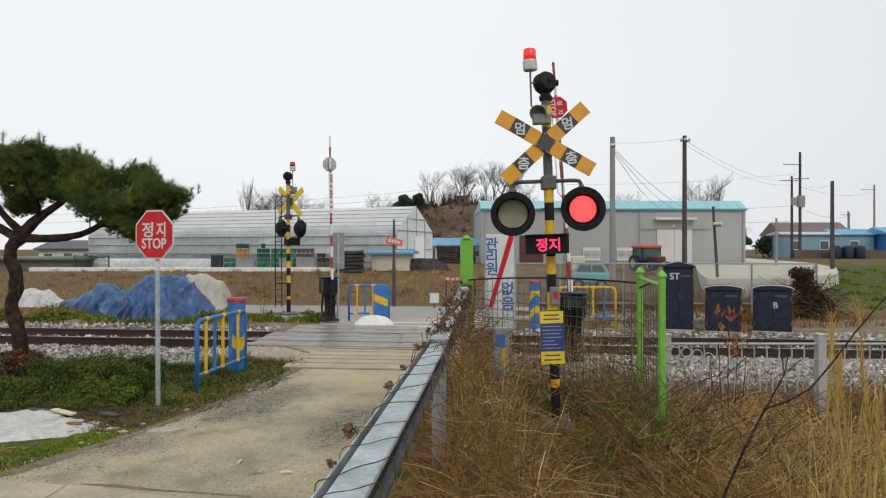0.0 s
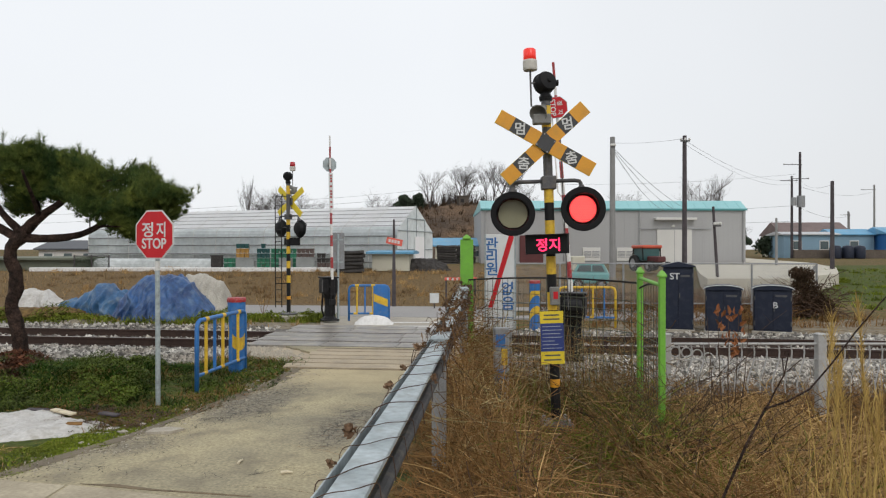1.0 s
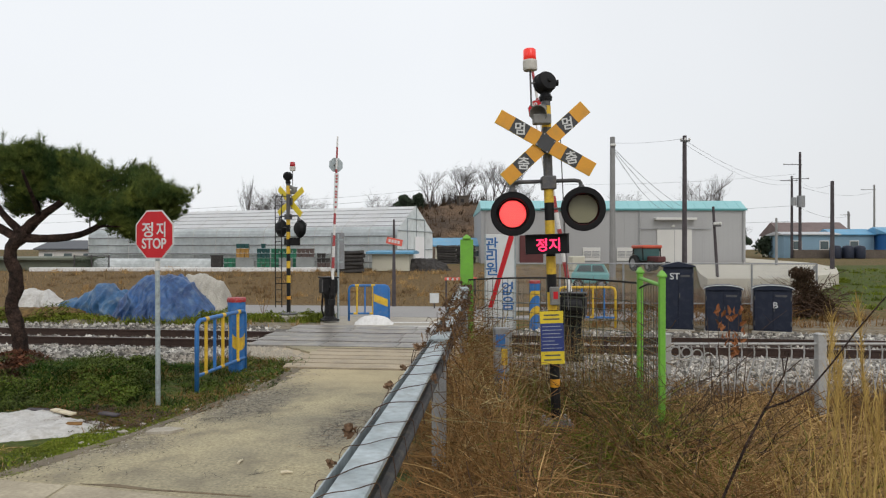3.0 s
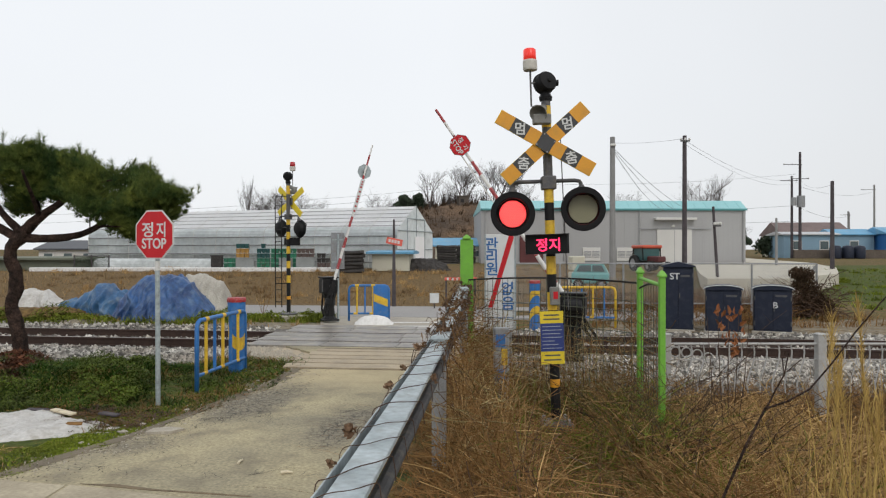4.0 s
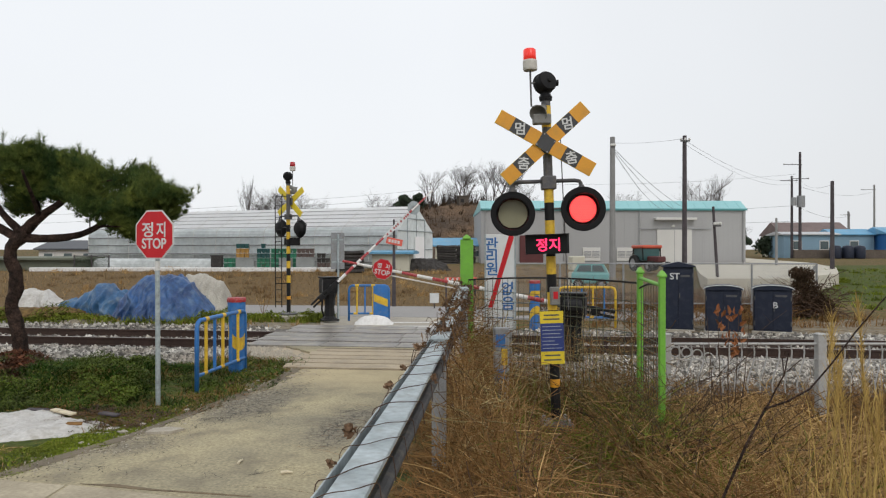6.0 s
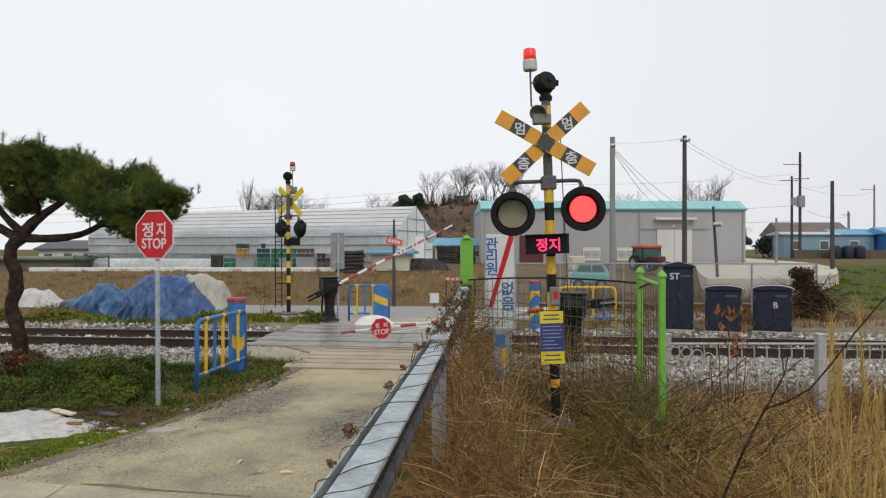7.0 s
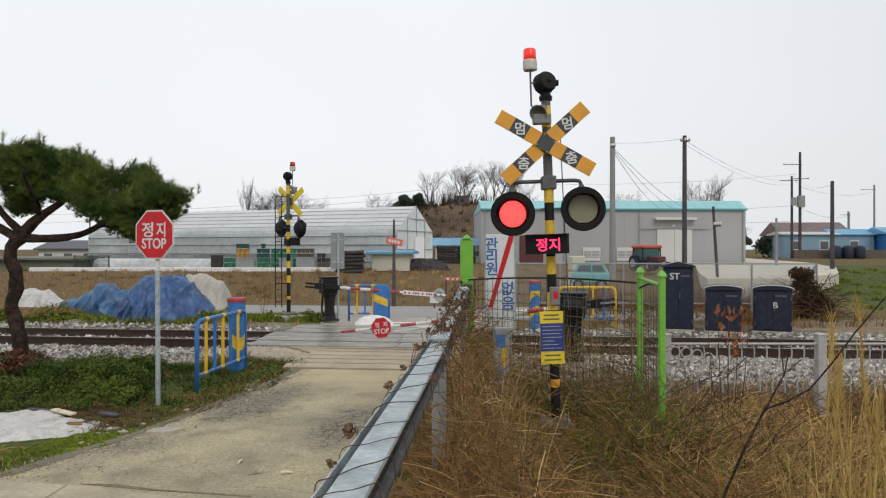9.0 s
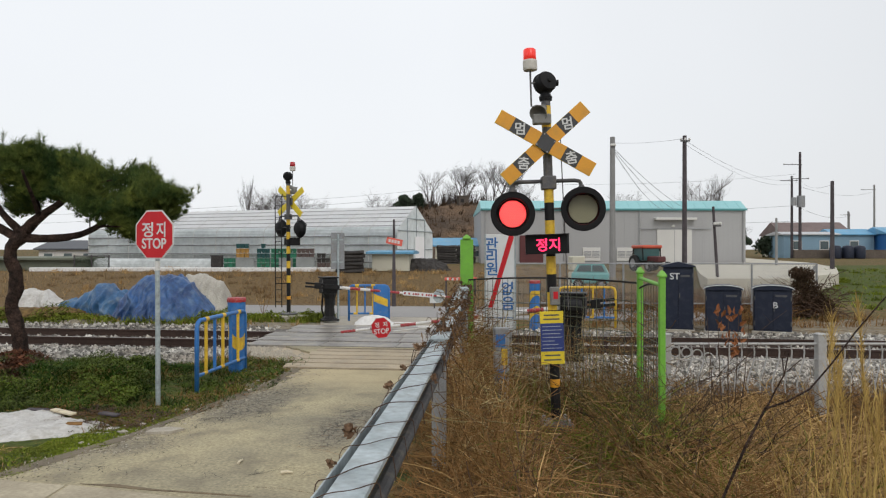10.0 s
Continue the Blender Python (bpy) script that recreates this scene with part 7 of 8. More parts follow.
tangle("weed_tangle", "dry", 330, 0.15, 0.5, 9.0, 11.3, 0.3, 1.5, 0.004, 79, "dead creeper stems heaped on the rail end")
blades("fence_stems", "dry", patch(700, 2.6, 7.6, 8.3, 10.2, None, 70), 311, 0.25, 0.85, 0.0034, 0.45, "thin dry stems before the white fence", "weeds", 0.5, seg=4)
blades("fence_stems", "twig", patch(300, 2.5, 7.0, 7.6, 10.2, None, 40), 312, 0.3, 1.0, 0.003, 0.5, "thin dark stems before the white fence", "weeds", 0.5, seg=4)
tangle("weed_tangle", "dry", 1800, 3.8, 7.6, 5.8, 10.4, 0.02, 0.3, 0.004, 313, "flattened brown stems lying across each other")
tangle("straw_tangle", "straw", 4200, 1.9, 4.3, 4.8, 9.2, 0.02, 0.25, 0.0045, 59, "flattened straw lying across itself")
tangle("weed_tangle", "dry", 170, 2.0, 2.65, 8.15, 8.8, 0.2, 1.5, 0.0032, 151, "dark creeper stems wound round the green post")
tangle("weed_tangle", "pale_weed", 200, 1.1, 2.5, 8.3, 9.8, 0.1, 1.2, 0.003, 152, "creeper stems hanging in the mesh fence")
tangle("weed_tangle", "dry", 150, 0.95, 1.65, 7.35, 7.8, 0.05, 0.85, 0.003, 153, "dead creeper stems climbing the signal foot")
tangle("green_tangle", "mossy", 420, 0.95, 2.4, 6.6, 7.8, 0.05, 0.7, 0.0028, 154, "green stems round the signal foot")
tangle("weed_tangle", "twig", 650, 9.4, 11.4, 20.1, 20.7, 0.05, 1.15, 0.008, 155, "dense dead creeper on the chain-link fence")
tangle("weed_tangle", "dry", 300, 5.0, 9.2, 18.0, 20.5, 0.02, 0.5, 0.007, 156, "dead stems behind the cabinets")
def along_fence(rng):
    out = []
    for k in range(380):
        t = rng.random() * 0.92 + 0.08
        out.append((0.35 + 2.0 * t + rng.gauss(0, 0.12), 10.8 - 2.4 * t + rng.gauss(0, 0.15)))
    return out


blades("fence_weeds", "dry", along_fence, 76, 0.6, 1.5, 0.0034, 0.28, "thin dry stems grown through the mesh fence", "weeds", 0.5, seg=5)
blades("fence_weeds", "pale_weed", lambda rng: along_fence(rng)[:200], 77, 0.8, 1.7, 0.0034, 0.3, "olive-brown shoots grown through the mesh fence", "weeds", 0.5, seg=5)


def edge_grit():
    rng = random.Random(78)
    verts, faces = [], []
    for k in range(2200):
        y = rng.uniform(5.2, 12.8)
        x = lane_edge(y) + rng.gauss(-0.02, 0.13) + (rng.random() ** 3) * 0.7
        s = rng.uniform(0.004, 0.014)
        i = len(verts)
        for w in ((1, 0, 0), (-0.5, 0.87, 0), (-0.5, -0.87, 0), (0.1, 0, 0.8)):
            verts.append((x + w[0] * s * rng.uniform(0.6, 1.4), y + w[1] * s * rng.uniform(0.6, 1.4), 0.004 + w[2] * s))
        faces += [(i, i + 1, i + 3), (i + 1, i + 2, i + 3), (i + 2, i, i + 3)]
    me = bpy.data.meshes.new("edge_grit")
    me.from_pydata(verts, [], faces)
    me.materials.append(M["grit"])
    tagged(new("edge_grit", me), "loose grit and crumbs along the lane edge", "grit", kind="stuff")


edge_grit()
leaf_cover("leafy_weeds", "leafy", 24000, -6.7, -3.9, 8.4, 11.6, verge, 0.017, 0.22, 301, "lush dark green leafy weeds on the bank")
leaf_cover("leafy_weeds", "leafy", 3500, -3.9, -2.4, 9.6, 12.4, verge, 0.022, 0.1, 302, "low green leafy weeds along the lane")
leaf_cover("moss_cushion", "mossy", 26000, -6.9, -3.0, 5.5, 8.2, lambda x, y: off_sheet(x, y) and x > lane_edge(y) - 1.0, 0.008, 0.04, 304, "bright green moss cushions along the lane")
leaf_cover("far_weeds", "mossy", 6000, -6.6, -3.2, 18.9, 20.3, lambda x, y: y < 20.5 - 0.13 * (x + 3), 0.035, 0.3, 305, "lush green weeds at the far signal foot")
leaf_cover("far_weeds", "grass", 5000, -13.8, -6.4, 18.5, 19.8, lambda x, y: True, 0.035, 0.16, 306, "low green weeds before the covered heaps")
leaf_cover("mound_weeds", "grass", 2600, -13.6, -10.3, 19.2, 20.2, lambda x, y: True, 0.035, 0.5, 307, "green weeds growing over the earth mound")
leaf_cover("leaf_litter", "dead_leaf", 5200, -7.6, -5.75, 8.9, 11.4, lambda x, y: verge(x, y) and x < -5.6 - (y - 8.9) * 0.25, 0.04, 0.26, 303, "red-brown dead leaves heaped round the pine foot")
# the verge left of the lane
blades("verge_grass", "grass", patch(11500, -7.5, -2.2, 5.2, 13.0, off_sheet, 250), 40, 0.03, 0.12, 0.005, 0.9, "short green verge grass", "grass", 0.5)
blades("verge_weeds", "grass_dark", patch(10500, -6.9, -3.9, 8.4, 11.9, verge, 150), 41, 0.03, 0.2, 0.007, 0.9, "dark green weeds on the bank", "weeds", 0.6)
blades("verge_weeds", "grass_dark", patch(3500, -5.0, -2.3, 8.3, 12.6, verge, 70), 141, 0.04, 0.2, 0.006, 0.9, "dark green weeds round the sign post", "weeds", 0.6)
blades("verge_weeds", "dry", patch(4200, -5.0, -2.3, 8.3, 12.6, verge, 50), 142, 0.04, 0.2, 0.005, 1.1, "brown dead weeds round the sign post", "weeds", 0.7)
blades("verge_moss", "mossy", patch(3000, -6.8, -3.0, 5.6, 7.4, lambda x, y: off_sheet(x, y) and x < lane_edge(y) + 0.02, 60), 143, 0.02, 0.08, 0.007, 0.9, "bright yellow-green moss and grass along the lane", "grass", 0.5, seg=2)
blades("far_verge_grass", "mossy", patch(1500, -13.5, -8.4, 18.6, 19.7, None, 22), 144, 0.06, 0.2, 0.014, 0.7, "bright green grass before the covered heaps", "grass", 0.4, seg=2)
blades("verge_straw", "straw", patch(3500, -6.0, -2.3, 5.2, 12.8, off_sheet, 110), 42, 0.03, 0.12, 0.005, 1.4, "dead straw in the verge", "grass", 0.7)
blades("brush", "twig", patch(1700, -7.8, -5.6, 8.7, 11.0, lambda x, y: verge(x, y) and x < -5.5 - (y - 8.7) * 0.3, 26), 43, 0.1, 0.45, 0.006, 1.2, "brown dead twigs round the pine foot", "brush", 0.6, seg=4)
# across the track
blades("far_verge_grass", "grass", patch(3200, -14, -3.7, 18.4, 20.8, lambda x, y: y < 20.4 - 0.13 * (x + 3), 60), 45, 0.06, 0.22, 0.012, 0.7, "green grass between track and side road", "grass", 0.4, seg=2)
blades("far_verge_grass", "mossy", patch(2600, -8.5, -3.6, 18.5, 20.7, lambda x, y: y < 20.5 - 0.13 * (x + 3), 40), 75, 0.08, 0.3, 0.012, 0.6, "bright green grass at the far signal foot", "grass", 0.4, seg=2)
blades("far_verge_grass", "grass", patch(2600, -6.6, -3.1, 18.9, 20.4, lambda x, y: y < 20.5 - 0.13 * (x + 3), 26), 171, 0.1, 0.3, 0.014, 0.7, "lush green grass at the far signal foot", "grass", 0.4, seg=2)
blades("far_verge_straw", "straw", patch(1500, -16, -3.0, 18.0, 21.0, lambda x, y: y < 20.6 - 0.13 * (x + 3), 40), 46, 0.05, 0.25, 0.01, 0.9, "dry grass between track and side road", "grass", 0.4, seg=2)
blades("field_grass", "field_dry", patch(7600, -28, 11, 22.6, 42, lambda x, y: y > 25.2 - 0.14 * (x + 6) and x < 8.6 + (y - 23) * 0.34 and (x < 7 or y < 29 or x < 6 + (y - 26) * 0.3), 200), 47, 0.08, 0.3, 0.016, 0.6, "brown dry grass of the fallow field", "grass", 0.3, seg=2)
blades("field_straw", "straw", patch(4900, -28, 11, 22.6, 42, lambda x, y: y > 25.2 - 0.14 * (x + 6) and x < 8.6 + (y - 23) * 0.34 and (x < 7 or y < 29 or x < 6 + (y - 26) * 0.3), 120), 48, 0.1, 0.36, 0.012, 0.6, "pale dry grass of the fallow field", "grass", 0.3, seg=2)
blades("track_weeds", "dry", patch(1500, 2.5, 12, 17.7, 20.4, None, 40), 49, 0.08, 0.4, 0.01, 0.7, "dry weeds round the cabinets", "weeds", 0.4, seg=2)
blades("fence_brush", "dry", patch(1500, 3.5, 11.6, 20.7, 25.5, None, 60), 391, 0.3, 1.0, 0.0065, 0.4, "dry brown brush behind the chain-link fence", "brush", 0.4, seg=3)
blades("fence_brush", "twig", patch(900, 3.0, 11.4, 20.5, 23.5, None, 50), 392, 0.4, 1.25, 0.0055, 0.4, "dark dead stems along the chain-link fence", "brush", 0.4, seg=3)
leaf_cover("fence_undergrowth", "dead_leaf", 3000, 3.0, 11.5, 20.8, 24.5, lambda x, y: True, 0.04, 0.5, 393, "brown dead leaves under the fence brush")
blades("field_edge_grass", "grass", patch(5000, 11, 30, 22, 42, lambda x, y: x > 10.5 + (y - 22) * 0.55, 90), 50, 0.06, 0.2, 0.02, 0.7, "green grass of the field by the lane", "grass", 0.4, seg=2)
blades("field_edge_grass", "mossy", patch(4200, 12, 32, 22, 42, lambda x, y: x > 11.5 + (y - 22) * 0.55, 70), 82, 0.06, 0.22, 0.022, 0.7, "bright green grass of the field by the lane", "grass", 0.4, seg=2)
blades("hill_brush", "hill_twig", patch(5200, -6, 16, 74, 96, None, 220), 51, 0.25, 0.9, 0.03, 0.6, "dry brush on the hillside", "brush", 0.3, base_z=None, seg=2)


blades("hill_thicket", "bare", patch(1500, -7, 15, 90, 96, None, 90), 351, 1.0, 2.8, 0.022, 0.35, "leafless grey thicket along the hill crest", "brush", 0.3, seg=2)


def lift_hill_brush(name):
    ob = bpy.data.objects[name]
    hill = bpy.data.objects["hill"]
    from mathutils.bvhtree import BVHTree
    tree = BVHTree.FromPolygons([v.co for v in hill.data.vertices], [p.vertices for p in hill.data.polygons])
    vs = ob.data.vertices
    k = 7
    for i in range(0, len(vs) - k + 1, k):
        p = vs[i].co
        hit = tree.ray_cast(Vector((p.x, p.y, 40)), Vector((0, 0, -1)))[0]
        if hit:
            dz = hit.z - p.z - 0.05
            for j in range(k):
                vs[i + j].co.z += dz


lift_hill_brush("hill_brush")
lift_hill_brush("hill_thicket")


def shrub(at, h, spread, seed, label, material="twig", n=6, r=0.012, depth=2):
    rng = random.Random(seed)
    s = thing("bare_shrub", at, 0, label, "shrub", "bare shrubs")
    for k in range(n):
        bm = bmesh.new()
        a = math.tau * k / n + rng.uniform(-0.4, 0.4)
        d = Vector((math.cos(a) * spread, math.sin(a) * spread * 0.6, 1)).normalized()
        limb(bm, Vector((0, 0, -0.05)), d, h * rng.uniform(0.5, 0.75), r, depth, rng, 0.5)
        part("stem", bm, M[material], s)
    return s


shrub((2.2, 6.7, -0.2), 1.05, 0.5, 61, "leafless olive-brown shrub beside the green post", "shoot", n=6, r=0.007, depth=2)
shrub((1.85, 6.2, -0.2), 0.95, 0.6, 62, "leafless twiggy shrub beside the signal", "shoot", n=5, r=0.006, depth=2)
shrub((2.6, 6.3, -0.2), 0.75, 0.8, 63, "leafless twiggy shrub in the straw", "twig", n=4, r=0.006, depth=2)
shrub((10.4, 20.4, 0.0), 0.9, 0.22, 64, "tangled dry shrub on the chain-link fence", "shoot", 12, 0.012, 2)
shrub((4.2, 20.3, 0.0), 1.0, 0.6, 66, "thin dry shrub behind the cabinets", "dry", 7, 0.014)
shrub((-5.35, 21.0, 0.0), 1.3, 0.35, 67, "thin dry saplings by the side road", "dry", 5, 0.006)


def fence_creeper():
    c = thing("fence_creeper", (10.15, 20.35, 0.0), 0, "dense dark brown dead creeper over the fence end", "creeper")
    leaf_cloud("leaf_mass", M["creeper"], ((0.05, 0, 1.25, 0.22), (0.3, 0, 1.2, 0.26), (0.4, 0, 0.85, 0.3), (0.3, -0.05, 0.5, 0.32), (0.6, 0, 0.45, 0.34), (0.85, 0, 0.3, 0.3), (0.12, 0, 0.9, 0.22)), 5200, 0.03, 361, c)


fence_creeper()


def forked_branch():
    b = thing("dead_branch", (1.36, 3.3, 0.1), 0, "dark forked dead branch rising from the weeds", "branch")
    part("stem", pipe([(-0.42, 0, -0.3), (-0.2, 0, 0.35), (-0.05, 0, 0.69), (0.06, 0.01, 0.93), (0.16, 0.02, 1.108)], 0.0075, 8, tip=0.0058), M["bark"], b)
    part("fork", pipe([(0.16, 0.02, 1.10), (0.2, 0.02, 1.18), (0.25, 0.03, 1.26), (0.27, 0.03, 1.36)], 0.0048, 6, tip=0.0025), M["bark"], b)
    part("fork", pipe([(0.16, 0.02, 1.10), (0.26, 0.03, 1.13), (0.37, 0.03, 1.19), (0.48, 0.04, 1.31), (0.6, 0.05, 1.46), (0.72, 0.05, 1.6), (0.9, 0.06, 1.78)], 0.0052, 6, tip=0.003), M["bark"], b)
    part("side_twig", pipe([(0.25, 0.03, 1.25), (0.24, 0.03, 1.33), (0.26, 0.03, 1.38)], 0.003, 5, tip=0.002), M["bark"], b)
    part("side_twig", pipe([(0.26, 0.03, 1.27), (0.33, 0.03, 1.33)], 0.003, 5, tip=0.002), M["bark"], b)


forked_branch()


def brambles():
    """Long arching canes with short side shoots, crossing each other."""
    rng = random.Random(331)
    for k in range(36):
        x, y = rng.uniform(1.7, 2.9), rng.uniform(5.9, 8.0)
        c = thing("bramble_cane", (x, y, ground_z(x, y)), 0, "dark leafless arching bramble cane", "shrub", "bramble canes")
        a = rng.choice((0.3, 0.3, 2.7)) + rng.uniform(-0.7, 0.7)
        d = Vector((math.cos(a), math.sin(a) * 0.7, 0))
        L, up, bow = rng.uniform(0.9, 1.7), rng.uniform(0.55, 1.0), rng.uniform(0.1, 0.45)
        pts = [d * L * (0.25 * t + 0.5 * t * t) + Z * (L * up * (t - bow * t * t)) + Vector((rng.uniform(-1, 1), rng.uniform(-1, 1), 0)) * 0.012 for t in (i / 9 for i in range(10))]
        part("cane", pipe(pts, rng.uniform(0.0035, 0.0062), 6, tip=0.0018), M["cane" if k % 3 else "twig"], c)
        for i in range(3, 10):
            e = Vector((rng.uniform(-1, 1), rng.uniform(-1, 1), rng.uniform(0.1, 1))).normalized()
            q = pts[i] + e * rng.uniform(0.08, 0.24)
            part("side_shoot", pipe([pts[i], (pts[i] + q) / 2 + Vector((0, 0, 0.01)), q], 0.002, 4, tip=0.001), M["cane"], c)


brambles()


def plumes():
    rng = random.Random(71)
    for x, y, h in ((2.15, 3.75, 1.62), (2.42, 4.1, 1.42), (2.3, 3.6, 1.5), (2.2, 3.65, 1.3), (2.5, 3.9, 1.35), (2.38, 3.8, 1.65), (1.96, 3.65, 1.72), (2.0, 3.7, 1.5), (2.28, 3.75, 1.78)):
        r = thing("reed_plume", (x, y, -0.15), 0, "tall golden reed with a feathery plume", "reed", "golden reeds")
        bend = rng.uniform(-0.2, 0.14)
        part("stalk", pipe([(0, 0, 0), (bend * 0.2, 0, h * 0.5), (bend * 0.7, 0, h * 0.85), (bend, 0, h)], 0.004, 6, tip=0.002), M["reed"], r)
        verts, faces = [], []
        for k in range(120):
            t = rng.random()
            p = Vector((bend * (0.55 + 0.45 * t), 0, h * (0.72 + 0.3 * t)))
            d = Vector((rng.uniform(-0.4, 0.4), rng.uniform(-0.4, 0.4), rng.uniform(0.6, 1))).normalized()
            s = d.cross(Vector((rng.uniform(-1, 1), 1, 0))).normalized() * 0.0018
            i = len(verts)
            verts += [p - s, p + s, p + d * rng.uniform(0.06, 0.13)]
            faces.append((i, i + 1, i + 2))
        me = bpy.data.meshes.new("plume")
        me.from_pydata(verts, [], faces)
        me.materials.append(M["reed"])
        new("plume", me).parent = r


plumes()


def rust_leaves():
    s = thing("rusty_leaved_shoot", (3.15, 7.8, -0.1), 0, "shoots with large rust-brown dead leaves", "shrub")
    rng = random.Random(73)
    for k in range(5):
        x = (k - 2) * 0.09
        part("stem", pipe([(x * 0.5, 0, 0), (x, 0, 0.6), (x * 1.3, 0, 1.3 + 0.05 * (k % 2))], 0.006, 6, tip=0.003), M["twig"], s)
    for k in range(34):
        x, z = rng.choice(((-0.13, 1.28), (-0.11, 1.15), (0.07, 1.28), (0.12, 1.18), (0.05, 1.05), (0.02, 0.9), (0.14, 1.08)))
        c = Vector((x + rng.gauss(0, 0.05), rng.uniform(-0.08, 0.08), z + rng.gauss(0, 0.05)))
        L, w = rng.uniform(0.07, 0.12), rng.uniform(0.018, 0.03)
        bm = bmesh.new()
        pts = [(0, 0, 0), (w, L * 0.35, 0.012), (w * 0.7, L * 0.75, -0.005), (0, L, -0.02), (-w * 0.7, L * 0.75, -0.005), (-w, L * 0.35, 0.012)]
        vs = [bm.verts.new(p) for p in pts]
        mid = bm.verts.new((0, L * 0.5, -0.008))
        for i in range(6):
            bm.faces.new((vs[i], vs[(i + 1) % 6], mid))
        part("leaf", bm, M["leaf_rust"], s, at=Matrix.Translation(c) @ pose(0, 0, 0, rng.uniform(60, 120), rng.uniform(-70, 70), rng.uniform(0, 360)))


rust_leaves()


def rail_vines():
    """Dead creeper wound round the guard rail: loops over the beam and clusters of withered leaves."""
    v = thing("dead_creeper", (0, 0, 0), 0, "dead creeper wound round the guard rail", "vine")
    rng = random.Random(81)
    def on_rail(y):
        return float(np.interp(y, (-0.8, 2.4, 6.2, 8.3, 11.2), (-0.66, -0.34, -0.03, 0.13, 0.34))), float(np.interp(y, (-0.8, 6.2, 8.3, 11.2), (1.12, 1.12, 1.19, 1.40)))
    ys = [2.35, 2.62, 2.98, 3.3, 3.7, 4.15, 4.6, 4.95, 5.3, 5.6, 5.9, 6.3, 6.6, 6.9, 7.2, 7.5, 7.8, 8.1, 8.5, 8.9, 9.3, 9.7, 10.1, 10.5, 10.9]
    for y in ys:
        x, z = on_rail(y)
        dy = rng.uniform(0.05, 0.3)
        pts, wob, lift = [], rng.uniform(0, 6), rng.uniform(0.004, 0.02)
        for k in range(21):
            s = k / 20 * 2 - 1
            drop = max(0.0, abs(s) - 0.78) * 0.55
            pts.append((x + 0.135 * math.sin(s * 1.45), y + dy * s * 0.8 + 0.02 * math.sin(k * 0.7 + wob), z + 0.013 + lift * (1 - s * s) * (0.5 + 0.5 * math.sin(k * 0.45 + wob)) - drop))
        part("vine_loop", pipe(pts, rng.uniform(0.0015, 0.0027), 6), M["twig"], v)
    for s in range(1, 7, 2):
        pts, y = [], 2.2 + s * 0.9
        while y < min(11, 4.8 + s * 1.2):
            x, z = on_rail(y)
            side = (-0.09 if s % 2 else 0.06) + 0.015 * math.sin(y * 4 + s)
            pts.append((x + side, y, z + 0.014 + 0.008 * math.sin(y * 6 + s * 2)))
            y += 0.16
        part("runner", pipe(pts, 0.0022, 5), M["twig"], v)
    # withered leaf clusters
    bm = bmesh.new()
    for k in range(16):
        c = Vector((rng.gauss(0, 0.013), rng.gauss(0, 0.013), rng.gauss(0, 0.011)))
        e = Euler((rng.uniform(0, 6), rng.uniform(0, 6), rng.uniform(0, 6))).to_matrix()
        q = [bm.verts.new(c + e @ Vector(w) * 0.017) for w in ((1, 0, 0), (0, 0.8, 0.3), (-1, 0, 0), (0, -0.8, 0.35))]
        bm.faces.new((q[0], q[1], q[3])), bm.faces.new((q[1], q[2], q[3]))
    cluster = mesh_of("withered_leaf", bm, M["withered"])
    for k in range(120):
        y = rng.uniform(2.4, 11.1) if k < 26 else rng.uniform(6.4, 11.2)
        x, z = on_rail(y)
        far = y > 6.4
        o = rng.choice((-0.14, -0.11, 0.11, 0.13)) if not far else rng.uniform(-0.16, 0.16)
        s = rng.uniform(0.7, 1.3) * (0.95 if not far else 0.8)
        ob = shared("withered_leaf", cluster, v, pose(x + o, y, z + rng.uniform(0.0, 0.035 if not far else 0.07), rng.uniform(0, 360), 0, rng.uniform(0, 360)))
        ob.scale = (s, s, s)
    for k in range(150):
        y = rng.uniform(5.6, 11.2)
        x, z = on_rail(y)
        p = Vector((x + rng.uniform(-0.15, 0.15), y, z + 0.02))
        d = Vector((rng.uniform(-1, 1) * 0.5, rng.uniform(-1, 1), rng.uniform(-0.6, 0.7)))
        part("tendril", pipe([p, p + d * 0.12 + Z * 0.03, p + d * 0.25 - Z * 0.02, p + d * 0.33 - Z * 0.1], 0.003, 4), M["twig" if k % 2 else "dry"], v)


rail_vines()


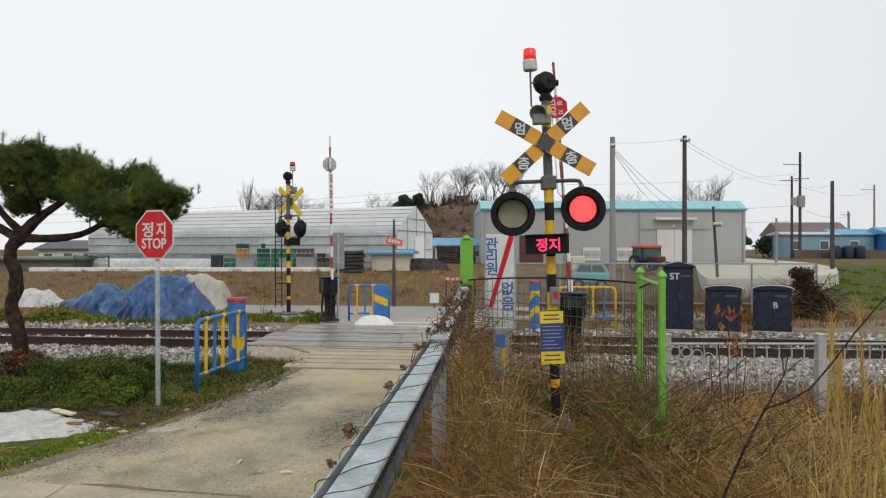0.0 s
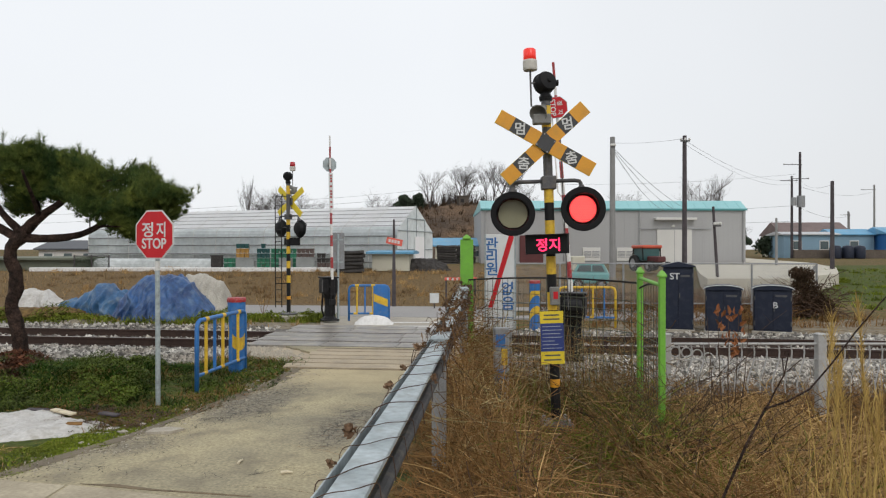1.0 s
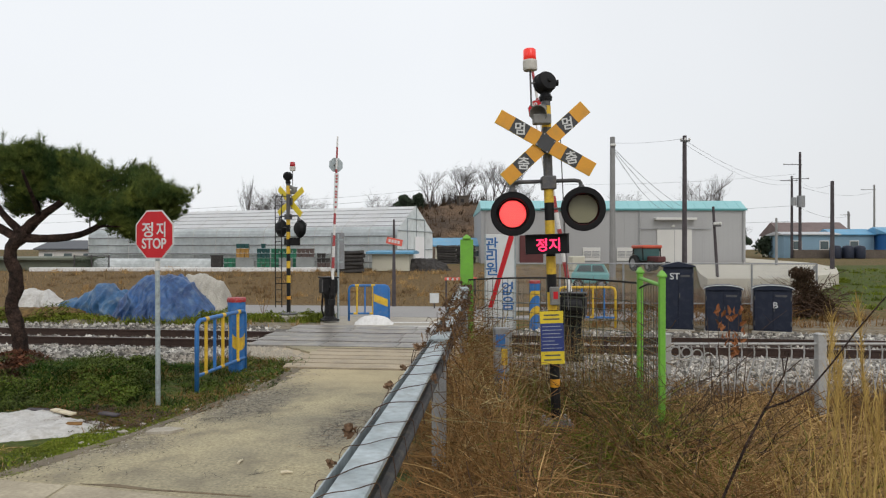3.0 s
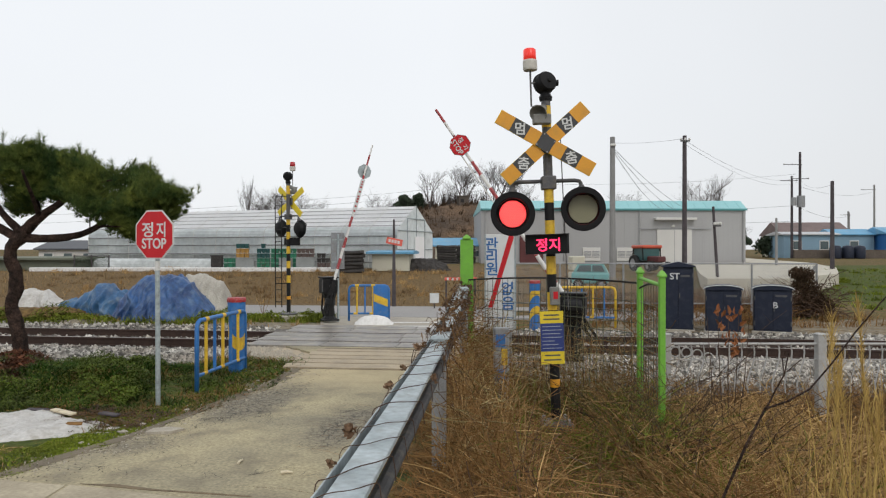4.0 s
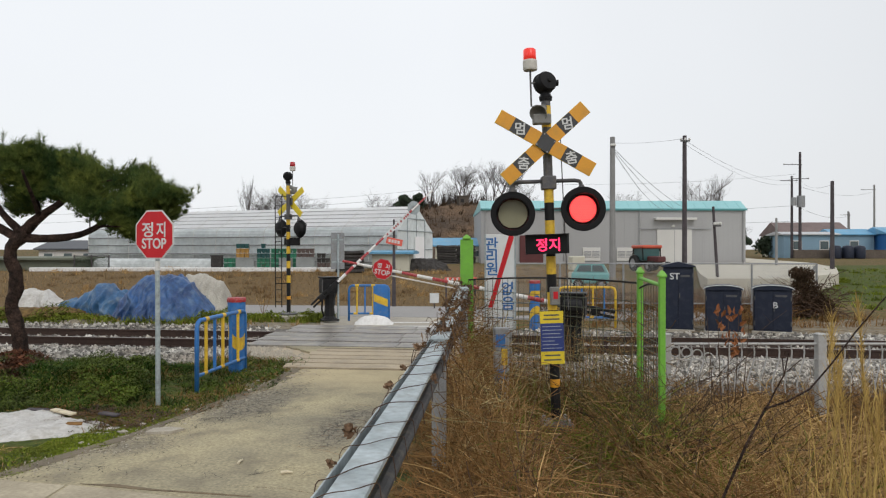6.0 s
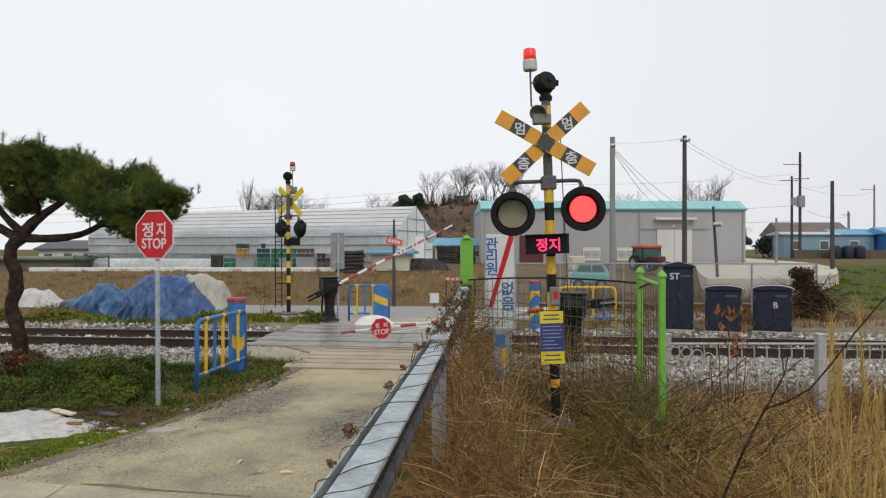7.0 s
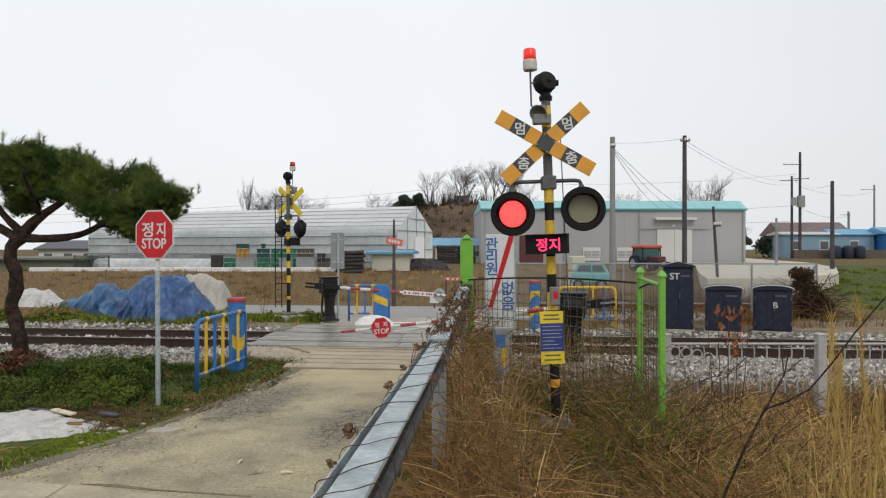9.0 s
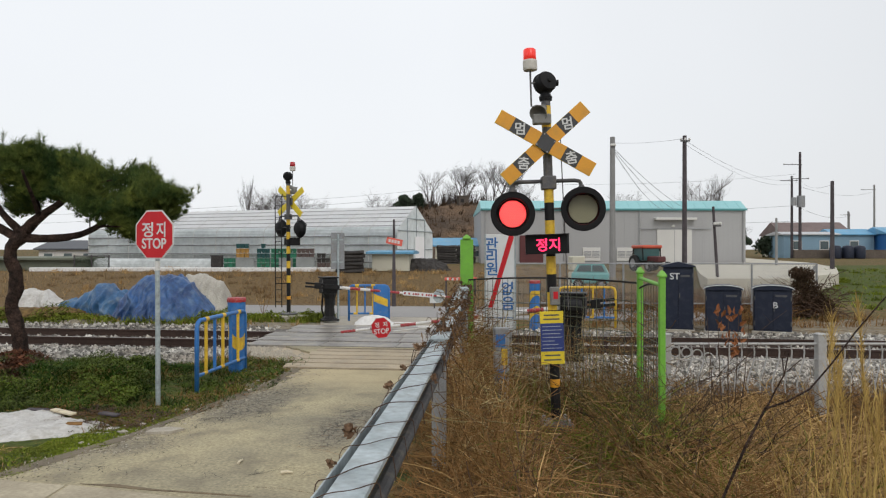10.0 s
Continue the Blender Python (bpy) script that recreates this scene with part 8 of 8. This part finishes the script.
# ---- small things on the ground ----
def litter():
    t = thing("ground_sheet", (-5.1, 7.75, 0.0), -4, "crumpled white plastic sheet on the verge", "plastic sheet")
    bm = bmesh.new()
    n, m = 90, 44
    rows = []
    for j in range(m + 1):
        row = []
        for i in range(n + 1):
            x, y = -2.2 + 3.75 * i / n, -0.75 + 1.5 * j / m
            edge = 1 - smoothstep(0.7, 1.0, abs(y) / (0.75 - 0.22 * smoothstep(0.4, 1.3, x)))
            x2 = x + 0.1 * noise.noise((y * 2.2, 3, 1)) * (1 if x > 1 else 0.3)
            y2 = y * (1 - 0.35 * smoothstep(0.2, 1.3, x)) + 0.06 * noise.noise((x * 2, 7, 1))
            edge *= 1 - smoothstep(0.8, 1.55, x)
            z = -0.04 + edge * (0.06 + 0.05 * noise.noise((x * 1.3, y * 1.6, 4))) + 0.045 * abs(noise.noise((x * 3, y * 7, 9))) + 0.028 * abs(noise.noise((x * 9, y * 17, 5))) + 0.012 * noise.noise((x * 24, y * 28, 2))
            row.append(bm.verts.new((x2, y2, z)))
        rows.append(row)
    for a, b in zip(rows, rows[1:]):
        for i in range(n):
            bm.faces.new((a[i], a[i + 1], b[i + 1], b[i]))
    part("sheet", bm, M["sheet_film"], t, smooth=True)
    s = thing("stone_slab", (-2.98, 7.5, 0.0), 10, "flat broken piece of concrete at the road edge", "stone")
    part("slab_piece", slab([(-0.16, -0.08), (0.1, -0.1), (0.22, 0.02), (0.08, 0.1), (-0.1, 0.09)], -0.02, 0.035), M["rock"], s)
    for x, y, rz, L, r, lab in ((-1.84, 6.42, 84, 0.10, 0.013, "pale broken corn stub on the road"), (-1.35, 6.1, 5, 0.10, 0.016, "pale dry husk on the road")):
        o = thing("husk", (x, y, 0.02), rz, lab, "litter", "litter on the road")
        part("husk_body", pipe([(-L / 2, 0, 0), (0, 0.005, 0.006), (L / 2, 0, 0)], r, 8, tip=r * 0.6), M["husk"], o)
    rng = random.Random(91)
    for k in range(26):
        y = rng.uniform(5.4, 12)
        x = lane_edge(y) + rng.uniform(-0.35, 0.25)
        o = thing("pebble", (x, y, 0.0), rng.uniform(0, 360), "small pale stone at the road edge", "stone", "pebbles")
        bm = bmesh.new()
        bmesh.ops.create_icosphere(bm, subdivisions=1, radius=1)
        s = rng.uniform(0.015, 0.045)
        for q in bm.verts:
            q.co = Vector((q.co.x * s * 1.3, q.co.y * s, q.co.z * s * 0.6)) * rng.uniform(0.8, 1.2)
        part("stone_body", bm, M["rock"], o)
    for x, y, z, rz, L, m, lab in ((-4.75, 8.3, 0.06, 6, 0.26, "wood_pole", "weathered dark scrap of timber on the sheet"), (-4.42, 8.22, 0.055, -24, 0.34, "husk", "pale yellowish board end on the sheet"), (-3.85, 8.15, 0.045, -14, 0.24, "wood_pole", "weathered dark scrap of timber in the twigs"), (-4.03, 7.72, 0.04, 18, 0.16, "dry", "ochre broken brick piece by the sheet")):
        o = thing("timber_scrap" if m != "dry" else "brick_piece", (x, y, z), rz, lab, "debris", "scraps by the sheet")
        part("scrap_body", box((L, 0.09, 0.026), (0, 0, 0), 0.008, turn=pose(0, 0, 0, 0, 4, 0)), M[m], o)


litter()


def lane_grit():
    """Ragged skin of washed-out grit along the verge side of the lane, with loose gravel."""
    rng = random.Random(211)
    bm = bmesh.new()
    prev = None
    for i in range(240):
        y = 5.75 + 6.6 * i / 239
        x = lane_edge(y)
        w = 0.03 + 0.08 * math.exp(-((y - 6.5) / 0.5) ** 2) + 0.05 * math.exp(-((y - 10.0) / 1.2) ** 2) + 0.12 * noise.noise((y * 3, 2, 7)) + 0.09 * noise.noise((y * 9, 5, 1)) + 0.06 * noise.noise((y * 23, 5, 1))
        row = [bm.verts.new((x - 0.12, y, 0.007)), bm.verts.new((x + 0.5 * w, y + 0.02, 0.013)), bm.verts.new((x + w, y + 0.04, 0.0065))]
        if prev:
            for k in (0, 1):
                bm.faces.new((prev[k], prev[k + 1], row[k + 1], row[k]))
        prev = row
    strip = part("lane_grit", bm, M["grit"])
    tagged(strip, "grey-brown washed grit along the lane edge", "grit", kind="structure")
    verts, faces = [], []
    for k in range(450):
        y = rng.uniform(5.8, 11.5)
        x = lane_edge(y) + rng.gauss(0.12, 0.22)
        s, i, a = rng.uniform(0.004, 0.014), len(verts), rng.uniform(0, 6)
        for q in range(4):
            verts.append((x + s * math.cos(a + q * 1.57) * rng.uniform(0.7, 1.3), y + s * math.sin(a + q * 1.57) * rng.uniform(0.7, 1.3), 0.004))
        verts.append((x, y, 0.012 + s * 0.7))
        faces += [(i + q, i + (q + 1) % 4, i + 4) for q in range(4)]
    me = bpy.data.meshes.new("loose_gravel")
    me.from_pydata(verts, [], faces)
    me.materials.append(M["rock"])
    tagged(new("loose_gravel", me), "loose small gravel along the lane edge", "gravel", kind="stuff")


def shoulder_stones():
    """Broken stones and rubble spilt over the shoulder beside the crossing planks."""
    rng = random.Random(223)
    verts, faces = [], []
    for k in range(1100):
        u = rng.random()
        x, y = -4.1 + 1.85 * u + rng.gauss(0, 0.16), 14.5 - 2.9 * u + rng.uniform(-0.3, 0.75)
        if x > -2.3:
            continue
        s, i = rng.uniform(0.012, 0.05), len(verts)
        for w in ((1, 0, 0), (0, 1, 0), (-1, 0, 0), (0, -1, 0), (0, 0, 1)):
            verts.append((x + w[0] * s * rng.uniform(0.6, 1.3), y + w[1] * s * rng.uniform(0.6, 1.3), -0.034 + w[2] * s * rng.uniform(0.6, 1.2)))
        faces += [(i + q, i + (q + 1) % 4, i + 4) for q in range(4)]
    me = bpy.data.meshes.new("shoulder_stones")
    me.from_pydata(verts, [], faces)
    me.materials.append(M["rock"])
    tagged(new("shoulder_stones", me), "broken stones spilt over the sandy shoulder", "gravel", kind="stuff")


shoulder_stones()
lane_grit()
blades("shoulder_weeds", "dry", patch(900, -4.2, -2.3, 11.6, 14.4, None, 30), 161, 0.03, 0.18, 0.006, 1.0, "low dry weeds on the dirt shoulder", "weeds", 0.7)
blades("shoulder_weeds", "grass", patch(700, -4.2, -2.4, 11.4, 13.6, None, 20), 162, 0.03, 0.14, 0.006, 0.9, "low green weeds on the dirt shoulder", "weeds", 0.6)
blades("dead_twigs", "twig", patch(420, -4.35, -3.25, 7.75, 8.55, verge, 8), 97, 0.06, 0.3, 0.005, 1.3, "small heap of dead brown twigs by the sheet", "twigs", 0.9, tilt_range=1.4, seg=4)
blades("dead_twigs", "dry", patch(260, -4.2, -3.3, 7.8, 8.5, verge, 6), 98, 0.06, 0.24, 0.005, 1.3, "small heap of dead brown twigs by the sheet", "twigs", 0.9, tilt_range=1.4, seg=4)


def road_cracks():
    """Dark crazed patches and joints in the lane, cut as thin raised seams."""
    rng = random.Random(101)
    verts, faces = [], []
    def seam(pts, w):
        for a, b in zip(pts, pts[1:]):
            a, b = Vector(a), Vector(b)
            n = (b - a).normalized().cross(Z) * w * rng.uniform(0.5, 1.2)
            i = len(verts)
            verts.extend([a - n, a + n, b + n * 0.8, b - n * 0.8])
            faces.append((i, i + 1, i + 2, i + 3))
    def crack(x, y, ang, L, w, depth):
        pts = [(x, y, 0.0115)]
        for k in range(int(L / 0.03)):
            ang += rng.uniform(-0.55, 0.55)
            x, y = x + 0.03 * math.cos(ang), y + 0.03 * math.sin(ang)
            pts.append((x, y, 0.0115))
            if depth and rng.random() < 0.22:
                crack(x, y, ang + rng.choice((-1.2, 1.2)), L * 0.45, w * 0.8, depth - 1)
        seam(pts, w)
    for k in range(22):
        crack(rng.uniform(-2.7, -2.0), rng.uniform(7.6, 9.9), rng.uniform(0.3, 1.9), 0.4, 0.003, 2)
    for k in range(20):
        crack(rng.uniform(-1.2, -0.35), rng.uniform(6.6, 8.6), rng.uniform(0.4, 2.4), 0.36, 0.0026, 2)
    for k in range(5):
        crack(rng.uniform(-3.3, -2.6), rng.uniform(6.6, 7.6), rng.uniform(0.2, 1.2), 0.3, 0.0018, 2)
    for k in range(8):
        crack(-4.1 + k * 0.4, 6.38 - k * 0.05, -0.12, 0.36, 0.0025, 1)
    me = bpy.data.meshes.new("road_cracks")
    me.from_pydata(verts, [], faces)
    me.materials.append(M["crack"])
    tagged(new("road_cracks", me), "fine dark cracks in the worn lane", "cracks", kind="stuff")


road_cracks()


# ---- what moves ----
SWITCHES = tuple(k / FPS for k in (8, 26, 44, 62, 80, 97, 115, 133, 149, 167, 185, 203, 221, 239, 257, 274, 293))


def motions():
    near = ((0, 85.6), (2.7, 85.6), (2.85, 83.6), (3.3, 72.3), (3.8, 59.5), (4.2, 51.2), (4.5, 43.9), (5.0, 32.6), (5.4, 23.9), (5.7, 17.2), (6.2, 6.0), (6.5, -0.2), (6.8, -5.2), (7.0, -7.6), (7.2, -8.0), (7.5, -7.4), (10.0, -7.4))
    far = ((0, 91.0), (2.7, 91.0), (2.9, 89.2), (3.3, 83.8), (3.8, 76.3), (4.2, 70.3), (4.5, 65.4), (5.0, 57.9), (5.5, 50.4), (5.7, 47.0), (6.2, 38.3), (6.8, 27.9), (7.2, 22.0), (7.6, 15.3), (8.0, 10.6), (8.6, 0.8), (8.9, -4.6), (9.05, -5.9), (9.3, -6.1), (10.0, -6.1))
    for boom, rows in ((NEAR_BOOM, near), (FAR_BOOM, far)):
        walk(boom, [(t, pose(0, -0.04, 0.9, 0, -a, 0)) for t, a in rows])
    # added slats turn before the two always-lit lenses by turns, in place of switching them
    for sets in (BLINK_SLATS, FAR_BLINK_SLATS):
        for k, blink_slats in enumerate(sets):
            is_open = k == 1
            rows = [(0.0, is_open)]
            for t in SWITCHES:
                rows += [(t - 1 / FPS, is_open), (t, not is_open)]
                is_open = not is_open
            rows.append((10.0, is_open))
            for ob, zc in blink_slats:
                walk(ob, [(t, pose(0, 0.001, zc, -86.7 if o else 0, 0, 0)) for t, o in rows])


motions()
